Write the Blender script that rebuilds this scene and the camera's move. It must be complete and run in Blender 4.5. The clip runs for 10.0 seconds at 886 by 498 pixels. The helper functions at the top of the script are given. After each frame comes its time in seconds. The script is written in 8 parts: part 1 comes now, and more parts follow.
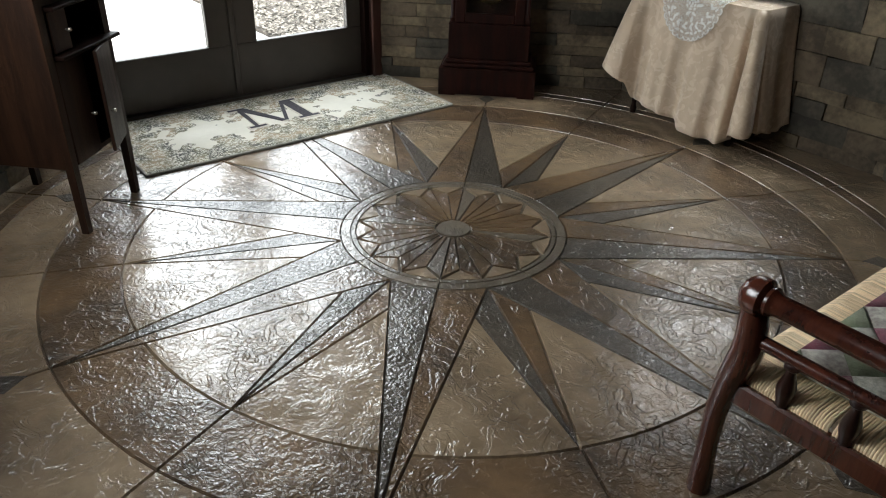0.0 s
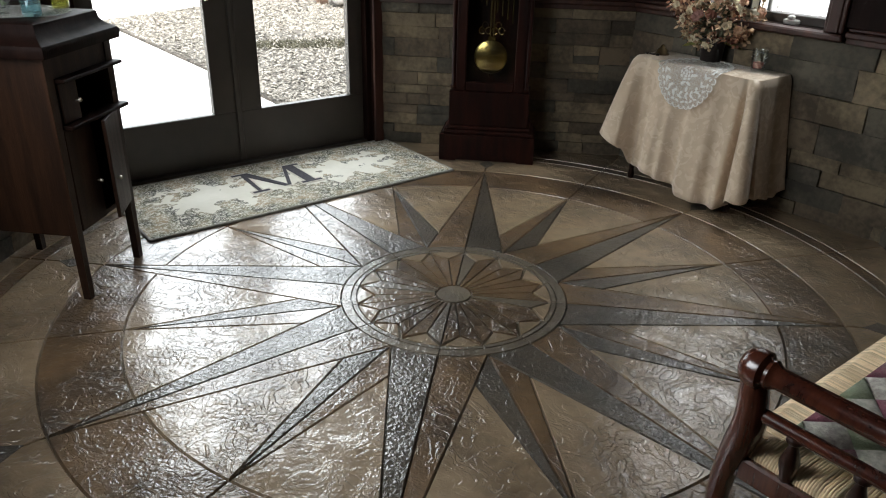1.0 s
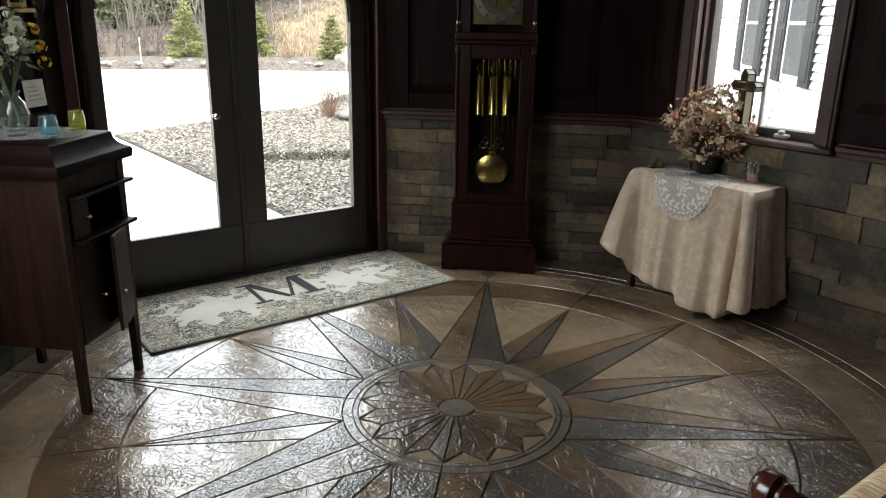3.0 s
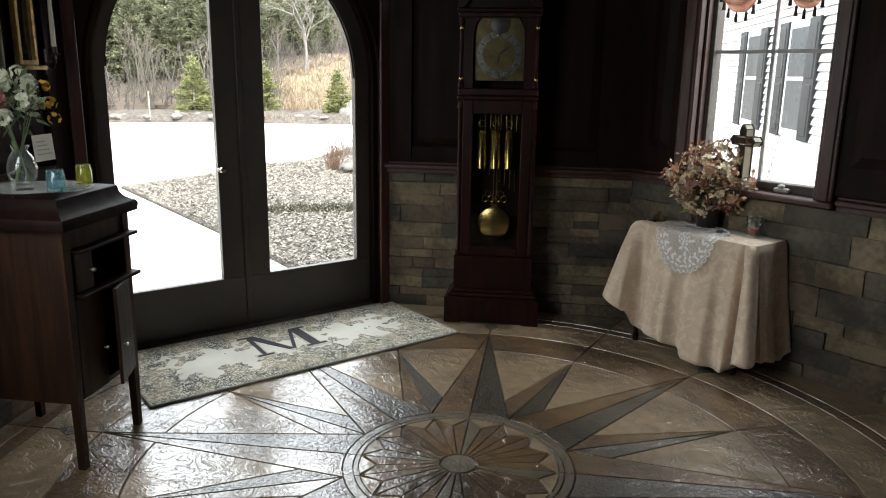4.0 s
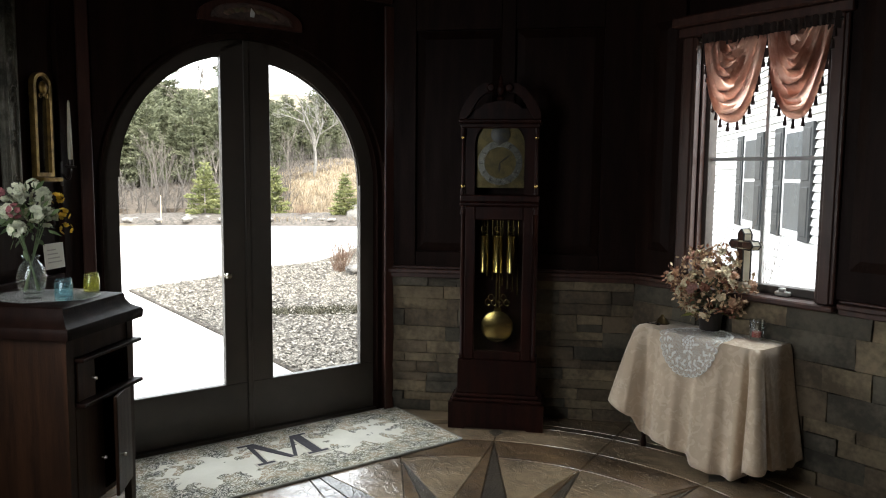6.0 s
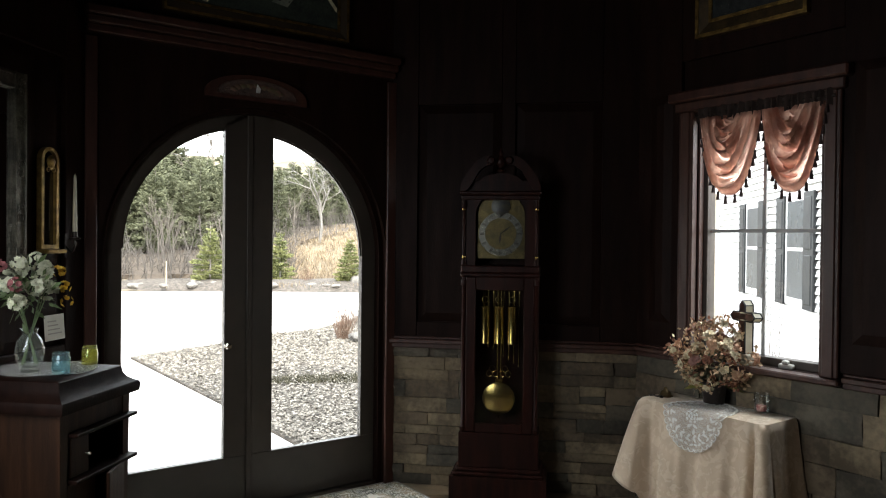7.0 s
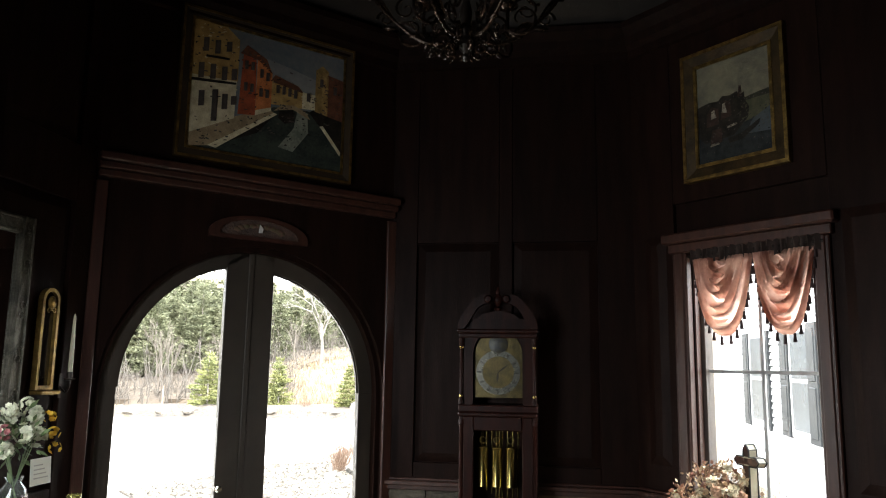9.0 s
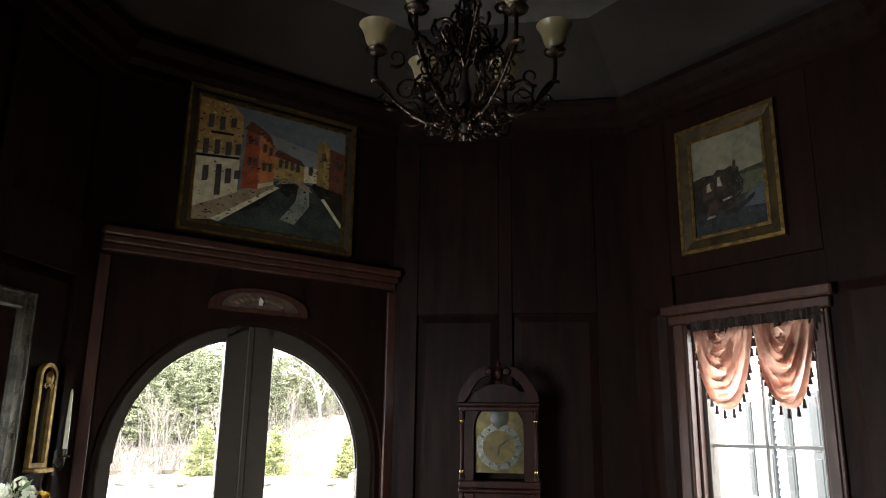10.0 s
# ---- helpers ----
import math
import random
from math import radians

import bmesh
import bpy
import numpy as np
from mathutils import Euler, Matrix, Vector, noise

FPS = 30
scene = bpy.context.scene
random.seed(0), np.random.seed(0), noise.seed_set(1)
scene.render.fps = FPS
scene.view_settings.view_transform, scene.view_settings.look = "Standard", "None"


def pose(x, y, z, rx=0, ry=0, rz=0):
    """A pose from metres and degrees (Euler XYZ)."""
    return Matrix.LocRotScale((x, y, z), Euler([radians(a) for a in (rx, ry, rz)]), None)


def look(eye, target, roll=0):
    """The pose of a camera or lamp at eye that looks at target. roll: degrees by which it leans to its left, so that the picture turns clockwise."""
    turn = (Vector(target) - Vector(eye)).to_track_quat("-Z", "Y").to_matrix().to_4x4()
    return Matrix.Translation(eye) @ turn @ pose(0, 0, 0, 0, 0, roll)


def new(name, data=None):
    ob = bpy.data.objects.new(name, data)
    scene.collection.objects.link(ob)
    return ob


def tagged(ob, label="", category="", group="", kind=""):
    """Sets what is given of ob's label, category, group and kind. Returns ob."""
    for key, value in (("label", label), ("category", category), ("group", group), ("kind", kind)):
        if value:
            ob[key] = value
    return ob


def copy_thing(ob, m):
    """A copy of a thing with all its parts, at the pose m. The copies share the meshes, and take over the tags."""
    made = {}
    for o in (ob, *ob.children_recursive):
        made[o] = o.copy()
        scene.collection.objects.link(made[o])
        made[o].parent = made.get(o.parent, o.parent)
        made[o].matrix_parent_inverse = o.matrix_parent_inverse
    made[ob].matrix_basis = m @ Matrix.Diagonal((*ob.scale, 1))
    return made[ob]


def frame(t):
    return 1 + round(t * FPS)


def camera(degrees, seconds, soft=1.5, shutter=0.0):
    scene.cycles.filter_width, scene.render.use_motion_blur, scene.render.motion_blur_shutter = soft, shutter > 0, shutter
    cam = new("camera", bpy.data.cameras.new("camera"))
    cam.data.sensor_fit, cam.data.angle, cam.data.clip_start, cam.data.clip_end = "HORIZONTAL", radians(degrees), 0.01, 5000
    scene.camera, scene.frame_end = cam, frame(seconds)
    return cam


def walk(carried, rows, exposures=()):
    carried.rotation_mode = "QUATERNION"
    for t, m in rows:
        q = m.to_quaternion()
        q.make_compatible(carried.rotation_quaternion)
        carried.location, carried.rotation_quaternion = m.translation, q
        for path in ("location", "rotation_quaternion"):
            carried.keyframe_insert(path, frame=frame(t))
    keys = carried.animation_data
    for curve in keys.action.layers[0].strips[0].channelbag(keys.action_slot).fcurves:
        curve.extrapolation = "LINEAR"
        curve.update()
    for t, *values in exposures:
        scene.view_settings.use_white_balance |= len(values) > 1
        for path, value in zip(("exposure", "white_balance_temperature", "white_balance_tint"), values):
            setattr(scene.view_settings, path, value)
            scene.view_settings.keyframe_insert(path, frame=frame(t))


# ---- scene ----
cam = camera(61.7, 10.0, soft=1.1)
PATH = [
    (0, (0.297, -2.772, 1.495), (0.086, -1.05, 0.5), 1.3),
    (0.5, (0.297, -2.775, 1.503), (0.082, -1.035, 0.541), 1.2),
    (1, (0.297, -2.773, 1.529), (0.072, -0.979, 0.674), 1.3),
    (1.5, (0.302, -2.77, 1.543), (0.068, -0.95, 0.748), 0.9),
    (2, (0.308, -2.769, 1.554), (0.065, -0.922, 0.826), 0.5),
    (2.5, (0.3, -2.772, 1.558), (0.053, -0.9, 0.899), 0.7),
    (4, (0.307, -2.776, 1.577), (0.039, -0.849, 1.115), 0.9),
    (4.5, (0.311, -2.782, 1.575), (0.037, -0.84, 1.182), 0.6),
    (5, (0.313, -2.783, 1.583), (0.034, -0.831, 1.249), 0.6),
    (6.5, (0.345, -2.803, 1.628), (0.04, -0.83, 1.513), 0.5),
    (7, (0.358, -2.802, 1.645), (0.046, -0.827, 1.622), 0.6),
    (7.5, (0.362, -2.802, 1.658), (0.048, -0.828, 1.724), 0.9),
    (8, (0.344, -2.812, 1.705), (0.037, -0.841, 1.847), 0.8),
    (8.5, (0.351, -2.812, 1.728), (0.044, -0.848, 1.942), 0.9),
    (9, (0.393, -2.833, 1.742), (0.074, -0.882, 2.046), 0.9),
    (9.5, (0.377, -2.841, 1.748), (0.067, -0.905, 2.142), 0.9),
    (10, (0.393, -2.859, 1.781), (0.079, -0.942, 2.257), 0.8),
]
EXPOSURE = [(0, 0.70), (1, 0.57), (2.5, 0.42), (4.5, 0.42), (6.5, 0.4), (8, 0.85), (9, 1.35), (10, 1.95)]
walk(cam, [(t, look(eye, target, roll)) for t, eye, target, roll in PATH], EXPOSURE)

# ---- light ----
SUN_FROM = Vector((0.35, -0.70, 0.75)).normalized()
world = bpy.data.worlds.new("sky")
scene.world = world
world.use_nodes = True
wn = world.node_tree
sky = wn.nodes.new("ShaderNodeTexSky")
sky.sky_type = "NISHITA"
sky.sun_disc = False
sky.sun_elevation = math.asin(SUN_FROM.z)
sky.sun_rotation = math.atan2(SUN_FROM.x, SUN_FROM.y)
sky.air_density, sky.dust_density, sky.ozone_density = 1.0, 4.0, 1.0
haze = wn.nodes.new("ShaderNodeMix")
haze.data_type = "RGBA"
haze.inputs[0].default_value = 0.7
haze.inputs[7].default_value = (15.5, 16.0, 16.6, 1)
wn.links.new(sky.outputs[0], haze.inputs[6])
wn.links.new(haze.outputs[2], wn.nodes["Background"].inputs[0])
wn.nodes["Background"].inputs[1].default_value = 0.4
sun = new("sun", bpy.data.lights.new("sun", "SUN"))
sun.data.energy, sun.data.angle, sun.data.color = 3.5, radians(0.6), (1.0, 0.95, 0.87)
sun.matrix_world = look(SUN_FROM * 30, (0, 0, 0))

# added area lamps, out of view, boost sky light at arched door and windows
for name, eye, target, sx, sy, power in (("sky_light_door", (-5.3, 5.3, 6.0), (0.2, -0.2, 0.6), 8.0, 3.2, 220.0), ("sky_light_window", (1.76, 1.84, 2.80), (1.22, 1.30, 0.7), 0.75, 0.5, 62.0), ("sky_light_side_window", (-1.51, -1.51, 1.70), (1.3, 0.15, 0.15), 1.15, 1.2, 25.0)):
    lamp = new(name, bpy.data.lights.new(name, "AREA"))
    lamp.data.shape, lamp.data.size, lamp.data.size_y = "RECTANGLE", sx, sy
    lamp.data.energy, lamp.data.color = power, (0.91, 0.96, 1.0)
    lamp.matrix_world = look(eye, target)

# ---- mesh helpers ----


def wall_frame(angle):
    """Local axes of a wall of the octagon: x to the right along it as seen from inside, y outward, z up."""
    a = radians(angle)
    return Matrix(((math.sin(a), math.cos(a), 0, 0), (-math.cos(a), math.sin(a), 0, 0), (0, 0, 1, 0), (0, 0, 0, 1)))


def thing(name, label, category, m=None, group="", kind=""):
    ob = new(name)
    ob.empty_display_size = 0.1
    if m is not None:
        ob.matrix_world = m
    return tagged(ob, label, category, group, kind)


def mesh_of(bm, name, mat, smooth=None):
    me = bpy.data.meshes.new(name)
    bmesh.ops.recalc_face_normals(bm, faces=bm.faces)
    if smooth is not None:
        for f in bm.faces:
            f.smooth = True
        for e in bm.edges:
            if len(e.link_faces) == 2 and e.calc_face_angle(0) > radians(smooth):
                e.smooth = False
    bm.to_mesh(me)
    bm.free()
    me.materials.append(mat)
    return me


def part(name, bm, mat, parent, label="", smooth=None, m=None):
    ob = new(name, mesh_of(bm, name, mat, smooth))
    if parent is not None:
        ob.parent = parent
    if m is not None:
        ob.matrix_basis = m
    return tagged(ob, label)


def again(name, ob, parent, m):
    """Another piece on the same mesh."""
    o = new(name, ob.data)
    o.parent = parent
    o.matrix_basis = m
    return o


def box(bm, x0, x1, y0, y1, z0, z1, bevel=0.0):
    b = bmesh.ops.create_cube(bm, size=1)
    for v in b["verts"]:
        v.co = Vector((x0 + (v.co.x + 0.5) * (x1 - x0), y0 + (v.co.y + 0.5) * (y1 - y0), z0 + (v.co.z + 0.5) * (z1 - z0)))
    if bevel:
        es = {e for v in b["verts"] for e in v.link_edges}
        bmesh.ops.bevel(bm, geom=list(es), offset=bevel, segments=1, affect="EDGES")
    return bm


def B(x0, x1, y0, y1, z0, z1, bevel=0.0):
    return box(bmesh.new(), x0, x1, y0, y1, z0, z1, bevel)


def prism(bm, pts, to3, lo, hi):
    """A closed outline pts (2D), drawn out from lo to hi; to3(a, b, h) gives the place."""
    a = [bm.verts.new(to3(p[0], p[1], lo)) for p in pts]
    b = [bm.verts.new(to3(p[0], p[1], hi)) for p in pts]
    bm.faces.new(a)
    bm.faces.new(b)
    n = len(pts)
    for i in range(n):
        bm.faces.new((a[i], a[(i + 1) % n], b[(i + 1) % n], b[i]))
    return bm


def upright(a, b, h):
    return (a, h, b)


def flat(a, b, h):
    return (a, b, h)


def strip(bm, inner, outer, to3, lo, hi, close=False):
    """A band between two outlines of the same count, drawn out from lo to hi."""
    n = len(inner)
    rows = [[bm.verts.new(to3(p[0], p[1], h)) for p in q] for q in (inner, outer) for h in (lo, hi)]
    il, ih, ol, oh = rows
    for i in range(n if close else n - 1):
        j = (i + 1) % n
        for p, q in ((il, ol), (ih, oh), (il, ih), (ol, oh)):
            bm.faces.new((p[i], p[j], q[j], q[i]))
    if not close:
        for i in (0, n - 1):
            bm.faces.new((il[i], ih[i], oh[i], ol[i]))
    return bm


def arc(cx, cy, r, a0, a1, n):
    return [(cx + r * math.cos(radians(a0 + (a1 - a0) * i / n)), cy + r * math.sin(radians(a0 + (a1 - a0) * i / n))) for i in range(n + 1)]


def lathe(bm, profile, seg=20, c=(0, 0, 0), m=None):
    """A turned form from (radius, height) pairs."""
    c = Vector(c)
    rings = []
    for r, z in profile:
        if r < 1e-5:
            p = Vector((0, 0, z))
            rings.append([bm.verts.new(c + (m @ p if m else p))])
        else:
            ring = []
            for i in range(seg):
                a = 2 * math.pi * i / seg
                p = Vector((r * math.cos(a), r * math.sin(a), z))
                ring.append(bm.verts.new(c + (m @ p if m else p)))
            rings.append(ring)
    for p, q in zip(rings, rings[1:]):
        for i in range(seg):
            j = (i + 1) % seg
            if len(p) == 1 and len(q) > 1:
                bm.faces.new((p[0], q[i], q[j]))
            elif len(q) == 1 and len(p) > 1:
                bm.faces.new((p[i], p[j], q[0]))
            elif len(p) > 1:
                bm.faces.new((p[i], p[j], q[j], q[i]))
    for ring in (rings[0], rings[-1]):
        if len(ring) > 1:
            bm.faces.new(ring)
    return bm


def tube(bm, pts, r, seg=8, cap=True):
    """A round bar along points; r is one radius or one for each point."""
    pts = [Vector(p) for p in pts]
    rs = r if isinstance(r, (list, tuple)) else [r] * len(pts)
    prev, up = None, Vector((0, 0, 1))
    first = None
    for i, p in enumerate(pts):
        d = (pts[min(i + 1, len(pts) - 1)] - pts[max(i - 1, 0)]).normalized()
        if prev is None:
            side = d.orthogonal().normalized()
        else:
            side = (last - d * last.dot(d)).normalized()
        last = side
        other = d.cross(side)
        ring = [bm.verts.new(p + rs[i] * (math.cos(2 * math.pi * k / seg) * side + math.sin(2 * math.pi * k / seg) * other)) for k in range(seg)]
        if prev:
            for k in range(seg):
                j = (k + 1) % seg
                bm.faces.new((prev[k], prev[j], ring[j], ring[k]))
        else:
            first = ring
        prev = ring
    if cap:
        bm.faces.new(first)
        bm.faces.new(prev)
    return bm


def smooth_path(pts, n=6):
    """Catmull-Rom through points."""
    p = [Vector(q) for q in pts]
    p = [2 * p[0] - p[1]] + p + [2 * p[-1] - p[-2]]
    out = []
    for i in range(1, len(p) - 2):
        for k in range(n):
            t = k / n
            out.append(0.5 * ((2 * p[i]) + (p[i + 1] - p[i - 1]) * t + (2 * p[i - 1] - 5 * p[i] + 4 * p[i + 1] - p[i + 2]) * t * t + (3 * p[i] - p[i - 1] - 3 * p[i + 1] + p[i + 2]) * t ** 3))
    out.append(p[-2])
    return out


# ---- materials ----


def mat(name, c1, c2=None, scale=6.0, rough=0.5, metal=0.0, bump=0.0, bscale=40.0, stretch=(1, 1, 1), vary=0.0, coat=0.0, rvar=0.1, spec=0.5, detail=6.0, fine=0.35, island=False, sheen=0.0):
    """Two scales of mottling, roughness wear and fine relief; vary: how far each piece differs in lightness."""
    m = bpy.data.materials.new(name)
    m.use_nodes = True
    t = m.node_tree
    N, L = t.nodes, t.links
    b = N["Principled BSDF"]
    c2 = c2 or tuple(0.75 * x for x in c1)
    tc = N.new("ShaderNodeTexCoord")
    mp = N.new("ShaderNodeMapping")
    mp.inputs["Scale"].default_value = stretch
    L.new(tc.outputs["Object"], mp.inputs[0])
    n1 = N.new("ShaderNodeTexNoise")
    n1.inputs["Scale"].default_value, n1.inputs["Detail"].default_value = scale, detail
    n2 = N.new("ShaderNodeTexNoise")
    n2.inputs["Scale"].default_value, n2.inputs["Detail"].default_value = scale * 7.3, 4
    add = N.new("ShaderNodeMath")
    add.operation = "MULTIPLY_ADD"
    add.inputs[1].default_value = fine
    L.new(mp.outputs[0], n1.inputs[0])
    L.new(mp.outputs[0], n2.inputs[0])
    L.new(n2.outputs[0], add.inputs[0])
    L.new(n1.outputs[0], add.inputs[2])
    ramp = N.new("ShaderNodeMapRange")
    ramp.inputs[1].default_value, ramp.inputs[2].default_value = 0.35 + fine * 0.5, 0.65 + fine * 0.5
    L.new(add.outputs[0], ramp.inputs[0])
    mix = N.new("ShaderNodeMix")
    mix.data_type = "RGBA"
    mix.inputs[6].default_value, mix.inputs[7].default_value = (*c1, 1), (*c2, 1)
    L.new(ramp.outputs[0], mix.inputs[0])
    col = mix.outputs[2]
    if vary:
        hsv = N.new("ShaderNodeHueSaturation")
        mr = N.new("ShaderNodeMapRange")
        mr.inputs[3].default_value, mr.inputs[4].default_value = 1 - vary, 1 + vary
        if island:
            g = N.new("ShaderNodeNewGeometry")
            L.new(g.outputs["Random Per Island"], mr.inputs[0])
        else:
            g = N.new("ShaderNodeObjectInfo")
            L.new(g.outputs["Random"], mr.inputs[0])
        L.new(mr.outputs[0], hsv.inputs["Value"])
        L.new(col, hsv.inputs["Color"])
        col = hsv.outputs[0]
    L.new(col, b.inputs["Base Color"])
    rr = N.new("ShaderNodeMapRange")
    rr.inputs[3].default_value, rr.inputs[4].default_value = max(0.02, rough - rvar), min(1, rough + rvar)
    L.new(n1.outputs[0], rr.inputs[0])
    L.new(rr.outputs[0], b.inputs["Roughness"])
    b.inputs["Metallic"].default_value = metal
    b.inputs["Coat Weight"].default_value = coat
    b.inputs["Coat Roughness"].default_value = 0.08
    b.inputs["Specular IOR Level"].default_value = spec
    b.inputs["Sheen Weight"].default_value = sheen
    if bump:
        n3 = N.new("ShaderNodeTexNoise")
        n3.inputs["Scale"].default_value, n3.inputs["Detail"].default_value = bscale, 5
        L.new(mp.outputs[0], n3.inputs[0])
        bp = N.new("ShaderNodeBump")
        bp.inputs["Strength"].default_value, bp.inputs["Distance"].default_value = min(1, bump), 0.01
        L.new(n3.outputs[0], bp.inputs["Height"])
        L.new(bp.outputs[0], b.inputs["Normal"])
    return m


def floor_mat(name, c1, c2, ridge=1.0, grit=0.5, blotch=2.2):
    """Stamped, stained and sealed concrete: cloudy stain, slate ridges, pebbly grit and a clear glossy sealer."""
    m = mat(name, c1, c2, scale=blotch, rough=0.34, rvar=0.08, vary=0.1, spec=0.35, detail=8, fine=0.3)
    t = m.node_tree
    N, L = t.nodes, t.links
    b = N["Principled BSDF"]
    tc = N.new("ShaderNodeTexCoord")

    def field(scale, detail, distort, kind="FBM"):
        n = N.new("ShaderNodeTexNoise")
        n.noise_type = kind
        n.inputs["Scale"].default_value, n.inputs["Detail"].default_value, n.inputs["Distortion"].default_value = scale, detail, distort
        L.new(tc.outputs["Object"], n.inputs[0])
        return n.outputs[0]

    def calc(op, a, c):
        n = N.new("ShaderNodeMath")
        n.operation = op
        for k, q in enumerate((a, c)):
            if isinstance(q, (int, float)):
                n.inputs[k].default_value = q
            else:
                L.new(q, n.inputs[k])
        return n.outputs[0]

    def step(src, lo, hi):
        n = N.new("ShaderNodeMapRange")
        n.inputs[1].default_value, n.inputs[2].default_value = lo, hi
        L.new(src, n.inputs[0])
        return n.outputs[0]

    # torn slate edges: level plates that break off along ragged lines
    rough_slate = field(7.0, 5.0, 0.9)
    plates = calc("ADD", step(rough_slate, 0.44, 0.465), calc("ADD", step(rough_slate, 0.53, 0.55), step(rough_slate, 0.60, 0.615)))
    patches = step(field(2.3, 2.0, 0.0), 0.32, 0.54)
    torn = calc("MULTIPLY", calc("ADD", calc("MULTIPLY", plates, 0.30), calc("MULTIPLY", field(30.0, 3.0, 1.6), 0.44)), patches)
    swell = calc("MULTIPLY", field(3.2, 2.0, 0.3), 1.6)
    pebbles = calc("MULTIPLY", field(62.0, 2.0, 0.7), grit * 0.85)
    height = calc("ADD", calc("ADD", calc("MULTIPLY", torn, ridge), pebbles), swell)
    bp = N.new("ShaderNodeBump")
    bp.inputs["Strength"].default_value, bp.inputs["Distance"].default_value = 1.0, 0.0088
    L.new(height, bp.inputs["Height"])
    L.new(bp.outputs[0], b.inputs["Normal"])
    L.new(bp.outputs[0], b.inputs["Coat Normal"])
    b.inputs["Coat Weight"].default_value, b.inputs["Coat Roughness"].default_value, b.inputs["Coat IOR"].default_value = 1.0, 0.085, 1.72
    return m


def glass_mat(name, tint=(1, 1, 1), rough=0.0, gain=1.0):
    m = bpy.data.materials.new(name)
    m.use_nodes = True
    N, L = m.node_tree.nodes, m.node_tree.links
    N.remove(N["Principled BSDF"])
    tr, gl, lw, mx = N.new("ShaderNodeBsdfTransparent"), N.new("ShaderNodeBsdfGlossy"), N.new("ShaderNodeLayerWeight"), N.new("ShaderNodeMixShader")
    po, fr = N.new("ShaderNodeMath"), N.new("ShaderNodeMath")
    tr.inputs[0].default_value = (*tint, 1)
    gl.inputs["Roughness"].default_value = rough
    # gloss rises towards grazing angles
    lw.inputs[0].default_value = 0.5
    po.operation, fr.operation = "POWER", "MULTIPLY_ADD"
    po.inputs[1].default_value = 5.0
    fr.inputs[1].default_value, fr.inputs[2].default_value = 0.9, 0.035
    L.new(lw.outputs["Facing"], po.inputs[0])
    L.new(po.outputs[0], fr.inputs[0])
    sc = N.new("ShaderNodeMath")
    sc.operation = "MULTIPLY"
    sc.inputs[1].default_value = gain
    L.new(fr.outputs[0], sc.inputs[0])
    L.new(sc.outputs[0], mx.inputs[0])
    L.new(tr.outputs[0], mx.inputs[1])
    L.new(gl.outputs[0], mx.inputs[2])
    L.new(mx.outputs[0], N["Material Output"].inputs[0])
    return m


def cloth_mat(name, c1, c2, scale, translucent=0.0, rough=0.8, bump=0.3, bscale=300):
    m = mat(name, c1, c2, scale=scale, rough=rough, bump=bump, bscale=bscale, sheen=0.2, fine=0.2)
    if translucent:
        N, L = m.node_tree.nodes, m.node_tree.links
        b = N["Principled BSDF"]
        tl, mx = N.new("ShaderNodeBsdfTranslucent"), N.new("ShaderNodeMixShader")
        L.new(b.inputs["Base Color"].links[0].from_socket, tl.inputs[0])
        mx.inputs[0].default_value = translucent
        L.new(b.outputs[0], mx.inputs[1])
        L.new(tl.outputs[0], mx.inputs[2])
        L.new(mx.outputs[0], N["Material Output"].inputs[0])
    return m


WOOD = mat("dark_walnut", (0.0162, 0.0071, 0.0050), (0.0092, 0.0042, 0.0031), scale=3.0, stretch=(6, 6, 0.7), rough=0.5, bump=0.15, bscale=30, vary=0.12, spec=0.07)
WOOD_RED = mat("mahogany", (0.029, 0.0082, 0.0055), (0.012, 0.0043, 0.0033), scale=3.0, stretch=(7, 7, 0.7), rough=0.42, bump=0.08, bscale=40, vary=0.1, coat=0.015, spec=0.12)
WOOD_BENCH = mat("polished_mahogany", (0.088, 0.023, 0.012), (0.038, 0.011, 0.007), scale=3.0, stretch=(7, 7, 0.7), rough=0.24, bump=0.08, bscale=40, coat=0.5)
WOOD_SPINDLE = mat("dark_turned_wood", (0.030, 0.011, 0.007), (0.016, 0.007, 0.005), scale=3.0, stretch=(7, 7, 0.7), rough=0.3, bump=0.08, bscale=40, coat=0.3)
WOOD_CASING = mat("casing_wood", (0.060, 0.0225, 0.015), (0.034, 0.013, 0.0088), scale=3.0, stretch=(7, 7, 0.7), rough=0.4, bump=0.1, bscale=40)
WOOD_CABINET = mat("worn_oak_brown", (0.038, 0.0165, 0.0085), (0.018, 0.0082, 0.0046), scale=3.0, stretch=(8, 8, 0.6), spec=0.25, rough=0.45, bump=0.12, bscale=40, vary=0.15)
DOOR_PAINT = mat("door_brown_paint", (0.056, 0.045, 0.0355), (0.040, 0.033, 0.0265), scale=2.0, rough=0.4, bump=0.05, bscale=60)
STONE = [mat("ledge_stone_" + n, a, b, scale=5.0, rough=0.85, rvar=0.08, bump=1.0, bscale=11, vary=0.22, fine=0.6) for n, a, b in (
    ("tan", (0.225, 0.172, 0.105), (0.100, 0.077, 0.049)), ("grey", (0.105, 0.090, 0.064), (0.050, 0.043, 0.032)), ("brown", (0.145, 0.108, 0.068), (0.068, 0.051, 0.034)))]
MORTAR = mat("mortar", (0.10, 0.085, 0.07), (0.06, 0.052, 0.045), scale=8, rough=0.95, bump=0.5)
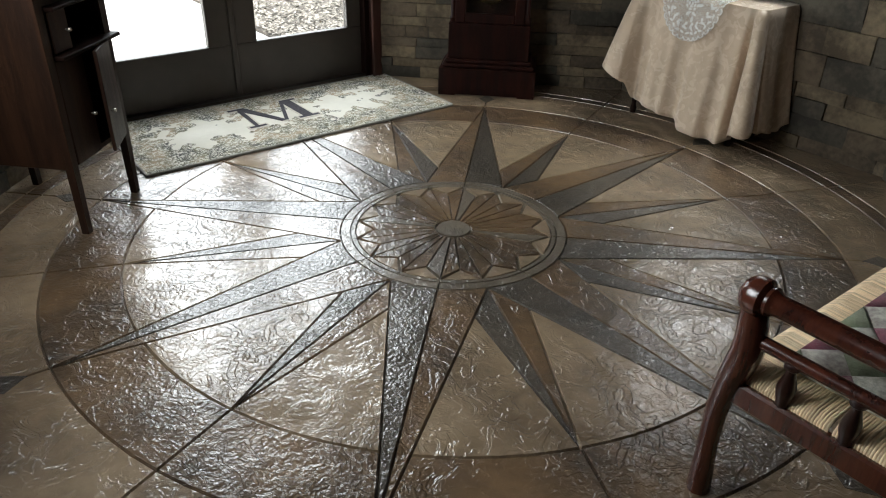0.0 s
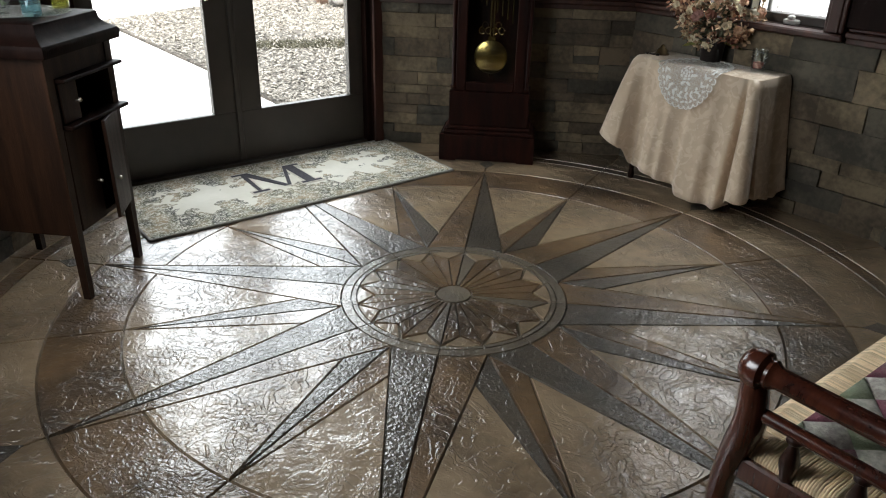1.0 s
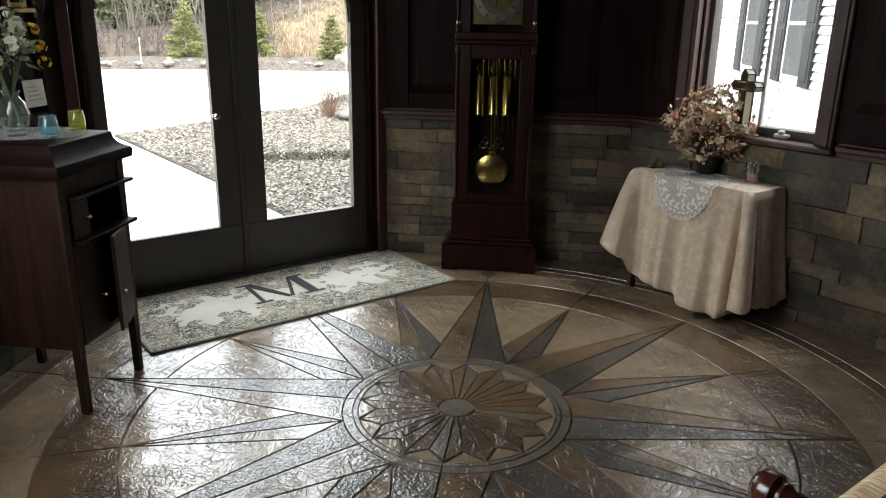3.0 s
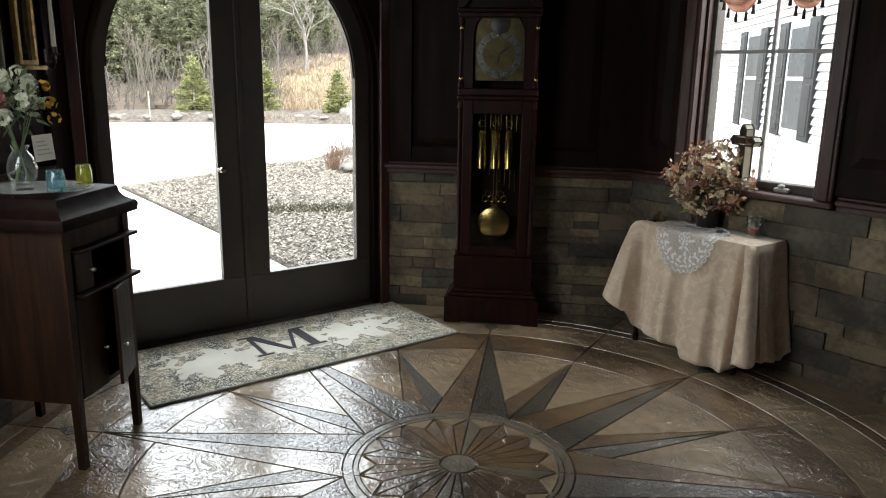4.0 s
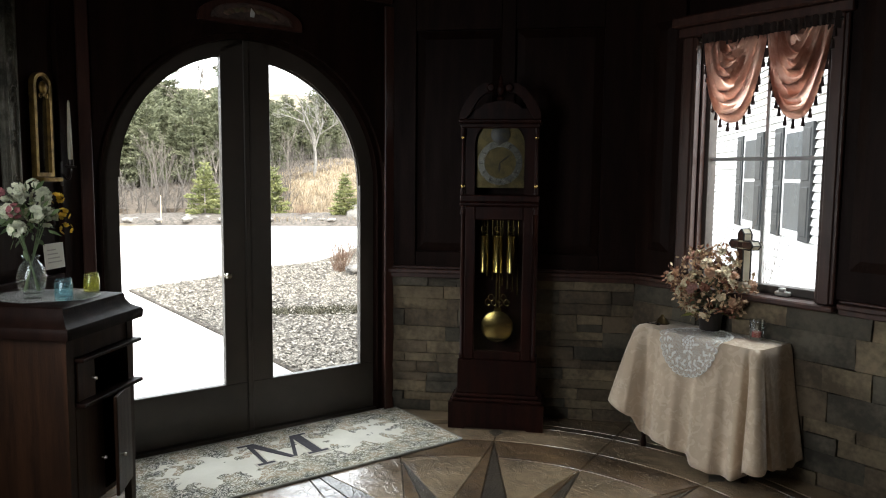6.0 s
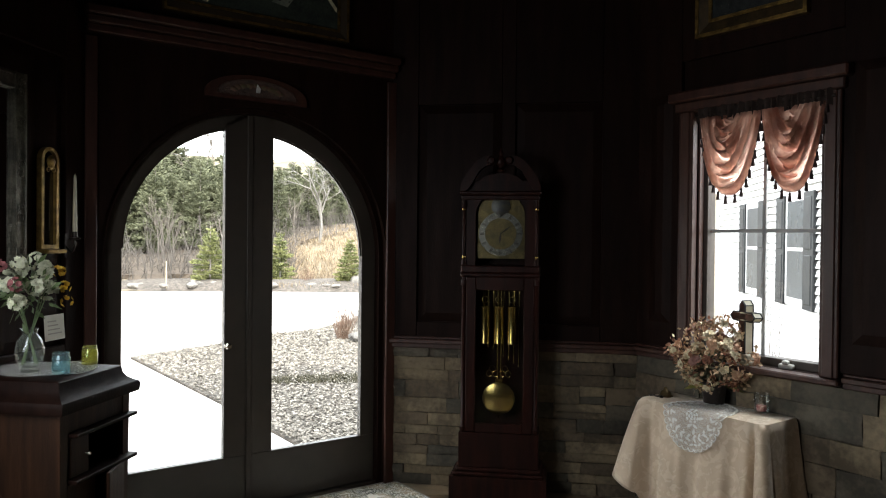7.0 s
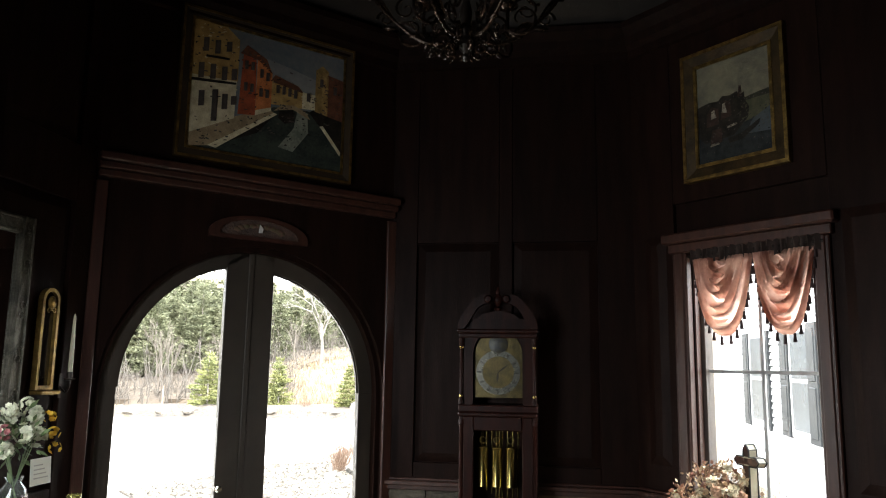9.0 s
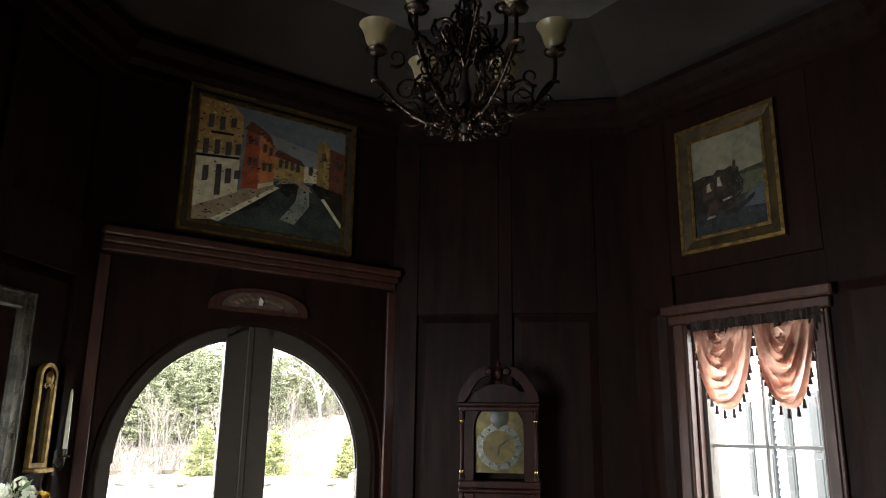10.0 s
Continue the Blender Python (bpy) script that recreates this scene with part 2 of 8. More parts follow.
F_TAN = floor_mat("concrete_tan", (0.335, 0.245, 0.150), (0.130, 0.090, 0.055), 1.0, 0.20)
F_SMOOTH = floor_mat("concrete_tan_smooth", (0.345, 0.250, 0.155), (0.160, 0.112, 0.068), 0.85, 0.15)
F_BROWN = floor_mat("concrete_brown", (0.190, 0.118, 0.062), (0.062, 0.042, 0.026), 0.8, 0.30)
F_SLATE = floor_mat("concrete_slate", (0.105, 0.085, 0.063), (0.046, 0.039, 0.031), 0.35, 0.70)
F_LIGHT = floor_mat("concrete_light", (0.335, 0.245, 0.158), (0.200, 0.146, 0.092), 0.4, 0.10)
F_RING = floor_mat("concrete_ring", (0.186, 0.153, 0.114), (0.104, 0.084, 0.062), 0.3, 0.45)
GROOVE = mat("groove", (0.30, 0.255, 0.195), (0.17, 0.145, 0.11), scale=10, rough=0.22, coat=0.6)
GLASS = glass_mat("window_glass", (0.97, 0.98, 0.97))
# plaster far darker than tan: the ceiling's dimness is put into its colour
PLASTER = mat("darkened_plaster", (0.031, 0.025, 0.020), (0.024, 0.019, 0.0155), scale=1.5, rough=0.9, bump=0.2, bscale=60)
BRASS = mat("brass", (0.52, 0.39, 0.14), (0.36, 0.26, 0.09), scale=8, rough=0.22, metal=1.0, rvar=0.06)
GILT = mat("gilt", (0.40, 0.255, 0.075), (0.16, 0.10, 0.035), scale=25, rough=0.36, metal=0.85, bump=0.4, bscale=90)
BRONZE = mat("aged_bronze", (0.046, 0.026, 0.016), (0.018, 0.0125, 0.010), scale=14, rough=0.27, metal=0.85, bump=0.25, bscale=70)
IRON = mat("dark_iron", (0.035, 0.027, 0.022), (0.02, 0.016, 0.013), scale=12, rough=0.33, metal=0.6, bump=0.2, bscale=80)
# ---- floor: stamped concrete compass ----
R1, R2, R3, R4, RBAND, ROUT = 0.478, 1.32, 1.595, 1.88, 1.955, 2.40
floor = new("floor", mesh_of(prism(bmesh.new(), arc(0, 0, 2.40, 0, 360, 64)[:-1], flat, -0.14, -0.0115), "floor", GROOVE))
tagged(floor, "stamped and stained concrete floor with a large compass star, sealed glossy", "floor", kind="structure")


def pol(r, a):
    return (r * math.cos(radians(a)), r * math.sin(radians(a)))


def slab(name, pts, m, gap=0.0050, depth=0.008):
    """A cast panel with chamfered edges that fall into the groove around it."""
    bm = bmesh.new()
    f = bm.faces.new([bm.verts.new((x, y, 0)) for x, y in pts])
    bm.normal_update()
    if f.normal.z < 0:
        f.normal_flip()
    bmesh.ops.inset_region(bm, faces=[f], thickness=gap, use_even_offset=True, use_boundary=True)
    keep = set(f.verts)
    for v in bm.verts:
        if v not in keep:
            v.co.z = -depth - 0.004
    me = bpy.data.meshes.new(name)
    bm.normal_update()
    bm.to_mesh(me)
    bm.free()
    me.materials.append(m)
    ob = new(name, me)
    ob.parent = floor
    return ob


def cross2(p, q, r, s):
    """Where the line p q meets the line r s."""
    d1, d2 = (q[0] - p[0], q[1] - p[1]), (s[0] - r[0], s[1] - r[1])
    k = ((r[0] - p[0]) * d2[1] - (r[1] - p[1]) * d2[0]) / (d1[0] * d2[1] - d1[1] * d2[0])
    return (p[0] + k * d1[0], p[1] + k * d1[1])


for i in range(8):
    a = 90 + 45 * i
    tip, mid = pol(1.585, a), pol(R1, a)
    for s, m in ((1, F_BROWN), (-1, F_SLATE)):
        va = a + s * 22.5
        slab("star_panel", [mid] + arc(0, 0, R1, a, va, 3)[1:] + [tip], m)
        # short point: kite behind the long ones
        val, stip = pol(R1, va), pol(R2, va)
        side = pol(0.71, a + s * 13.5)
        side = cross2(val, tip, (0, 0), side)
        slab("star_panel", [val, side, stip], F_SLATE if s > 0 else F_BROWN)
        # ground between the points, out to the star circle
        # where the long edge crosses the circle
        lo, hi = 0.0, 1.0
        for _ in range(40):
            k = (lo + hi) / 2
            p = (side[0] + k * (tip[0] - side[0]), side[1] + k * (tip[1] - side[1]))
            if math.hypot(*p) < R2:
                lo = k
            else:
                hi = k
        pa = math.degrees(math.atan2(p[1], p[0]))
        while pa - va > 180:
            pa -= 360
        while va - pa > 180:
            pa += 360
        slab("floor_panel", [side] + arc(0, 0, R2, pa, va, 6), F_SMOOTH if i % 3 else F_TAN)
        # brown band round the star
        ring = arc(0, 0, R2, pa, va, 6) + arc(0, 0, R3, va, a, 8)
        slab("floor_panel", ring, F_BROWN)
        slab("floor_panel", arc(0, 0, R3, va, a, 6) + arc(0, 0, R4, a, va, 6), F_SMOOTH)
        slab("floor_panel", arc(0, 0, R4, va, a, 6) + arc(0, 0, RBAND, a, va, 6), F_BROWN)
        slab("floor_panel", arc(0, 0, RBAND, va, a, 6) + arc(0, 0, ROUT, a, va, 6), F_SMOOTH)
    # small diamond on the outer border
    d = [pol(1.66, a), pol(1.735, a + 1.6), pol(1.81, a), pol(1.735, a - 1.6)]
    bm = prism(bmesh.new(), d, flat, -0.004, 0.0015)
    part("diamond_inlay", bm, F_SLATE, floor)
# inner medallion
RB = 0.436
for i in range(8):
    slab("ring_panel", arc(0, 0, RB, i * 45, i * 45 + 45, 8) + arc(0, 0, R1, i * 45 + 45, i * 45, 8), F_RING, gap=0.003)
for i in range(16):
    a = 22.5 * i
    for s in (1, -1):
        slab("star_panel", [pol(0.078, a), pol(0.405, a), pol(0.335, a + s * 11.25), pol(0.078, a + s * 11.25)], F_BROWN if (s > 0 or i % 4) else F_RING, gap=0.0035)
    slab("floor_panel", [pol(0.340, a + 11.25)] + arc(0, 0, 0.413, a + 1.0, a + 21.5, 4), F_LIGHT, gap=0.003)
    slab("ring_panel", arc(0, 0, 0.414, a, a + 22.5, 4) + arc(0, 0, RB - 0.001, a + 22.5, a, 4), F_RING, gap=0.0025)
slab("hub_panel", arc(0, 0, 0.074, 0, 360, 20)[:-1], F_RING, gap=0.003)
hall_floor = new("floor_hall", mesh_of(B(-2.6, 2.6, -7.5, -2.35, -0.14, -0.004), "floor_hall", F_SMOOTH))
tagged(hall_floor, "smooth stained concrete floor of the hall", "floor", kind="structure")

# ---- octagon walls ----
DN, DNW, DWEST, DNE, DEAST = 2.10, 2.03, 2.12, 2.09, 2.07
CEIL = 4.0


def corner(a, da, b, db):
    """Where two walls meet, in plan."""
    m = Matrix(((math.cos(radians(a)), math.sin(radians(a))), (math.cos(radians(b)), math.sin(radians(b)))))
    v = m.inverted() @ Vector((da, db))
    return v


WALLS = [("wall_north", 90, DN), ("wall_northwest", 135, DNW), ("wall_west", 180, DWEST), ("wall_southwest", 225, 2.07), ("wall_south", 270, 2.07),
         ("wall_southeast", 315, 2.07), ("wall_east", 0, DEAST), ("wall_northeast", 45, DNE)]
SPAN = {}
for k, (n, a, d) in enumerate(WALLS):
    ln, la, ld = WALLS[(k + 1) % 8]
    rn, ra, rd = WALLS[(k - 1) % 8]
    inv = wall_frame(a).inverted()
    cl, cr = corner(a, d, la, ld), corner(a, d, ra, rd)
    SPAN[n] = ((inv @ Vector((cl.x, cl.y, 0))).x, (inv @ Vector((cr.x, cr.y, 0))).x)
TH = 0.26


def arch_plate(bm, u0, u1, z0, z1, uc, r, zs, y0, y1):
    """A plate with an arched opening down to z0."""
    outer, inner = [], []
    n = 24
    inner.append((uc + r, z0))
    outer.append((u1, z0))
    for i in range(n + 1):
        t = math.pi * i / n
        p = (uc + r * math.cos(t), zs + r * math.sin(t))
        inner.append(p)
        c, s = math.cos(t), math.sin(t)
        k = min(((u1 - uc) / c) if c > 1e-6 else 1e9, ((u0 - uc) / c) if c < -1e-6 else 1e9, ((z1 - zs) / s) if s > 1e-6 else 1e9)
        outer.append((uc + k * c, zs + k * s))
    inner.append((uc - r, z0))
    outer.append((u0, z0))
    strip(bm, inner, outer, upright, y0, y1)
    for cx, ux in ((1, u1), (-1, u0)):
        t = math.atan2(z1 - zs, ux - uc)
        i = int(t / math.pi * n)
        pa = [math.pi * j / n for j in (i, i + 1)]
        # fill the corner that the strip cuts off
        q = []
        for w in pa:
            c, s = math.cos(w), math.sin(w)
            k = min(((u1 - uc) / c) if c > 1e-6 else 1e9, ((u0 - uc) / c) if c < -1e-6 else 1e9, ((z1 - zs) / s) if s > 1e-6 else 1e9)
            q.append((uc + k * c, zs + k * s))
        prism(bm, [q[0], (ux, z1), q[1]], upright, y0, y1)
    return bm


DOOR_C, DOOR_R, DOOR_S = 0.0, 0.900, 1.535
WIN = (-0.46, 0.30, 0.97, 2.42)
walls = {}
for n, a, d in WALLS:
    s0, s1 = SPAN[n]
    bm = bmesh.new()
    e0, e1 = s0 - 0.10, s1 + 0.10
    y0, y1 = d + 0.02, d + (0.16 if n == "wall_northeast" else TH)
    top = CEIL + 0.25
    if n == "wall_northwest":
        arch_plate(bm, e0, e1, -0.14, top, DOOR_C, DOOR_R, DOOR_S, y0, y1)
    elif n == "wall_northeast":
        box(bm, e0, WIN[0], y0, y1, -0.14, top)
        box(bm, WIN[1], e1, y0, y1, -0.14, top)
        box(bm, WIN[0], WIN[1], y0, y1, -0.14, WIN[2])
        box(bm, WIN[0], WIN[1], y0, y1, WIN[3], top)
    elif n == "wall_southwest":
        # opening for the added side window, where the fill lamp stands
        box(bm, e0, -0.66, y0, y1, -0.14, top)
        box(bm, 0.66, e1, y0, y1, -0.14, top)
        box(bm, -0.66, 0.66, y0, y1, -0.14, 1.0)
        box(bm, -0.66, 0.66, y0, y1, 2.45, top)
    elif n == "wall_south":
        box(bm, e0, -0.80, y0, y1, -0.14, top)
        box(bm, 0.80, e1, y0, y1, -0.14, top)
        box(bm, -0.80, 0.80, y0, y1, 2.75, top)
    else:
        box(bm, e0, e1, y0, y1, -0.14, top)
    ob = new(n, mesh_of(bm, n, WOOD))
    ob.matrix_world = wall_frame(a)
    walls[n] = tagged(ob, "dark walnut panelled wall above a ledgestone wainscot" if n != "wall_northwest" else "dark walnut wall round an arched double door", "wall", kind="structure")


def chamfer_panel(x0, x1, z0, z1, y):
    """A raised panel: a flat field with sloped margins, proud of y towards the room."""
    bm = bmesh.new()
    w, t = 0.055, 0.016
    o = [(x0, z0), (x1, z0), (x1, z1), (x0, z1)]
    i = [(x0 + w, z0 + w), (x1 - w, z0 + w), (x1 - w, z1 - w), (x0 + w, z1 - w)]
    ov = [bm.verts.new((p[0], y, p[1])) for p in o]
    iv = [bm.verts.new((p[0], y - t, p[1])) for p in i]
    bm.faces.new(iv)
    for k in range(4):
        bm.faces.new((ov[k], ov[(k + 1) % 4], iv[(k + 1) % 4], iv[k]))
    return bm


def panelling(n, d, cols, rows, z0=1.0, z1=CEIL):
    """Stiles, rails and raised panels: cols and rows are the panel openings."""
    w = walls[n]
    s0, s1 = SPAN[n]
    xs = [s0] + [x for c in cols for x in c] + [s1]
    for i in range(0, len(xs), 2):
        part("stile", B(xs[i] + 0.001, xs[i + 1] - 0.001, d - 0.012, d + 0.02, z0, z1, 0.003), WOOD, w)
    zs = [z0] + [z for r in rows for z in r] + [z1]
    for c in cols:
        for i in range(0, len(zs), 2):
            part("rail", B(c[0] + 0.001, c[1] - 0.001, d - 0.011, d + 0.02, zs[i], zs[i + 1], 0.003), WOOD, w)
        for r in rows:
            part("panel", chamfer_panel(c[0] + 0.004, c[1] - 0.004, r[0] + 0.004, r[1] - 0.004, d + 0.017), WOOD, w)


ROWS2 = [(1.10, 2.55), (2.85, 3.70)]
panelling("wall_north", DN, [(-0.59, -0.03), (0.06, 0.62)], [(1.10, 2.55)])
panelling("wall_west", DWEST, [(SPAN["wall_west"][0] + 0.15, -0.05), (0.05, 0.60)], ROWS2)
panelling("wall_east", DEAST, [(SPAN["wall_east"][0] + 0.18, -0.05), (0.05, SPAN["wall_east"][1] - 0.18)], ROWS2)
panelling("wall_southeast", 2.07, [(-0.68, -0.05), (0.05, 0.68)], ROWS2)
ne = walls["wall_northeast"]
n0, n1 = SPAN["wall_northeast"]
for x0, x1, z0, z1 in ((n0, -0.56, 1.0, CEIL), (0.40, n1, 1.0, CEIL), (-0.56, 0.40, 2.74, CEIL)):
    part("panel_board", B(x0 + 0.001, x1 - 0.001, DNE - 0.012, DNE + 0.02, z0, z1, 0.003), WOOD, ne)
part("panel", chamfer_panel(n0 + 0.10, -0.62, 1.15, 2.55, DNE - 0.013), WOOD, ne)
part("panel", chamfer_panel(0.46, n1 - 0.08, 1.15, 2.55, DNE - 0.013), WOOD, ne)
nw = walls["wall_northwest"]
w0, w1 = SPAN["wall_northwest"]
bm = arch_plate(bmesh.new(), w0 + 0.002, w1 - 0.002, 0.0, 2.72, DOOR_C, DOOR_R - 0.01, DOOR_S, DNW - 0.012, DNW + 0.02)
part("panel_board", bm, WOOD, nw)
part("panel_board", B(w0, w1, DNW - 0.012, DNW + 0.02, 2.85, CEIL, 0.003), WOOD, nw)
bm = B(w0 + 0.01, w1 - 0.01, DNW - 0.055, DNW + 0.02, 2.72, 2.76, 0.005)
box(bm, w0 + 0.005, w1 - 0.005, DNW - 0.085, DNW + 0.02, 2.762, 2.80, 0.006)
box(bm, w0, w1, DNW - 0.11, DNW + 0.02, 2.802, 2.85, 0.008)
part("cornice", bm, WOOD_CASING, nw, "reddish wood cornice shelf over the door")
# chair rail, base shoe and crown on every wall
for n, a, d in WALLS:
    s0, s1 = SPAN[n]
    w = walls[n]
    runs = [(s0, s1)]
    if n == "wall_south":
        runs = [(s0, -0.80), (0.80, s1)]
    if n == "wall_northeast":
        runs = [(s0, WIN[0] - 0.123), (WIN[1] + 0.123, s1)]
    if n != "wall_northwest":
        for x0, x1 in runs:
            bm = B(x0, x1, d - 0.05, d + 0.02, 0.955, 0.985, 0.006)
            box(bm, x0, x1, d - 0.03, d + 0.02, 0.925, 0.955, 0.004)
            box(bm, x0, x1, d - 0.022, d + 0.02, 0.985, 1.0, 0.004)
            part("chair_rail", bm, WOOD_CASING, w)
    t = math.tan(radians(22.5))
    bm = bmesh.new()
    prof = [(0.0, 3.78), (0.03, 3.79), (0.035, 3.84), (0.075, 3.87), (0.085, 3.92), (0.14, 3.965), (0.15, 4.0)]
    for (o0, z0), (o1, z1) in zip(prof, prof[1:]):
        v = [bm.verts.new(p) for p in ((s0 + o0 * t, d - 0.012 - o0, z0), (s1 - o0 * t, d - 0.012 - o0, z0), (s1 - o1 * t, d - 0.012 - o1, z1), (s0 + o1 * t, d - 0.012 - o1, z1))]
        bm.faces.new(v)
    part("crown_moulding", bm, WOOD, w, smooth=20)
# ceiling: shallow octagonal vault, above the crown
bm = bmesh.new()
cs = [corner(WALLS[k][1], WALLS[k][2] + 0.2, WALLS[k - 1][1], WALLS[k - 1][2] + 0.2) for k in range(8)]
lo = [bm.verts.new((c.x, c.y, 4.0)) for c in cs]
mid = [bm.verts.new((c.x * 0.90, c.y * 0.90, 4.0)) for c in cs]
hi = [bm.verts.new((c.x * 0.34, c.y * 0.34, 4.75)) for c in cs]
for k in range(8):
    bm.faces.new((lo[k], lo[(k + 1) % 8], mid[(k + 1) % 8], mid[k]))
    bm.faces.new((mid[k], mid[(k + 1) % 8], hi[(k + 1) % 8], hi[k]))
bm.faces.new(hi)
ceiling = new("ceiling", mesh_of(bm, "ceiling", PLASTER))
tagged(ceiling, "faceted plaster ceiling, its dimness put into a near-black colour, over dark crown moulding", "ceiling", kind="structure")
sol = ceiling.modifiers.new("thickness", "SOLIDIFY")
sol.thickness, sol.offset = 0.1, 1
# hall behind: walls and ceiling that close the place
bm = B(-2.6, -2.4, -7.5, -2.36, -0.14, 2.9)
box(bm, 2.4, 2.6, -7.5, -2.36, -0.14, 2.9)
box(bm, -2.6, 2.6, -7.7, -7.5, -0.14, 2.9)
box(bm, -2.4, -1.12, -2.46, -2.36, -0.14, 2.9)
box(bm, 1.12, 2.4, -2.46, -2.36, -0.14, 2.9)
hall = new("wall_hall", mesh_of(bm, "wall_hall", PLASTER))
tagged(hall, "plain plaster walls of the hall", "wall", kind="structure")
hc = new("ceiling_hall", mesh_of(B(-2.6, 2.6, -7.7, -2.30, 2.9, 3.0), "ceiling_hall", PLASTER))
tagged(hc, "plain plaster ceiling of the hall", "ceiling", kind="structure")

# ---- arched double door ----
D0, D1 = 2.108, 2.153
door = thing("door_1", "arched dark-brown double door with large glass panes, closed", "door", wall_frame(135), kind="structure")
GIN, GB, GOUT, SEAM = 0.757, 0.327, 0.860, -0.027
# each leaf: side, stile, and its arch: centre, radius and spring line
for s, stile, ac, ar, az_ in ((-1, 0.179, 0.030, 0.727, 1.585), (1, 0.125, 0.0, 0.757, 1.535)):
    seam = s * SEAM + 0.003
    leaf = part("door_leaf", B(*sorted((s * seam, s * GOUT)), D0, D1, 0.015, GB, 0.004), DOOR_PAINT, door)
    part("meeting_stile", B(*sorted((s * seam, s * stile)), D0, D1, GB, DOOR_S + 0.8605, 0.003), DOOR_PAINT, leaf)
    part("outer_stile", B(*sorted((s * GIN, s * GOUT)), D0, D1, GB, az_, 0.003), DOOR_PAINT, leaf)
    a1 = math.degrees(math.acos((stile - ac) / ar))
    inn = [(s * x, z) for x, z in arc(ac, az_, ar, 0, a1, 20)]
    out = [(s * x, z) for x, z in arc(DOOR_C, DOOR_S, GOUT + 0.0015, 0, 89.9, 20)]
    part("arched_rail", strip(bmesh.new(), inn, out, upright, D0, D1), DOOR_PAINT, leaf)
    outl = [(s * stile, GB), (s * GIN, GB)] + inn
    part("glass_pane", prism(bmesh.new(), outl, upright, 2.127, 2.133), GLASS, leaf)
    bead = [(s * x, z) for x, z in arc(ac, az_, ar - 0.010, 0, a1, 20)]
    part("glazing_bead", strip(bmesh.new(), bead, inn, upright, 2.121, 2.139), DOOR_PAINT, leaf)
part("astragal", B(SEAM - 0.018, SEAM + 0.018, D0 - 0.012, D0, 0.02, DOOR_S + 0.855, 0.004), DOOR_PAINT, door)
bm = strip(bmesh.new(), [(DOOR_C + 0.858, 0)] + arc(DOOR_C, DOOR_S, 0.858, 0, 180, 32) + [(DOOR_C - 0.858, 0)], [(DOOR_C + DOOR_R, 0)] + arc(DOOR_C, DOOR_S, DOOR_R, 0, 180, 32) + [(DOOR_C - DOOR_R, 0)], upright, DNW + 0.021, 2.170)
part("door_frame", bm, WOOD, door)
part("threshold", B(DOOR_C - 0.87, DOOR_C + 0.87, 2.06, 2.33, -0.1, 0.014, 0.006), mat("threshold_metal", (0.12, 0.10, 0.08), rough=0.4, metal=0.7), door)
bm = lathe(bmesh.new(), [(0.0, -0.03), (0.016, -0.028), (0.02, -0.018), (0.012, -0.008), (0.008, 0.0), (0.02, 0.004), (0.02, 0.01)], 14, (-0.161, 2.098, 1.0), Matrix.Rotation(radians(-90), 3, "X"))
part("door_knob", bm, mat("satin_nickel", (0.75, 0.72, 0.66), rough=0.2, metal=1.0), door, "satin nickel knob", smooth=40)
# casing at the stone corner beside the door
bm = B(w1 - 0.055, w1 + 0.012, DNW - 0.035, DNW - 0.013, 0.0, 2.70, 0.004)
part("casing", bm, WOOD_CASING, nw, "reddish wood casing")
part("casing", B(w0 + 0.004, DOOR_C - DOOR_R - 0.004, DNW - 0.035, DNW - 0.013, 0.0, 2.70, 0.004), WOOD_CASING, nw)

# ---- window ----
win = thing("window_1", "dark-framed window with a slim grille and wooden sill", "window", wall_frame(45), kind="structure")
X0, X1, Z0, Z1 = WIN
FR = mat("window_frame_dark", (0.06, 0.045, 0.036), (0.04, 0.03, 0.025), rough=0.45)
for b_ in ((X0 + 0.002, X0 + 0.035, 2.16, 2.24, Z0, Z1), (X1 - 0.035, X1 - 0.002, 2.16, 2.24, Z0, Z1), (X0 + 0.035, X1 - 0.035, 2.16, 2.24, Z0, Z0 + 0.045), (X0 + 0.035, X1 - 0.035, 2.16, 2.24, Z1 - 0.045, Z1)):
    part("window_frame", B(*b_, 0.003), FR, win)
for x0, x1 in ((X0 + 0.0005, X0 + 0.012), (X1 - 0.012, X1 - 0.0005)):
    part("jamb_liner", B(x0, x1, DNE + 0.021, 2.158, Z0, Z1, 0.002), WOOD_CASING, win, "varnished jamb board")
part("glass_pane", B(X0 + 0.03, X1 - 0.03, 2.198, 2.202, Z0 + 0.04, Z1 - 0.04), GLASS, win)
GRILLE = mat("grille_grey", (0.42, 0.42, 0.42), rough=0.4)
part("grille_bar", B(X0 + 0.035, X1 - 0.035, 2.192, 2.208, 1.708, 1.728), GRILLE, win, "pale grey grille bar")
part("grille_bar", B(-0.0895, -0.0705, 2.190, 2.206, Z0 + 0.045, Z1 - 0.045), GRILLE, win)
bm = B(X0 - 0.12, X1 + 0.12, DNE - 0.075, DNE + 0.16, 0.935, 0.968, 0.008)
part("window_sill", bm, WOOD_CASING, win, "varnished wood sill")
for x0, x1 in ((X0 - 0.10, X0 - 0.002), (X1 + 0.002, X1 + 0.10)):
    bm = B(x0, x1, DNE - 0.035, DNE + 0.02, 0.97, 2.425, 0.006)
    box(bm, x0 + 0.02, x1 - 0.02, DNE - 0.045, DNE - 0.03, 0.97, 2.425, 0.004)
    part("casing", bm, WOOD_CASING, win)
bm = B(X0 - 0.12, X1 + 0.12, DNE - 0.05, DNE + 0.02, 2.427, 2.482, 0.006)
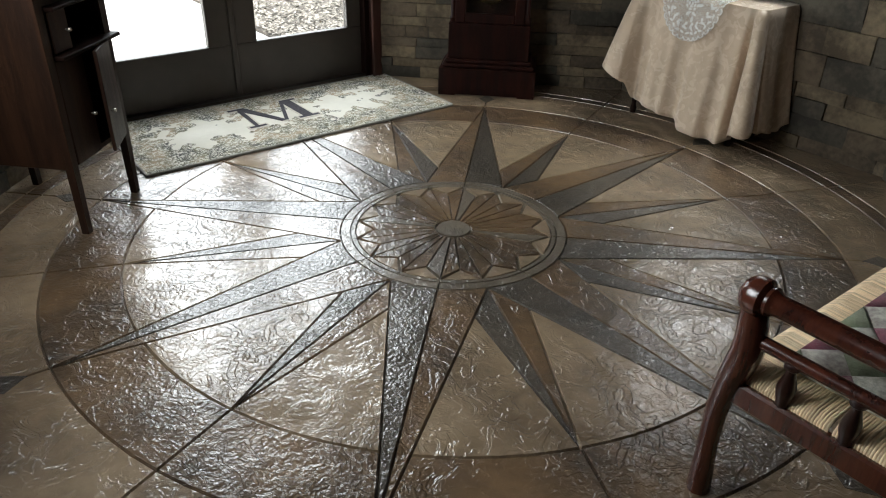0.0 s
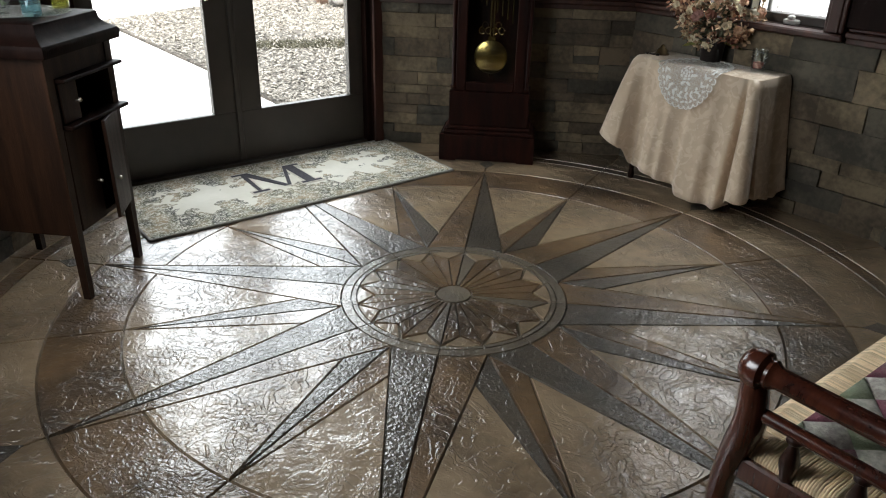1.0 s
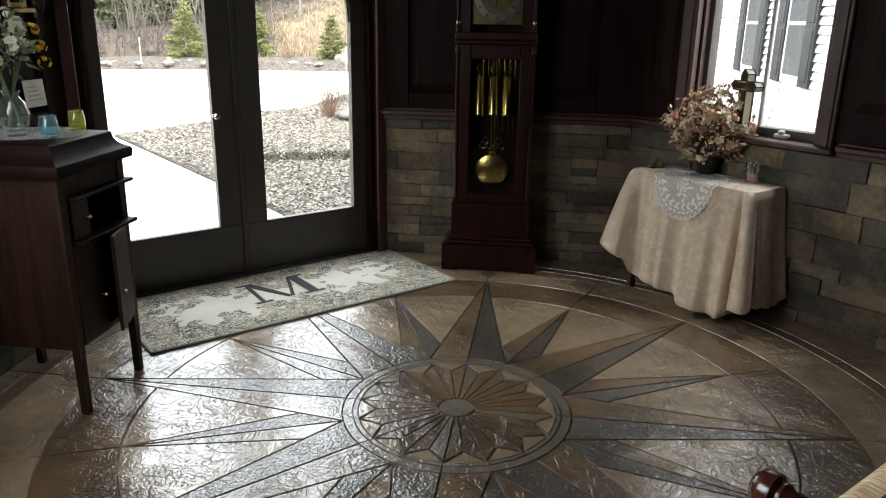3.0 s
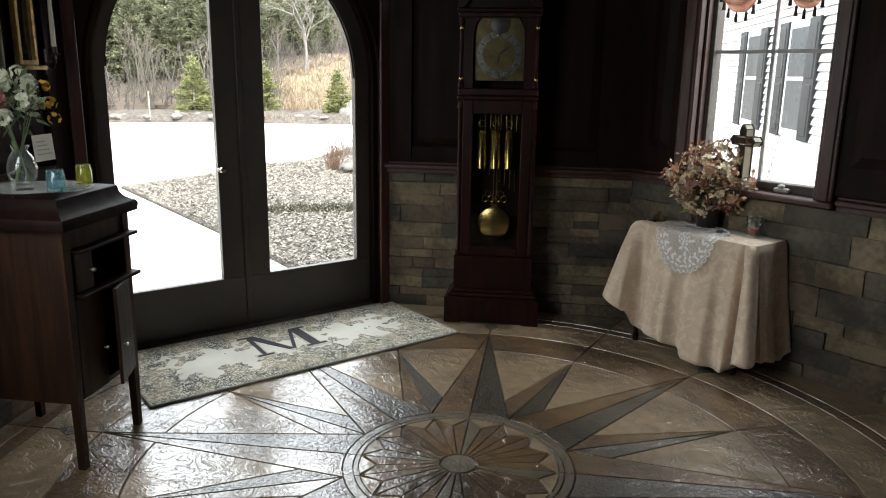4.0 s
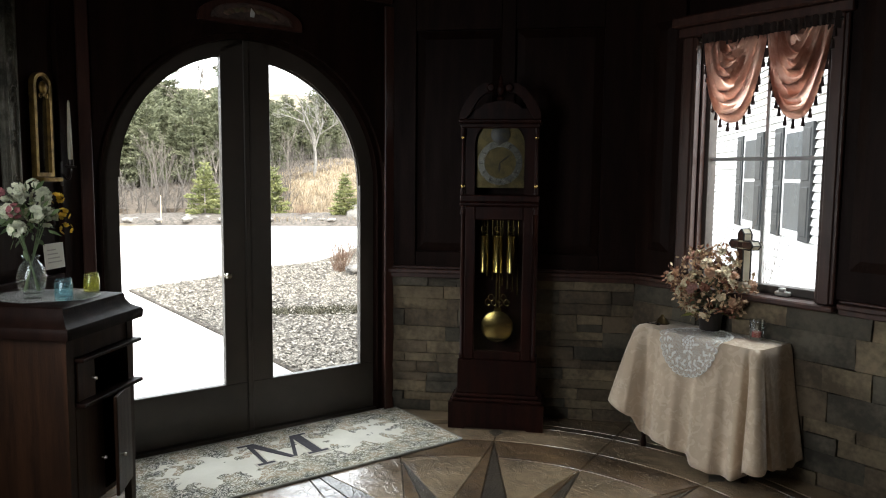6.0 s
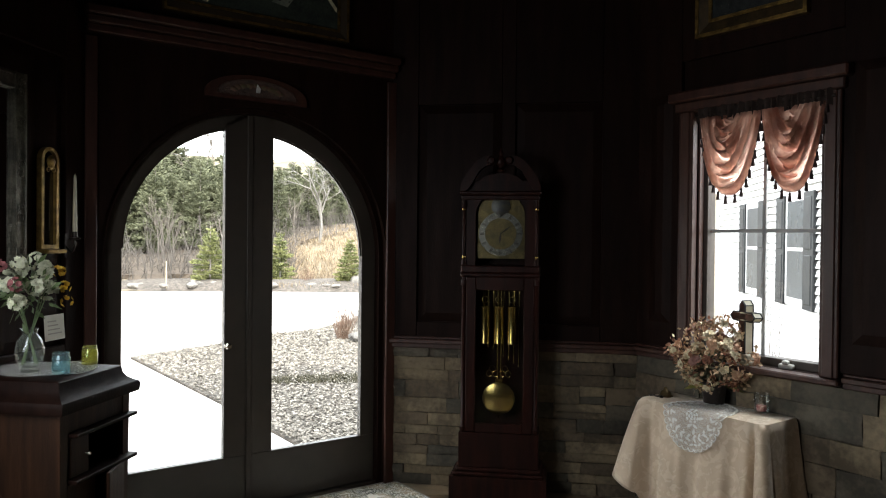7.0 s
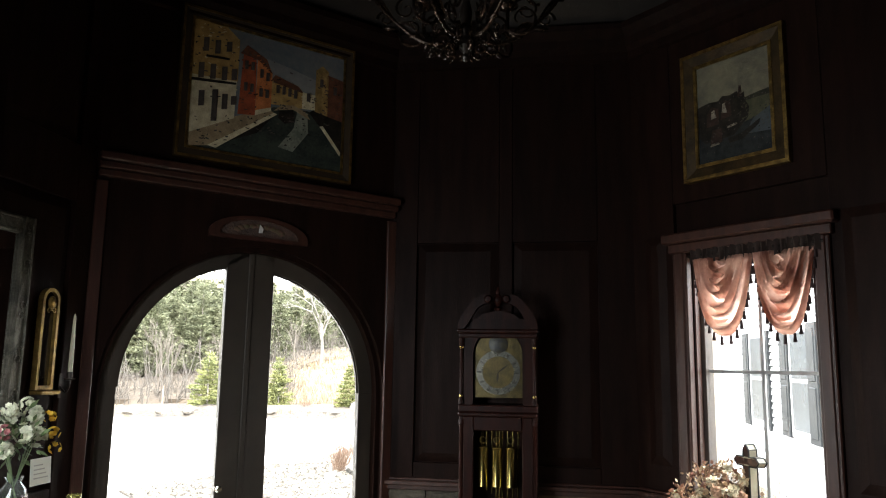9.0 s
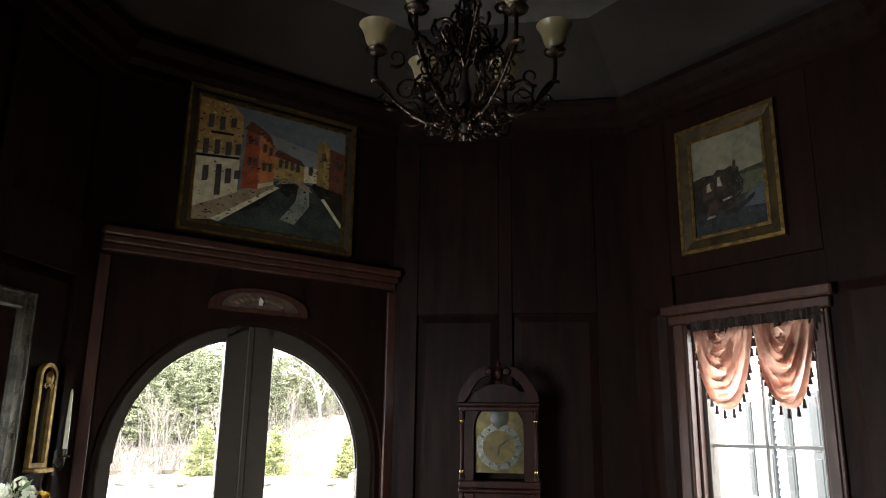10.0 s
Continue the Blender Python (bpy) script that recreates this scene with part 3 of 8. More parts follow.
box(bm, X0 - 0.15, X1 + 0.15, DNE - 0.085, DNE + 0.02, 2.484, 2.545, 0.01)
part("head_cornice", bm, WOOD_CASING, win)
bm = B(0.05, 0.13, 2.12, 2.16, 0.97, 0.995, 0.006)
box(bm, 0.075, 0.105, 2.11, 2.15, 0.994, 1.015, 0.006)
part("window_crank", bm, mat("grey_plastic", (0.42, 0.41, 0.38), rough=0.45), win, "pale grey crank cover")
# unseen side window, added only to let the fill lamp's light in
sw = thing("window_2", "unseen side window, added as an opening for the fill lamp", "window", wall_frame(225), kind="structure")
for b_ in ((-0.66, -0.60, 2.16, 2.24, 1.0, 2.45), (0.60, 0.66, 2.16, 2.24, 1.0, 2.45), (-0.60, 0.60, 2.16, 2.24, 1.0, 1.06), (-0.60, 0.60, 2.16, 2.24, 2.39, 2.45), (-0.03, 0.03, 2.16, 2.24, 1.06, 2.39)):
    part("window_frame", B(*b_, 0.003), FR, sw)
part("glass_pane", B(-0.60, 0.60, 2.198, 2.202, 1.06, 2.39), GLASS, sw)
# ---- outdoors ----
GZ = -0.15
GRASS = mat("dry_grass", (0.225, 0.18, 0.12), (0.125, 0.10, 0.068), scale=0.9, rough=0.95, bump=0.6, bscale=6, fine=0.6)
CONCRETE = mat("pale_concrete", (0.68, 0.66, 0.62), (0.60, 0.58, 0.55), scale=0.8, rough=0.9, bump=0.1)
MULCH = mat("wood_chip_bed", (0.117, 0.098, 0.078), (0.031, 0.026, 0.020), scale=14, rough=0.95, bump=1.0, bscale=30, fine=0.7)
CHIP = mat("wood_chips", (0.33, 0.30, 0.25), (0.12, 0.10, 0.08), scale=20, rough=0.9, vary=0.5, island=True)


def ground_z(x, y):
    """The lawn lies level near the house and rises to a wooded hill beyond the drive."""
    d = -0.55 * x + 0.83 * y
    z = GZ - 0.03
    if d > 24:
        z += 0.060 * (d - 24) + 0.0011 * (d - 24) ** 2
    z += max(0, min(1, (d - 22) / 8)) * 0.5 * noise.noise((x * 0.08, y * 0.08, 0.3))
    if d > 110:
        z = min(z, 14)
    # the hill's shoulder climbs to the north-east
    if d > 24:
        z += 0.9 * math.exp(-((x + 13) / 6.0) ** 2) * min(1, (d - 24) / 10)
    return z


bm = bmesh.new()
xs = [-600, -300, -150, -110] + [-90 + 2.5 * i for i in range(53)] + [60, 120, 300, 600]
ys = [-600, -200, -80, -40, -20, -10, 0, 6, 12] + [15 + 2.0 * i for i in range(48)] + [140, 220, 400, 700]
grid = [[bm.verts.new((x, y, ground_z(x, y))) for x in xs] for y in ys]
for j in range(len(ys) - 1):
    for i in range(len(xs) - 1):
        bm.faces.new((grid[j][i], grid[j][i + 1], grid[j + 1][i + 1], grid[j + 1][i]))
ground = new("ground", mesh_of(bm, "ground", GRASS, 60))
tagged(ground, "dry tan lawn rising to a hillside", "ground", kind="structure")
# drive and walk of pale concrete
pts = [(-1.9, 3.35), (-3.17, 4.64), (-5.95, 7.33), (-5.3, 9.0), (-4.95, 10.4), (-4.4, 11.4), (-4.3, 12.6), (-4.2, 14.6), (-3.0, 15.9), (0.0, 17.0), (4.0, 17.4), (4.0, 21.8), (-6.2, 21.4), (-10.7, 20.8), (-13.8, 19.6), (-40, 8.0), (-40, 0.0), (-12, 2.0), (-6.0, 3.6), (-3.6, 1.6), (-2.6, 0.6), (-1.2, 2.0)]
drive = new("pavement", mesh_of(prism(bmesh.new(), pts, flat, GZ - 0.1, GZ), "pavement", CONCRETE))
tagged(drive, "pale concrete walk and drive, sunlit", "pavement", kind="structure")
bed_pts = [(-1.9, 3.37), (-3.17, 4.66), (-5.93, 7.35), (-5.28, 9.0), (-4.93, 10.4), (-4.38, 11.4), (-4.28, 12.6), (-4.18, 14.6), (-3.0, 15.85), (0.0, 16.9), (3.2, 14.0), (3.4, 3.2), (1.5, 2.45), (-0.8, 2.5)]
bed = new("ground_bed", mesh_of(prism(bmesh.new(), bed_pts, flat, GZ - 0.1, GZ + 0.02), "ground_bed", MULCH))
tagged(bed, "planting bed of weathered wood chips", "ground", kind="structure")
rng = random.Random(4)


def inside(p, poly):
    c = False
    for (x0, y0), (x1, y1) in zip(poly, poly[1:] + poly[:1]):
        if (y0 > p[1]) != (y1 > p[1]) and p[0] < (x1 - x0) * (p[1] - y0) / (y1 - y0) + x0:
            c = not c
    return c


vs, fs = [], []
count = 0
while count < 52000:
    q = rng.random() ** 1.6
    x, y = -6 + 5.8 * rng.random(), 2.6 + 13.8 * q
    if not inside((x, y), bed_pts):
        continue
    count += 1
    a, l, w = rng.random() * 6.3, rng.uniform(0.010, 0.026), rng.uniform(0.005, 0.013)
    t1, t2 = rng.uniform(-0.5, 0.5), rng.uniform(-0.4, 0.4)
    c, s = math.cos(a), math.sin(a)
    z = GZ + 0.03 + rng.random() * 0.02
    k = len(vs)
    for dx, dy in ((-l, -w), (l, -w * 0.6), (l * 0.8, w), (-l, w * 0.8)):
        vs.append((x + dx * c - dy * s, y + dx * s + dy * c, z + dx * t1 + dy * t2))
    fs.append((k, k + 1, k + 2, k + 3))
me = bpy.data.meshes.new("wood_chips")
me.from_pydata(vs, [], fs)
me.materials.append(CHIP)
tagged(new("wood_chips", me), "scattered weathered wood chips on the bed", "wood chips", kind="stuff")
ROCK = mat("field_rock", (0.215, 0.20, 0.18), (0.11, 0.10, 0.09), scale=3, rough=0.9, bump=0.6, bscale=10, vary=0.2)


def rock(x, y, z, r, seed):
    g = random.Random(seed)
    bm = bmesh.new()
    bmesh.ops.create_icosphere(bm, subdivisions=3, radius=1)
    o = Vector((g.random() * 50, g.random() * 50, 0))
    for v in bm.verts:
        v.co *= 1 + 0.45 * noise.noise(v.co * 1.1 + o) + 0.15 * noise.noise(v.co * 3 + o)
        v.co = Vector((v.co.x * r * g.uniform(1.2, 1.3), v.co.y * r, v.co.z * r * 0.62))
    ob = part("rock", bm, ROCK, None, smooth=50, m=pose(x, y, z, 0, 0, g.random() * 360))
    return tagged(ob, "pale rounded field rock at the edge of the drive", "rock", "rocks along the drive")


for k in range(46):
    t = (k / 45) ** 1.7
    x, y = -16.2 + 11.6 * t + rng.uniform(-0.3, 0.3), 19.5 + 2.9 * t + rng.uniform(0, 1.6)
    rock(x, y, GZ + 0.16, rng.uniform(0.07, 0.22), k)
bm = bmesh.new()
bank = []
for i in range(25):
    t = i / 24
    cx_, cy_ = -17.5 + 14.0 * t, 19.3 + 3.4 * t
    bank.append([bm.verts.new((cx_ - 0.25 * o, cy_ + o, GZ + h * min(1, 0.15 + 3 * t) + 0.06 * noise.noise((i * 0.9, o, 5)))) for o, h in ((0.0, -0.06), (0.5, 0.16), (1.4, 0.30), (2.4, 0.32), (3.4, 0.12), (4.2, -0.1))])
for p_, q_ in zip(bank, bank[1:]):
    for j in range(5):
        bm.faces.new((p_[j], p_[j + 1], q_[j + 1], q_[j]))
tagged(new("ground_bank", mesh_of(bm, "ground_bank", mat("rubble_bank", (0.125, 0.105, 0.086), (0.043, 0.037, 0.031), scale=9, rough=0.95, bump=1.0, bscale=14, fine=0.8), 60)), "bank of rubble and brown mulch beyond the drive", "ground", kind="structure")
rock(-3.0, 9.75, GZ + 0.1, 0.22, 91)
rock(-6.6, 24.0, GZ + 0.3, 0.75, 92)
# plants
NEEDLE = mat("fir_needles", (0.10, 0.13, 0.045), (0.045, 0.065, 0.022), scale=1.2, rough=0.8, vary=0.35, island=True)
PINE = mat("pine_needles", (0.164, 0.173, 0.101), (0.090, 0.098, 0.056), scale=0.5, rough=0.85, vary=0.22, island=True)
YEW = mat("young_spruce_needles", (0.20, 0.205, 0.075), (0.10, 0.115, 0.042), scale=2, rough=0.8, vary=0.35, island=True)
BARK = mat("grey_bark", (0.30, 0.27, 0.24), (0.18, 0.16, 0.14), scale=4, rough=0.95, bump=0.6, bscale=20)
TWIG = mat("bare_twigs", (0.156, 0.136, 0.117), (0.094, 0.081, 0.069), scale=4, rough=0.95, vary=0.3)
RED_STEM = mat("red_stems", (0.20, 0.125, 0.085), (0.12, 0.075, 0.05), scale=8, rough=0.9)


def wood_edge(az):
    """How far off the wood begins, by bearing in degrees: near beyond the drive, then back along the meadow."""
    return 29 if az < -23.0 else min(50, 33 + (az + 23.0) * 1.9)


def spray(vs, fs, c, d, l, w, g):
    """A needle-clad twig tip: a bent leaf-shaped sliver."""
    d = d.normalized()
    s = d.cross(Vector((g.uniform(-1, 1), g.uniform(-1, 1), g.uniform(-1, 1)))).normalized()
    k = len(vs)
    vs += [tuple(c), tuple(c + d * l * 0.5 + s * w), tuple(c + d * l), tuple(c + d * l * 0.5 - s * w)]
    fs.append((k, k + 1, k + 2, k + 3))


def evergreen(name, h, r, seed, needle, density, label, shape=1.0, droop=0.25, start=0.06):
    g = random.Random(seed)
    t = thing(name, label, "tree")
    part("trunk", tube(bmesh.new(), [(0.02 * h * 0.1 * math.sin(i), 0, h * i / 6) for i in range(7)], [max(0.015, h * 0.018 * (1 - i / 6.3)) for i in range(7)], 7), BARK, t, smooth=60)
    vs, fs = [], []
    tiers = int(9 + h * 1.6)
    for i in range(tiers):
        f = start + (1 - start) * i / tiers
        R = r * (1 - f) ** (0.8 * shape) * g.uniform(0.75, 1.15)
        for j in range(int(5 + 5 * (1 - f))):
            a = g.random() * 6.283
            L_ = R * g.uniform(0.65, 1.1)
            d = Vector((math.cos(a), math.sin(a), -droop + 0.5 * f))
            n = max(3, int(density * L_ / max(r, 0.1)))
            for q in range(n):
                u = g.uniform(0.15, 1)
                c = Vector((0, 0, f * h)) + d * L_ * u + Vector((g.uniform(-1, 1), g.uniform(-1, 1), g.uniform(-0.6, 0.6))) * 0.10 * r
                e = (d + Vector((g.uniform(-0.9, 0.9), g.uniform(-0.9, 0.9), g.uniform(-0.3, 0.7)))).normalized()
                spray(vs, fs, c, e, r * g.uniform(0.08, 0.17), r * g.uniform(0.014, 0.030), g)
    me = bpy.data.meshes.new("crown")
    me.from_pydata(vs, [], fs)
    me.materials.append(needle)
    c = new("crown", me)
    c.parent = t
    return t


def bare_tree(name, h, spread, seed, m, label, levels=4, lean=0.0):
    """A leafless tree, its limbs forking down to fine twigs."""
    g = random.Random(seed)
    t = thing(name, label, "tree")
    limbs, trunk = bmesh.new(), bmesh.new()

    def grow(p, d, l, r, lev, bm):
        q = p + d * l * 0.5 + Vector((g.uniform(-1, 1), g.uniform(-1, 1), 0)) * l * 0.05
        e = p + d * l
        tube(bm, [p, q, e], [r, r * 0.8, r * 0.6], 5 if lev < 2 else 3, False)
        if lev >= levels:
            return
        for k in range(g.choice((2, 3, 3)) + (1 if lev == 0 else 0)):
            a = g.random() * 6.283
            s = d.orthogonal().normalized()
            s = Matrix.Rotation(a, 3, d) @ s
            nd = (d + s * spread * g.uniform(0.5, 1.1) + Vector((0, 0, 0.15))).normalized()
            grow(p + d * l * g.uniform(0.55, 1.0), nd, l * g.uniform(0.5, 0.8), r * 0.55, lev + 1, limbs)

    grow(Vector((0, 0, -0.2)), Vector((lean, 0, 1)).normalized(), h * 0.42, h * 0.016, 0, trunk)
    part("trunk", trunk, m, t, smooth=60)
    part("limbs", limbs, m, t)
    return t


def plant(ob, x, y, s, rz, z=None):
    o = copy_thing(ob, pose(x, y, ground_z(x, y) - 0.05 if z is None else z, 0, 0, rz))
    o.scale = (s, s, s)
    return o


sapling = evergreen("young_spruce", 2.15, 0.90, 3, YEW, 240, "young yellow-green spruce beside the drive", droop=0.1, shape=1.35)
sapling.matrix_world = pose(-12.15, 22.4, ground_z(-12.15, 22.4) - 0.03, 0, 0, 20)
tagged(sapling, group="young spruces")
for x, y, s, r in ((-9.97, 23.6, 0.95, 100), (-7.25, 23.6, 0.9, 210), (-16.5, 21.5, 0.9, 60)):
    plant(sapling, x, y, s, r)
pines = [evergreen("pine_tree", 9.0, 2.3, 10 + k, PINE, 150, "tall green pine in the wood on the hill", shape=0.75, droop=0.05, start=0.10) for k in range(3)]
bares = [bare_tree("bare_tree", 7.5, 0.55, 30 + k, TWIG, "leafless grey tree in the wood", 5) for k in range(3)]
big = bare_tree("bare_tree", 6.0, 1.05, 46, mat("pale_bark", (0.25, 0.235, 0.215), (0.165, 0.155, 0.14), scale=4, rough=0.9), "pale leafless maple on the hillside", 6)
big.matrix_world = pose(-11.9, 34.0, ground_z(-11.9, 34.0) - 0.1)
rng = random.Random(12)
for k in range(230):
    u = rng.random()
    az = radians(-38 + 26 * rng.random())
    d0 = wood_edge(math.degrees(az))
    d = d0 + 36 * u
    x, y = d * math.sin(az), d * math.cos(az)
    kind = rng.random()
    if kind < 0.76 and d > d0 + 3:
        plant(pines[k % 3], x, y, (1.6 + d * 0.120 * rng.uniform(0.62, 0.95) - ground_z(x, y)) / 9.0, rng.random() * 360)
    else:
        plant(bares[k % 3], x, y, (1.6 + d * 0.112 * rng.uniform(0.45, 1.0) - ground_z(x, y)) / 9.5, rng.random() * 360)
# younger pines stand low along the edge of the wood
for k in range(46):
    az = radians(-38 + 15.5 * rng.random())
    d = 32 + 9 * rng.random()
    x, y = d * math.sin(az), d * math.cos(az)
    plant(pines[k % 3], x, y, rng.uniform(0.28, 0.52), rng.random() * 360)
for q, (x, y) in zip(pines, ((-26, 44), (-22, 47), (-17, 52))):
    q.matrix_world = pose(x, y, ground_z(x, y) - 0.1)
for q, (x, y) in zip(bares, ((-23.5, 33), (-19, 36), (-27, 36))):
    q.matrix_world = pose(x, y, ground_z(x, y) - 0.1)


# brushwood and leaf litter under the trees
litter = bmesh.new()
LIT = mat("leaf_litter", (0.101, 0.078, 0.056), (0.062, 0.047, 0.034), scale=1.5, rough=0.95, bump=0.6, bscale=8)
cols_, rows_ = 24, 22
lg = []
for j in range(rows_ + 1):
    row = []
    for i in range(cols_ + 1):
        az = radians(-42 + 32.0 * i / cols_)
        d = wood_edge(math.degrees(az)) - 3.0 + 50 * (j / rows_) ** 1.4 + (0.8 * math.sin(i * 1.7) if j == 0 else 0)
        x, y = d * math.sin(az), d * math.cos(az)
        row.append(litter.verts.new((x, y, ground_z(x, y) + (0.16 if j else -0.15))))
    lg.append(row)
for j in range(rows_):
    for i in range(cols_):
        litter.faces.new((lg[j][i], lg[j][i + 1], lg[j + 1][i + 1], lg[j + 1][i]))
tagged(new("ground_wood", mesh_of(litter, "ground_wood", LIT)), "brown leaf litter under the wood", "ground", kind="structure")
bm = bmesh.new()
g = random.Random(77)
for k in range(1000):
    if k < 650:
        az = radians(-40 + 18.5 * g.random())
        d = 26 + 16 * g.random() ** 1.3
        h = g.uniform(0.2, 0.6) + (g.random() ** 5) * 2.2
    else:
        az = radians(-22 + 10 * g.random())
        d = wood_edge(math.degrees(az)) - 1.5 + 9 * g.random() ** 0.7
        h = g.uniform(0.25, 1.3)
    x, y = d * math.sin(az), d * math.cos(az)
    z = ground_z(x, y)
    a, t_ = g.random() * 6.283, g.uniform(0.05, 0.3)
    p0, p1 = Vector((x, y, z)), Vector((x + math.cos(a) * t_ * h, y + math.sin(a) * t_ * h, z + h))
    tube(bm, [p0, (p0 + p1) / 2 + Vector((g.uniform(-0.1, 0.1), g.uniform(-0.1, 0.1), 0)), p1], [0.022, 0.016, 0.006], 3, False)
    for q in range(3):
        c = p0.lerp(p1, g.uniform(0.3, 0.9))
        tube(bm, [c, c + Vector((g.uniform(-0.5, 0.5), g.uniform(-0.5, 0.5), g.uniform(0.1, 0.7)))], [0.012, 0.004], 3, False)
tagged(part("brushwood", bm, TWIG, None), "leafless brushwood along the edge of the wood", "brushwood", kind="stuff")


# dead meadow grass in tufts on the slope
vs, fs = [], []
g = random.Random(61)
for k in range(2600):
    az = radians(-23.5 + 12 * g.random())
    d = 23.5 + (wood_edge(math.degrees(az)) - 22.5) * g.random()
    x, y = d * math.sin(az), d * math.cos(az)
    c = Vector((x, y, ground_z(x, y) - 0.03))
    for q in range(4):
        spray(vs, fs, c + Vector((g.uniform(-0.15, 0.15), g.uniform(-0.15, 0.15), 0)), Vector((g.uniform(-0.5, 0.5), g.uniform(-0.5, 0.5), 1)), g.uniform(0.15, 0.42), g.uniform(0.012, 0.03), g)
me = bpy.data.meshes.new("meadow_grass")
me.from_pydata(vs, [], fs)
me.materials.append(mat("dead_grass", (0.31, 0.245, 0.165), (0.18, 0.14, 0.095), scale=0.6, rough=0.95, vary=0.35, island=True))
tagged(new("meadow_grass", me), "tufts of dead tan grass on the slope", "grass", kind="stuff")


def shrub(name, h, n, seed, m, label, x, y, fan=0.5):
    g = random.Random(seed)
    bm = bmesh.new()
    for k in range(n):
        a, f = g.random() * 6.283, g.uniform(0.05, fan)
        d = Vector((math.cos(a) * f, math.sin(a) * f, 1))
        p = [Vector((g.uniform(-0.1, 0.1), g.uniform(-0.1, 0.1), 0))]
        l = h * g.uniform(0.6, 1.0)
        for i in range(3):
            d += Vector((g.uniform(-0.15, 0.15), g.uniform(-0.15, 0.15), 0))
            p.append(p[-1] + d.normalized() * l / 3)
        tube(bm, p, [0.0045, 0.004, 0.003, 0.0015], 3, False)
    ob = part(name, bm, m, None, m=pose(x, y, GZ + 0.0))
    return tagged(ob, label, "shrub")


shrub("bare_shrub", 0.75, 110, 1, RED_STEM, "leafless shrub of reddish stems in the bed", -3.45, 10.0)
shrub("bare_shrub", 0.5, 40, 2, TWIG, "leafless low shrub at the edge of the bed", -3.9, 12.4, 0.7)
shrub("bare_shrub", 1.0, 60, 7, RED_STEM, "leafless reddish shrub beside the hill", -8.7, 23.0, 0.6)
shrub("bare_shrub", 1.5, 26, 5, mat("dark_twigs", (0.16, 0.11, 0.08), rough=0.9), "thin bare shrub below the window", 1.9, 5.2, 0.35)
shrub("bare_shrub", 1.4, 16, 6, TWIG, "thin bare shrub below the window", 2.6, 5.6, 0.5)
# low green-brown tuft in the bed
vs, fs = [], []
g = random.Random(9)
for k in range(1800):
    a, r = g.random() * 6.283, g.random() ** 0.5
    c = Vector((0.85 * r * math.cos(a), 0.28 * r * math.sin(a), 0.0))
    spray(vs, fs, c, Vector((g.uniform(-0.7, 0.7), g.uniform(-0.7, 0.7), 0.5)), g.uniform(0.03, 0.08), 0.006, g)
me = bpy.data.meshes.new("ground_cover")
me.from_pydata(vs, [], fs)
me.materials.append(mat("creeping_green", (0.082, 0.074, 0.043), (0.051, 0.047, 0.028), scale=6, rough=0.9, vary=0.4, island=True))
gc = new("ground_cover", me)
gc.matrix_world = pose(-2.55, 6.15, GZ + 0.025, 0, 0, 20)
tagged(gc, "low creeping evergreen in the wood-chip bed", "plant")
# stakes beside the drive
STAKE = mat("pale_stake", (0.62, 0.52, 0.34), rough=0.8)
for x, y, h in ((-12.9, 20.7, 1.0), (-6.35, 22.0, 0.8)):
    st = part("marker_stake", B(-0.013, 0.013, -0.013, 0.013, 0, h, 0.003), STAKE, None, m=pose(x, y, GZ - 0.02))
    tagged(st, "thin pale wooden marker stake beside the drive", "stake", "marker stakes")
wire = part("power_line", tube(bmesh.new(), [(-45 + 9 * i, 33, 6.4 + 0.16 * i + 0.02 * (i - 3) ** 2) for i in range(8)], 0.012, 4), IRON, None)
tagged(wire, "thin overhead cable before the wood", "cable")
for x, z in ((-45, 7), (18, 8)):
    po = part("utility_pole", lathe(bmesh.new(), [(0.14, -1), (0.11, z), (0, z)], 10), BARK, None, m=pose(x, 33, 0))
    tagged(po, "weathered wooden utility pole", "pole", "utility poles")

# ---- white wing of the house, seen through the window ----
SIDING = mat("white_siding", (0.74, 0.74, 0.73), (0.66, 0.66, 0.65), scale=1.5, rough=0.6, bump=0.05)
SHUT = mat("grey_shutter", (0.017, 0.019, 0.020), (0.012, 0.014, 0.016), scale=4, rough=0.55)
TRIMW = mat("white_trim", (0.80, 0.80, 0.79), rough=0.5)
wing = thing("house_wing", "white clapboard wing with grey-shuttered windows", "house", kind="structure")
HX = 3.60
part("wall", B(HX + 0.02, HX + 5, 3.4, 13.3, -0.3, 5.6), SIDING, wing)
vs, fs = [], []
for k in range(52):
    # each board laps over the one below it and leaves a shaded gap under its butt
    z = -0.2 + 0.11 * k
    i = len(vs)
    vs += [(HX - 0.026, 3.4, z), (HX - 0.026, 13.3, z), (HX + 0.006, 13.3, z + 0.093), (HX + 0.006, 3.4, z + 0.093), (HX + 0.02, 3.4, z + 0.004), (HX + 0.02, 13.3, z + 0.004)]
    fs += [(i, i + 1, i + 2, i + 3), (i, i + 4, i + 5, i + 1)]
me = bpy.data.meshes.new("clapboards")
me.from_pydata(vs, [], fs)
me.materials.append(SIDING)
cb = new("clapboards", me)
cb.parent = wing
part("corner_board", B(HX - 0.03, HX + 0.1, 13.2, 13.33, -0.3, 5.6, 0.004), TRIMW, wing)
part("roof", prism(bmesh.new(), [(HX - 0.4, 5.55), (HX + 2.5, 7.4), (HX + 5.4, 5.55)], lambda a, b, h: (a, h, b), 3.2, 13.7), mat("shingle_roof", (0.09, 0.085, 0.08), scale=3, rough=0.95, bump=0.5), wing)
DIM_GLASS = mat("dim_glass", (0.075, 0.088, 0.098), (0.055, 0.065, 0.075), scale=1, rough=0.3, spec=0.15)
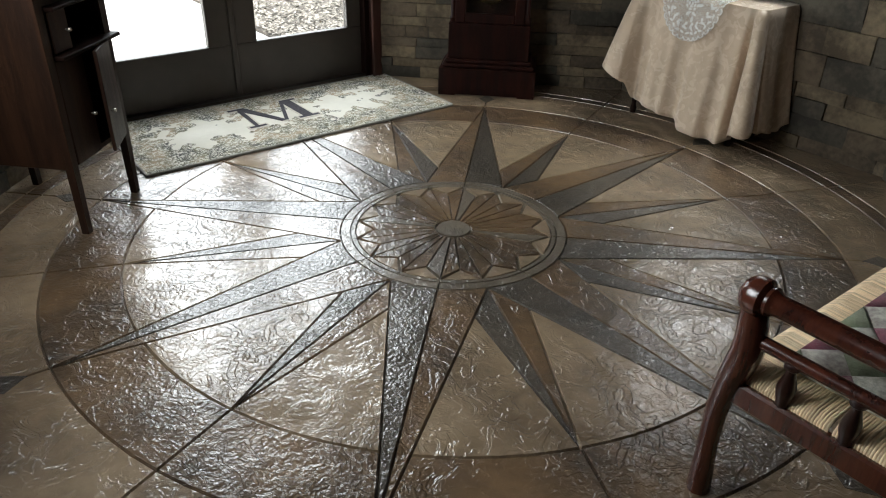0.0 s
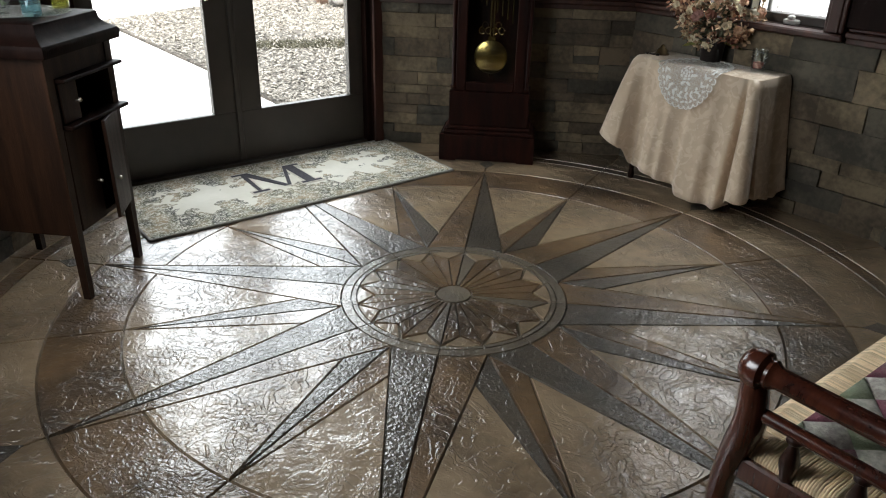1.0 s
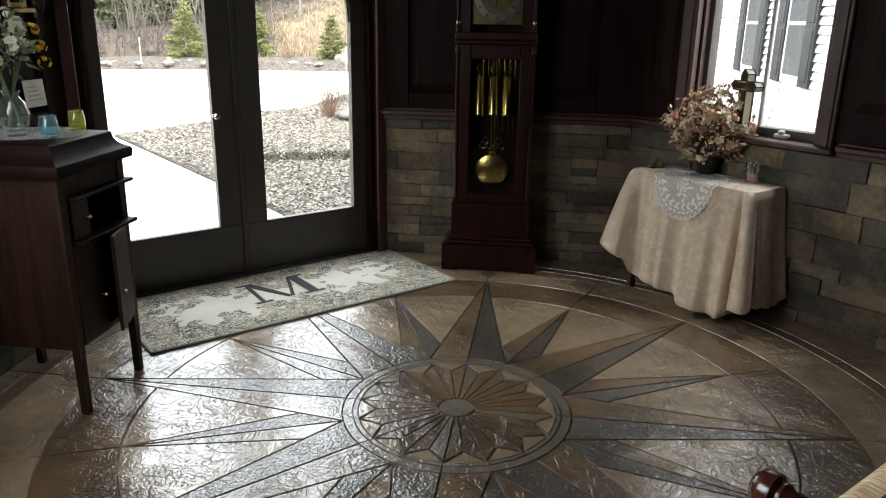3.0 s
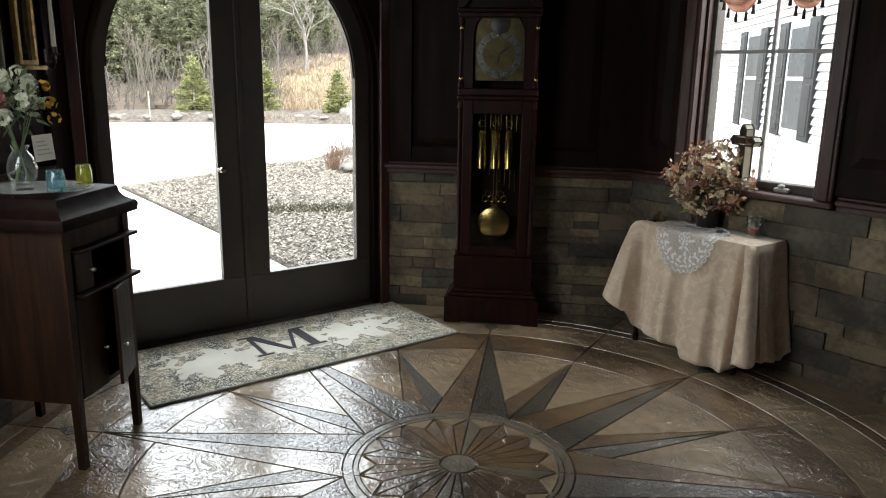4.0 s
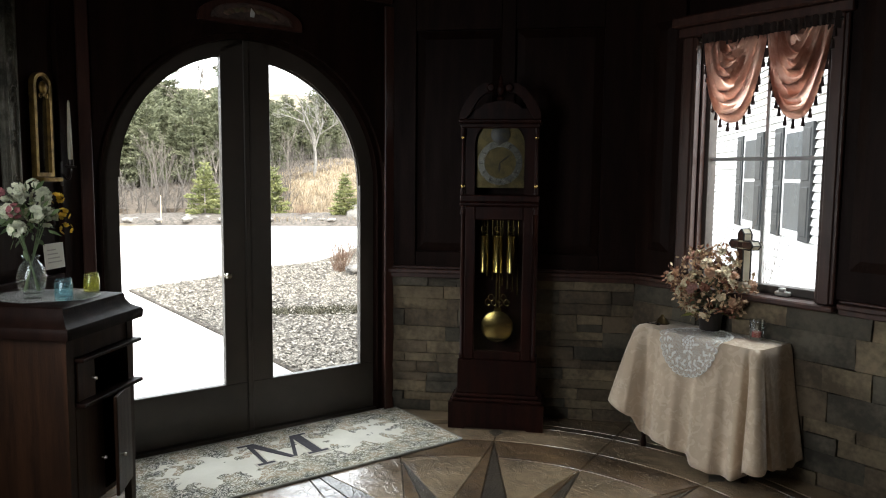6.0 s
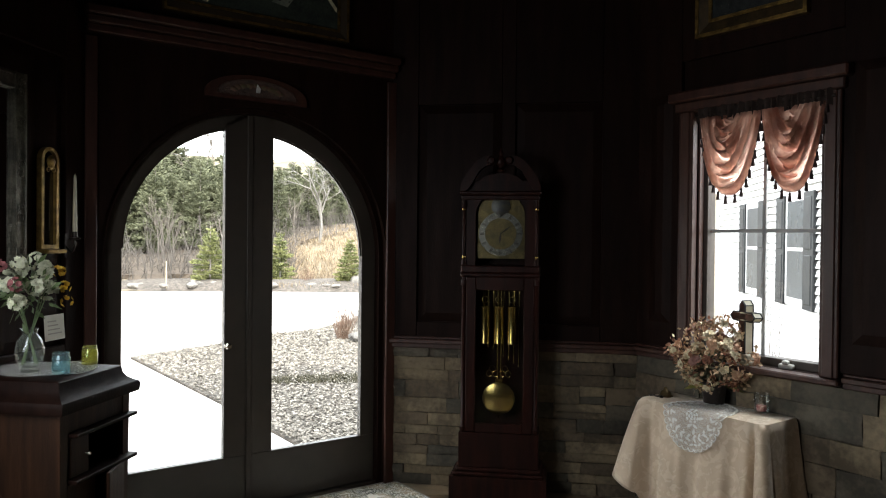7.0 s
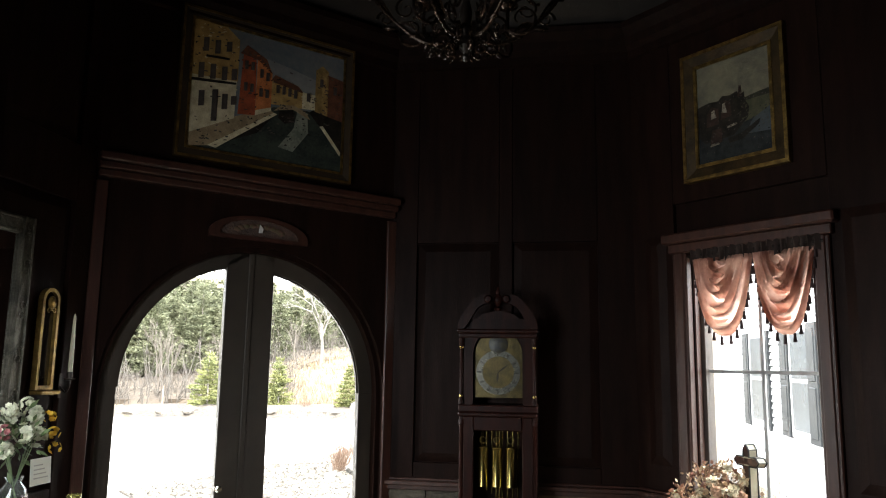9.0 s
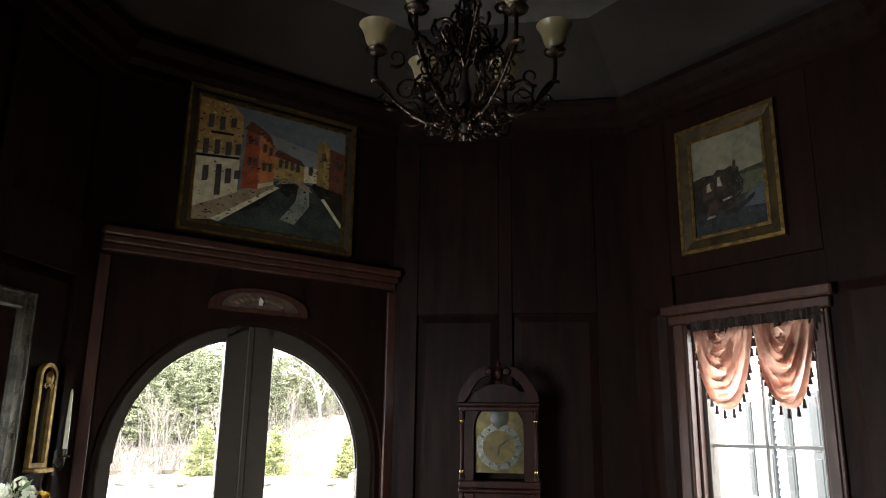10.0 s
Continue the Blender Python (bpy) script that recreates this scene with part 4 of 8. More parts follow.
for y0 in (7.29, 9.60):
    w = part("window", B(HX - 0.03, HX + 0.02, y0 + 0.405, y0 + 1.265, 0.80, 2.32, 0.004), TRIMW, wing)
    for z0, z1 in ((0.90, 1.55), (1.60, 2.24)):
        part("pane", B(HX - 0.036, HX - 0.02, y0 + 0.46, y0 + 1.17, z0, z1), DIM_GLASS, w)
    for s0 in (y0, y0 + 1.27):
        sh = part("shutter", B(HX - 0.055, HX - 0.015, s0, s0 + 0.40, 0.78, 2.34, 0.004), SHUT, wing)
        for z0, z1 in ((0.85, 1.50), (1.58, 2.27)):
            part("shutter_panel", B(HX - 0.064, HX - 0.05, s0 + 0.07, s0 + 0.33, z0, z1, 0.006), SHUT, sh)
# outer roof of the entrance tower
bm = bmesh.new()
rim = [bm.verts.new((c.x * 1.25, c.y * 1.25, 4.35)) for c in cs]
top = bm.verts.new((0, 0, 6.6))
for k in range(8):
    bm.faces.new((rim[k], rim[(k + 1) % 8], top))
bm.faces.new(rim)
tagged(new("roof", mesh_of(bm, "roof", mat("roof_shingle", (0.09, 0.085, 0.08), scale=3, rough=0.95))), "shingled roof of the entrance", "roof", kind="structure")
hr = new("roof_hall", mesh_of(B(-2.9, 2.9, -8.0, -2.2, 3.02, 3.3), "roof_hall", SIDING))
tagged(hr, "plain roof over the hall", "roof", kind="structure")
# ---- ledgestone wainscot ----


def stones(n, d, x0, x1, seed, courses=(0.075, 0.09, 0.115, 0.14, 0.16), longest=0.50, z1=0.925):
    g = random.Random(seed)
    w = walls[n]
    part("mortar_bed", B(x0, x1, d + 0.001, d + 0.021, 0, z1), MORTAR, w)
    z = 0.0
    while z < z1 - 0.02:
        h = g.choice(courses)
        if z1 - z - h < 0.05:
            h = z1 - z
        x = x0 - g.random() * 0.2
        while x < x1:
            l = g.uniform(0.15, longest)
            a, b = max(x, x0), min(x + l, x1)
            x += l
            if b - a < 0.03:
                continue
            if x1 - b < 0.05:
                b = x1
            split = h > 0.095 and l < 0.4 and g.random() < 0.3
            for s0, s1 in ((0, 0.45), (0.45, 1)) if split else ((0, 1),):
                p = g.uniform(0.008, 0.028)
                bm = bmesh.new()
                z0, z1_ = z + h * s0 + 0.0015, z + h * s1 - 0.0015
                box(bm, a + 0.0015, b - 0.0015, d - p, d + 0.015, z0, z1_)
                bmesh.ops.subdivide_edges(bm, edges=bm.edges[:], cuts=1, use_grid_fill=True)
                # the face is hewn: proud in the middle, broken back along its edges
                for v in bm.verts:
                    if v.co.y < d - p + 0.001:
                        rim = v.co.x < a + 0.003 or v.co.x > b - 0.003 or v.co.z < z0 + 0.002 or v.co.z > z1_ - 0.002
                        v.co += Vector((g.uniform(-1, 1) * 0.003, g.uniform(0.002, 0.010) if rim else -g.uniform(0.0, 0.007), g.uniform(-1, 1) * 0.003))
                part("stone", bm, g.choice(STONE), w, smooth=42)
        z += h


s0, s1 = SPAN["wall_north"]
stones("wall_north", DN, s0 + 0.002, s1 - 0.002, 1, (0.06, 0.075, 0.085, 0.10, 0.115), 0.46)
s0, s1 = SPAN["wall_northeast"]
stones("wall_northeast", DNE, s0 + 0.002, s1 - 0.002, 2)
s0, s1 = SPAN["wall_east"]
stones("wall_east", DEAST, s0 + 0.002, s1 - 0.002, 3)
s0, s1 = SPAN["wall_west"]
stones("wall_west", DWEST - 0.05, s0 + 0.024, s1 - 0.024, 4)

# ---- rug ----
rug = thing("rug", "cream woven rug with leafy border and dark letter M", "rug", wall_frame(135))
RM = mat("rug_weave", (0.77, 0.745, 0.655), (0.70, 0.675, 0.585), scale=5, rough=0.95, bump=0.5, bscale=260, spec=0.1)
t = RM.node_tree
N, L = t.nodes, t.links
tc = N.new("ShaderNodeTexCoord")
sep = N.new("ShaderNodeSeparateXYZ")
L.new(tc.outputs["Generated"], sep.inputs[0])
edge = []
for ax, size in ((0, 1.85), (1, 0.75)):
    pp = N.new("ShaderNodeMath")
    pp.operation = "PINGPONG"
    pp.inputs[1].default_value = 0.5
    L.new(sep.outputs[ax], pp.inputs[0])
    mm = N.new("ShaderNodeMath")
    mm.operation = "MULTIPLY"
    mm.inputs[1].default_value = size
    L.new(pp.outputs[0], mm.inputs[0])
    edge.append(mm)
mn = N.new("ShaderNodeMath")
mn.operation = "MINIMUM"
L.new(edge[0].outputs[0], mn.inputs[0])
L.new(edge[1].outputs[0], mn.inputs[1])
big_n = N.new("ShaderNodeTexNoise")
big_n.inputs["Scale"].default_value = 9
leaf_n = N.new("ShaderNodeTexNoise")
leaf_n.inputs["Scale"].default_value, leaf_n.inputs["Distortion"].default_value, leaf_n.inputs["Detail"].default_value = 62, 1.6, 2
hue_n = N.new("ShaderNodeTexNoise")
hue_n.inputs["Scale"].default_value = 7
for q in (big_n, leaf_n, hue_n):
    L.new(tc.outputs["Object"], q.inputs[0])
lim = N.new("ShaderNodeMath")
lim.operation = "MULTIPLY_ADD"
lim.inputs[1].default_value, lim.inputs[2].default_value = 0.66, -0.09
L.new(big_n.outputs[0], lim.inputs[0])
near = N.new("ShaderNodeMath")
near.operation = "LESS_THAN"
L.new(mn.outputs[0], near.inputs[0])
L.new(lim.outputs[0], near.inputs[1])
lv = N.new("ShaderNodeMapRange")
lv.inputs[1].default_value, lv.inputs[2].default_value = 0.45, 0.475
L.new(leaf_n.outputs[0], lv.inputs[0])
both = N.new("ShaderNodeMath")
both.operation = "MULTIPLY"
L.new(near.outputs[0], both.inputs[0])
L.new(lv.outputs[0], both.inputs[1])
ramp = N.new("ShaderNodeValToRGB")
ramp.color_ramp.elements[0].position, ramp.color_ramp.elements[0].color = 0.38, (0.12, 0.118, 0.105, 1)
ramp.color_ramp.elements[1].position, ramp.color_ramp.elements[1].color = 0.62, (0.40, 0.32, 0.22, 1)
e = ramp.color_ramp.elements.new(0.5)
e.color = (0.24, 0.225, 0.16, 1)
L.new(hue_n.outputs[0], ramp.inputs[0])
mx = N.new("ShaderNodeMix")
mx.data_type = "RGBA"
b = N["Principled BSDF"]
L.new(both.outputs[0], mx.inputs[0])
L.new(b.inputs["Base Color"].links[0].from_socket, mx.inputs[6])
L.new(ramp.outputs[0], mx.inputs[7])
L.new(mx.outputs[2], b.inputs["Base Color"])
U0, U1, V0, V1 = -0.88, 0.97, 1.25, 2.02
bm = bmesh.new()
nx, ny = 60, 24
gr = [[bm.verts.new((U0 + (U1 - U0) * i / nx, V0 + (V1 - V0) * j / ny, 0.0115 + 0.0012 * noise.noise((i * 0.35, j * 0.35, 2)))) for i in range(nx + 1)] for j in range(ny + 1)]
for j in range(ny):
    for i in range(nx):
        bm.faces.new((gr[j][i], gr[j][i + 1], gr[j + 1][i + 1], gr[j + 1][i]))
part("woven_top", bm, RM, rug, smooth=60)
bind = [(U0, V0, 0.007), (U1, V0, 0.007), (U1, V1, 0.007), (U0, V1, 0.007), (U0, V0, 0.007)]
bm = bmesh.new()
for p, q in zip(bind, bind[1:]):
    tube(bm, [p, q], 0.0075, 8)
part("bound_edge", bm, mat("rug_binding", (0.40, 0.385, 0.34), (0.31, 0.30, 0.26), scale=40, rough=0.95, bump=0.6, bscale=300), rug, "grey-taupe bound edge")


def letter_m(grow, z0, z1):
    """The strokes of a serif M, in units of its height, centred."""
    bm = bmesh.new()
    k = grow
    for q in ([(-0.80, 0), (-0.80 + 0.0, 0.0), (-0.72, 1), (-0.60, 1), (-0.70, 0)], [(-0.78, 1), (-0.50, 1), (0.06, 0.06), (-0.08, 0.06)], [(0.0, 0.06), (0.10, 0.06), (0.60, 1), (0.50, 1)], [(0.50, 1), (0.78, 1), (0.78, 0), (0.52, 0)],
              [(-0.95, 0), (-0.52, 0), (-0.52, 0.07), (-0.95, 0.07)], [(-0.95, 0.93), (-0.6, 0.93), (-0.6, 1), (-0.95, 1)], [(0.38, 0), (0.94, 0), (0.94, 0.07), (0.38, 0.07)], [(0.6, 0.93), (0.94, 0.93), (0.94, 1), (0.6, 1)]):
        cx, cy = sum(p[0] for p in q) / len(q), sum(p[1] for p in q) / len(q)
        pts = []
        for x, y in q:
            if not pts or (abs(x - pts[-1][0]) + abs(y - pts[-1][1])) > 1e-6:
                pts.append((x + math.copysign(k, x - cx), y + math.copysign(k, y - cy)))
        prism(bm, [(0.005 + 0.228 * x, 1.54 + 0.335 * y) for x, y in pts], flat, z0, z1)
        z0 += 0.0001
        z1 += 0.0001
    return bm


part("letter_outline", letter_m(0.05, 0.010, 0.0137), mat("cream_yarn", (0.66, 0.62, 0.52), scale=60, rough=0.95, bump=0.4, bscale=300), rug, "cream outline round the letter")
part("letter", letter_m(0.0, 0.012, 0.0150), mat("dark_yarn", (0.055, 0.05, 0.06), (0.04, 0.036, 0.044), scale=60, rough=0.95, bump=0.4, bscale=300), rug, "dark letter M")

# ---- longcase clock ----
CX, CF = -0.012, 1.79
clock = thing("grandfather_clock", "mahogany grandfather clock with brass pendulum and swan-neck top", "clock")


def cb_(x0, x1, y0, y1, z0, z1, bv=0.004):
    return B(CX + x0, CX + x1, CF + y0, CF + y1, z0, z1, bv)


bm = bmesh.new()
prism(bm, [(CX - 0.302, 0), (CX - 0.20, 0), (CX - 0.17, 0.03), (CX - 0.09, 0.028), (CX - 0.06, 0.045), (CX + 0.06, 0.045), (CX + 0.09, 0.028), (CX + 0.17, 0.03), (CX + 0.20, 0), (CX + 0.302, 0), (CX + 0.302, 0.17), (CX - 0.302, 0.17)], upright, CF - 0.012, CF + 0.01)
box(bm, CX - 0.300, CX + 0.300, CF + 0.0102, CF + 0.285, 0.0, 0.169)
part("plinth", bm, WOOD_RED, clock, "scalloped mahogany plinth")
bm = cb_(-0.285, 0.285, 0.004, 0.282, 0.171, 0.195, 0.008)
box(bm, CX - 0.268, CX + 0.268, CF + 0.016, CF + 0.28, 0.196, 0.222, 0.008)
part("base_moulding", bm, WOOD_RED, clock)
part("base_panel", cb_(-0.25, 0.25, 0.03, 0.275, 0.223, 0.44), WOOD_RED, clock)
bm = cb_(-0.24, -0.215, 0.045, 0.27, 0.442, 1.42)
box(bm, CX + 0.215, CX + 0.24, CF + 0.045, CF + 0.27, 0.442, 1.42, 0.003)
box(bm, CX - 0.24, CX + 0.24, CF + 0.25, CF + 0.275, 0.442, 1.42, 0.002)
part("trunk_case", bm, WOOD_RED, clock)
for s in (-1, 1):
    x0, x1 = sorted((s * 0.150, s * 0.213))
    part("door_stile", cb_(x0, x1, 0.035, 0.06, 0.442, 1.42, 0.006), WOOD_RED, clock)
    bm = lathe(bmesh.new(), [(0.018, 0.45), (0.022, 0.47), (0.014, 0.48), (0.014, 1.36), (0.022, 1.37), (0.018, 1.40)], 12, (CX + s * 0.226, CF + 0.052, 0))
    part("quarter_column", bm, WOOD_RED, clock, smooth=40)
part("door_rail", cb_(-0.149, 0.149, 0.035, 0.06, 0.442, 0.50, 0.005), WOOD_RED, clock)
part("door_rail", cb_(-0.149, 0.149, 0.035, 0.06, 1.335, 1.42, 0.005), WOOD_RED, clock)
part("door_glass", cb_(-0.149, 0.149, 0.048, 0.051, 0.501, 1.334, 0), GLASS, clock)
PY = CF + 0.13
bm = lathe(bmesh.new(), [(0.0, -0.012), (0.06, -0.011), (0.095, -0.005), (0.104, 0.0), (0.095, 0.005), (0, 0.008)], 36, (CX - 0.008, PY, 0.640), Matrix.Rotation(radians(90), 3, "X"))
part("pendulum_bob", bm, BRASS, clock, "polished brass pendulum disc", smooth=40)
bm = B(CX - 0.02, CX - 0.012, PY, PY + 0.006, 0.74, 1.38)
box(bm, CX + 0.0, CX + 0.008, PY, PY + 0.006, 0.74, 1.38)
box(bm, CX - 0.03, CX + 0.018, PY - 0.002, PY + 0.008, 0.74, 0.765, 0.003)
lathe(bm, [(0.0, 0.515), (0.004, 0.52), (0.006, 0.535)], 8, (CX - 0.008, PY, 0))
part("pendulum_rod", bm, BRASS, clock)
bm = bmesh.new()
for sx in (-1, 1):
    for k in range(3):
        c = Vector((CX - 0.008 + sx * (0.02 + 0.02 * k), PY - 0.004, 0.80 + 0.03 * (k % 2)))
        tube(bm, [c + Vector((0.018 * math.cos(a), 0, 0.022 * math.sin(a))) for a in [i * 0.7 for i in range(9)]], 0.0035, 5)
part("lyre_scrolls", bm, BRASS, clock, "brass scrollwork above the bob")
for x, r in ((-0.094, 0.033), (-0.008, 0.033), (0.078, 0.033)):
    bm = lathe(bmesh.new(), [(0.0, 0.985), (0.006, 0.99), (r + 0.002, 0.998), (r, 1.004), (r, 1.225), (r + 0.002, 1.232), (0.006, 1.24), (0.0, 1.25)], 16, (CX + x, PY - 0.045, 0))
    part("weight", bm, BRASS, clock, "brass cylinder weight", smooth=40)
    wh = bmesh.new()
    tube(wh, [(CX + x + 0.02 * math.cos(a), PY - 0.045, 1.275 + 0.02 * math.sin(a)) for a in [i * 0.5236 for i in range(13)]], 0.004, 6)
    tube(wh, [(CX + x, PY - 0.045, 1.255), (CX + x, PY - 0.045, 1.40)], 0.0022, 5)
    part("pulley", wh, BRASS, clock)
bm = bmesh.new()
for k in range(8):
    tube(bm, [(CX - 0.115 + 0.033 * k, PY + 0.06, 0.98 - 0.02 * k), (CX - 0.115 + 0.033 * k, PY + 0.06, 1.40)], 0.006, 8)
part("chime_rods", bm, BRASS, clock, "row of brass chime tubes", smooth=60)
bm = cb_(-0.247, 0.247, 0.015, 0.28, 1.421, 1.445, 0.007)
box(bm, CX - 0.245, CX + 0.245, CF + 0.025, CF + 0.28, 1.446, 1.49, 0.006)
part("hood_base", bm, WOOD_RED, clock)
bm = cb_(-0.235, -0.218, 0.03, 0.28, 1.491, 1.90)
box(bm, CX + 0.218, CX + 0.235, CF + 0.03, CF + 0.28, 1.491, 1.90, 0.002)
box(bm, CX - 0.235, CX + 0.235, CF + 0.262, CF + 0.28, 1.491, 2.04, 0.002)
part("hood_case", bm, WOOD_RED, clock)
bm = bmesh.new()
arch_plate(bm, CX - 0.216, CX + 0.216, 1.491, 2.02, CX, 0.155, 1.80, CF + 0.030, CF + 0.052)
part("hood_door", bm, WOOD_RED, clock)
part("hood_glass", prism(bmesh.new(), [(CX - 0.156, 1.492), (CX + 0.156, 1.492)] + arc(CX, 1.80, 0.156, 0, 180, 16), upright, CF + 0.040, CF + 0.043), GLASS, clock)
DIAL = mat("dial_plate", (0.16, 0.118, 0.045), (0.075, 0.055, 0.024), scale=14, rough=0.32, metal=0.6, bump=0.2, bscale=70)
dial = part("dial", prism(bmesh.new(), [(CX - 0.150, 1.535), (CX + 0.150, 1.535)] + arc(CX, 1.80, 0.150, 0, 180, 16), upright, CF + 0.066, CF + 0.07), DIAL, clock, "brass and silvered dial plate")
bm = strip(bmesh.new(), [p for p in arc(CX, 1.69, 0.098, 0, 360, 36)[:-1]], [p for p in arc(CX, 1.69, 0.138, 0, 360, 36)[:-1]], upright, CF + 0.061, CF + 0.0655, True)
SILVER = mat("silvered_ring", (0.34, 0.32, 0.28), (0.16, 0.15, 0.13), scale=20, rough=0.26, metal=0.95)
part("chapter_ring", bm, SILVER, dial, "silvered hour ring")
bm = bmesh.new()
for k in range(12):
    a = radians(30 * k)
    for w in (-0.004, 0.004):
        c = Vector((CX + 0.118 * math.sin(a) + w * math.cos(a), 0, 1.69 + 0.118 * math.cos(a) - w * math.sin(a)))
        d = Vector((math.sin(a), 0, math.cos(a))) * 0.014
        s = Vector((math.cos(a), 0, -math.sin(a))) * 0.0018
        v = [bm.verts.new((q.x, CF + 0.0602, q.z)) for q in (c - d - s, c - d + s, c + d + s, c + d - s)]
        bm.faces.new(v)
part("hour_marks", bm, IRON, dial)
bm = bmesh.new()
for ang, l, w in ((52, 0.085, 0.006), (186, 0.065, 0.008)):
    a = radians(ang)
    d, s = Vector((math.sin(a), 0, math.cos(a))), Vector((math.cos(a), 0, -math.sin(a)))
    c = Vector((CX, CF + 0.057, 1.69))
    v = [bm.verts.new(q) for q in (c - d * 0.015, c + d * l * 0.5 + s * w, c + d * l, c + d * l * 0.5 - s * w)]
    bm.faces.new(v)
part("clock_hands", bm, IRON, dial, "black clock hands")
bm = lathe(bmesh.new(), [(0.0, -0.006), (0.055, -0.004), (0.06, 0.0), (0.055, 0.002)], 24, (CX, CF + 0.062, 1.865), Matrix.Rotation(radians(90), 3, "X"))
part("moon_disc", bm, mat("moon_dial", (0.035, 0.036, 0.05), (0.09, 0.075, 0.045), scale=20, rough=0.4), dial, smooth=40)
for s in (-1, 1):
    for k in (0, 1):
        bm = lathe(bmesh.new(), [(0.016, 1.495), (0.016, 1.52), (0.010, 1.53), (0.010, 1.84), (0.016, 1.85), (0.016, 1.90)], 12, (CX + s * 0.226, CF + 0.02 + 0.0 * k, 0))
        if k == 0:
            part("hood_column", bm, WOOD_RED, clock, smooth=40)
        else:
            bm.free()
    for zz in (1.535, 1.835):
        bm = bmesh.new()
        lathe(bm, [(0.0115, zz), (0.0135, zz + 0.004), (0.0135, zz + 0.014), (0.0115, zz + 0.018)], 12, (CX + s * 0.226, CF + 0.02, 0))
        part("column_collar", bm, BRASS, clock, "brass column collar", smooth=40)
bm = cb_(-0.244, 0.244, 0.0, 0.285, 1.902, 1.93, 0.006)
box(bm, CX - 0.253, CX + 0.253, CF - 0.014, CF + 0.285, 1.931, 1.955, 0.008)
part("hood_cornice", bm, WOOD_RED, clock)
for s in (-1, 1):
    up = [(0.250, 1.957), (0.247, 1.99), (0.228, 2.035), (0.19, 2.09), (0.15, 2.14), (0.10, 2.17), (0.07, 2.17), (0.045, 2.14)]
    lo = [(0.214, 1.956), (0.202, 1.965), (0.178, 2.0), (0.152, 2.045), (0.125, 2.085), (0.09, 2.11), (0.065, 2.115), (0.05, 2.12)]
    m_ = lambda q: [(CX + s * x, z) for x, z in q]
    part("swan_neck", strip(bmesh.new(), m_(lo), m_(up), upright, CF - 0.012, CF + 0.04), WOOD_RED, clock, "carved swan-neck scroll")
    bm = lathe(bmesh.new(), [(0.0, -0.02), (0.018, -0.018), (0.026, -0.006), (0.026, 0.0)], 16, (CX + s * 0.056, CF - 0.012, 2.142), Matrix.Rotation(radians(90), 3, "X").inverted())
    part("rosette", bm, WOOD_RED, clock, smooth=40)
part("tympanum", prism(bmesh.new(), [(CX - 0.21, 1.956), (CX + 0.21, 1.956), (CX + 0.10, 2.05), (CX, 2.075), (CX - 0.10, 2.05)], upright, CF + 0.0405, CF + 0.06), WOOD_RED, clock)
bm = lathe(bmesh.new(), [(0.02, 2.07), (0.026, 2.085), (0.012, 2.10), (0.03, 2.13), (0.03, 2.15), (0.012, 2.175), (0.016, 2.19), (0.006, 2.215), (0, 2.232)], 16, (CX, CF + 0.03, 0))
part("finial", bm, WOOD_RED, clock, "turned urn finial", smooth=40)

# ---- console table with cloth ----
FE = wall_frame(45)
TV0, TV1, TD0, TD1, TZ = -0.60, 0.195, 1.755, 2.055, 0.730
table = thing("console_table", "narrow console table with dark turned legs under a cloth", "table", FE)
part("tabletop", B(TV0 + 0.01, TV1 - 0.01, TD0 + 0.01, TD1, TZ - 0.025, TZ - 0.003, 0.006), WOOD, table)
for x, y in ((-0.54, 1.80), (0.12, 1.80), (-0.54, 2.02), (0.12, 2.02)):
    bm = lathe(bmesh.new(), [(0.0, 0.0), (0.016, 0.004), (0.020, 0.03), (0.013, 0.06), (0.018, 0.12), (0.013, 0.16), (0.020, 0.30), (0.022, 0.50), (0.016, 0.56), (0.024, 0.60), (0.024, TZ - 0.026)], 12, (x, y, 0))
    part("leg", bm, WOOD, table, smooth=40)
DAMASK = mat("damask", (0.58, 0.445, 0.315), (0.50, 0.38, 0.265), scale=9, rough=0.62, bump=0.25, bscale=350, fine=0.1, sheen=0.3, rvar=0.18)
cloth = bmesh.new()
path = []
rc = 0.05


def cloth_path():
    pts = []
    n = 22
    for i in range(n):
        pts.append(((TV0, TD1 - (TD1 - TD0 - rc) * i / n), (-1, 0)))
    for i in range(22):
        a = radians(180 + 90 * i / 22)
        pts.append(((TV0 + rc + rc * math.cos(a), TD0 + rc + rc * math.sin(a)), (math.cos(a), math.sin(a))))
    n = 190
    for i in range(n):
        pts.append(((TV0 + rc + (TV1 - TV0 - 2 * rc) * i / n, TD0), (0, -1)))
    for i in range(22):
        a = radians(270 + 90 * i / 22)
        pts.append(((TV1 - rc + rc * math.cos(a), TD0 + rc + rc * math.sin(a)), (math.cos(a), math.sin(a))))
    n = 24
    for i in range(n + 1):
        pts.append(((TV1, TD0 + rc + (TD1 - TD0 - rc) * i / n), (1, 0)))
    return pts


cp = cloth_path()
acc, S_ = 0.0, []
for k, (p, nrm) in enumerate(cp):
    if k:
        acc += math.hypot(p[0] - cp[k - 1][0][0], p[1] - cp[k - 1][0][1])
    S_.append(acc)
LN = acc


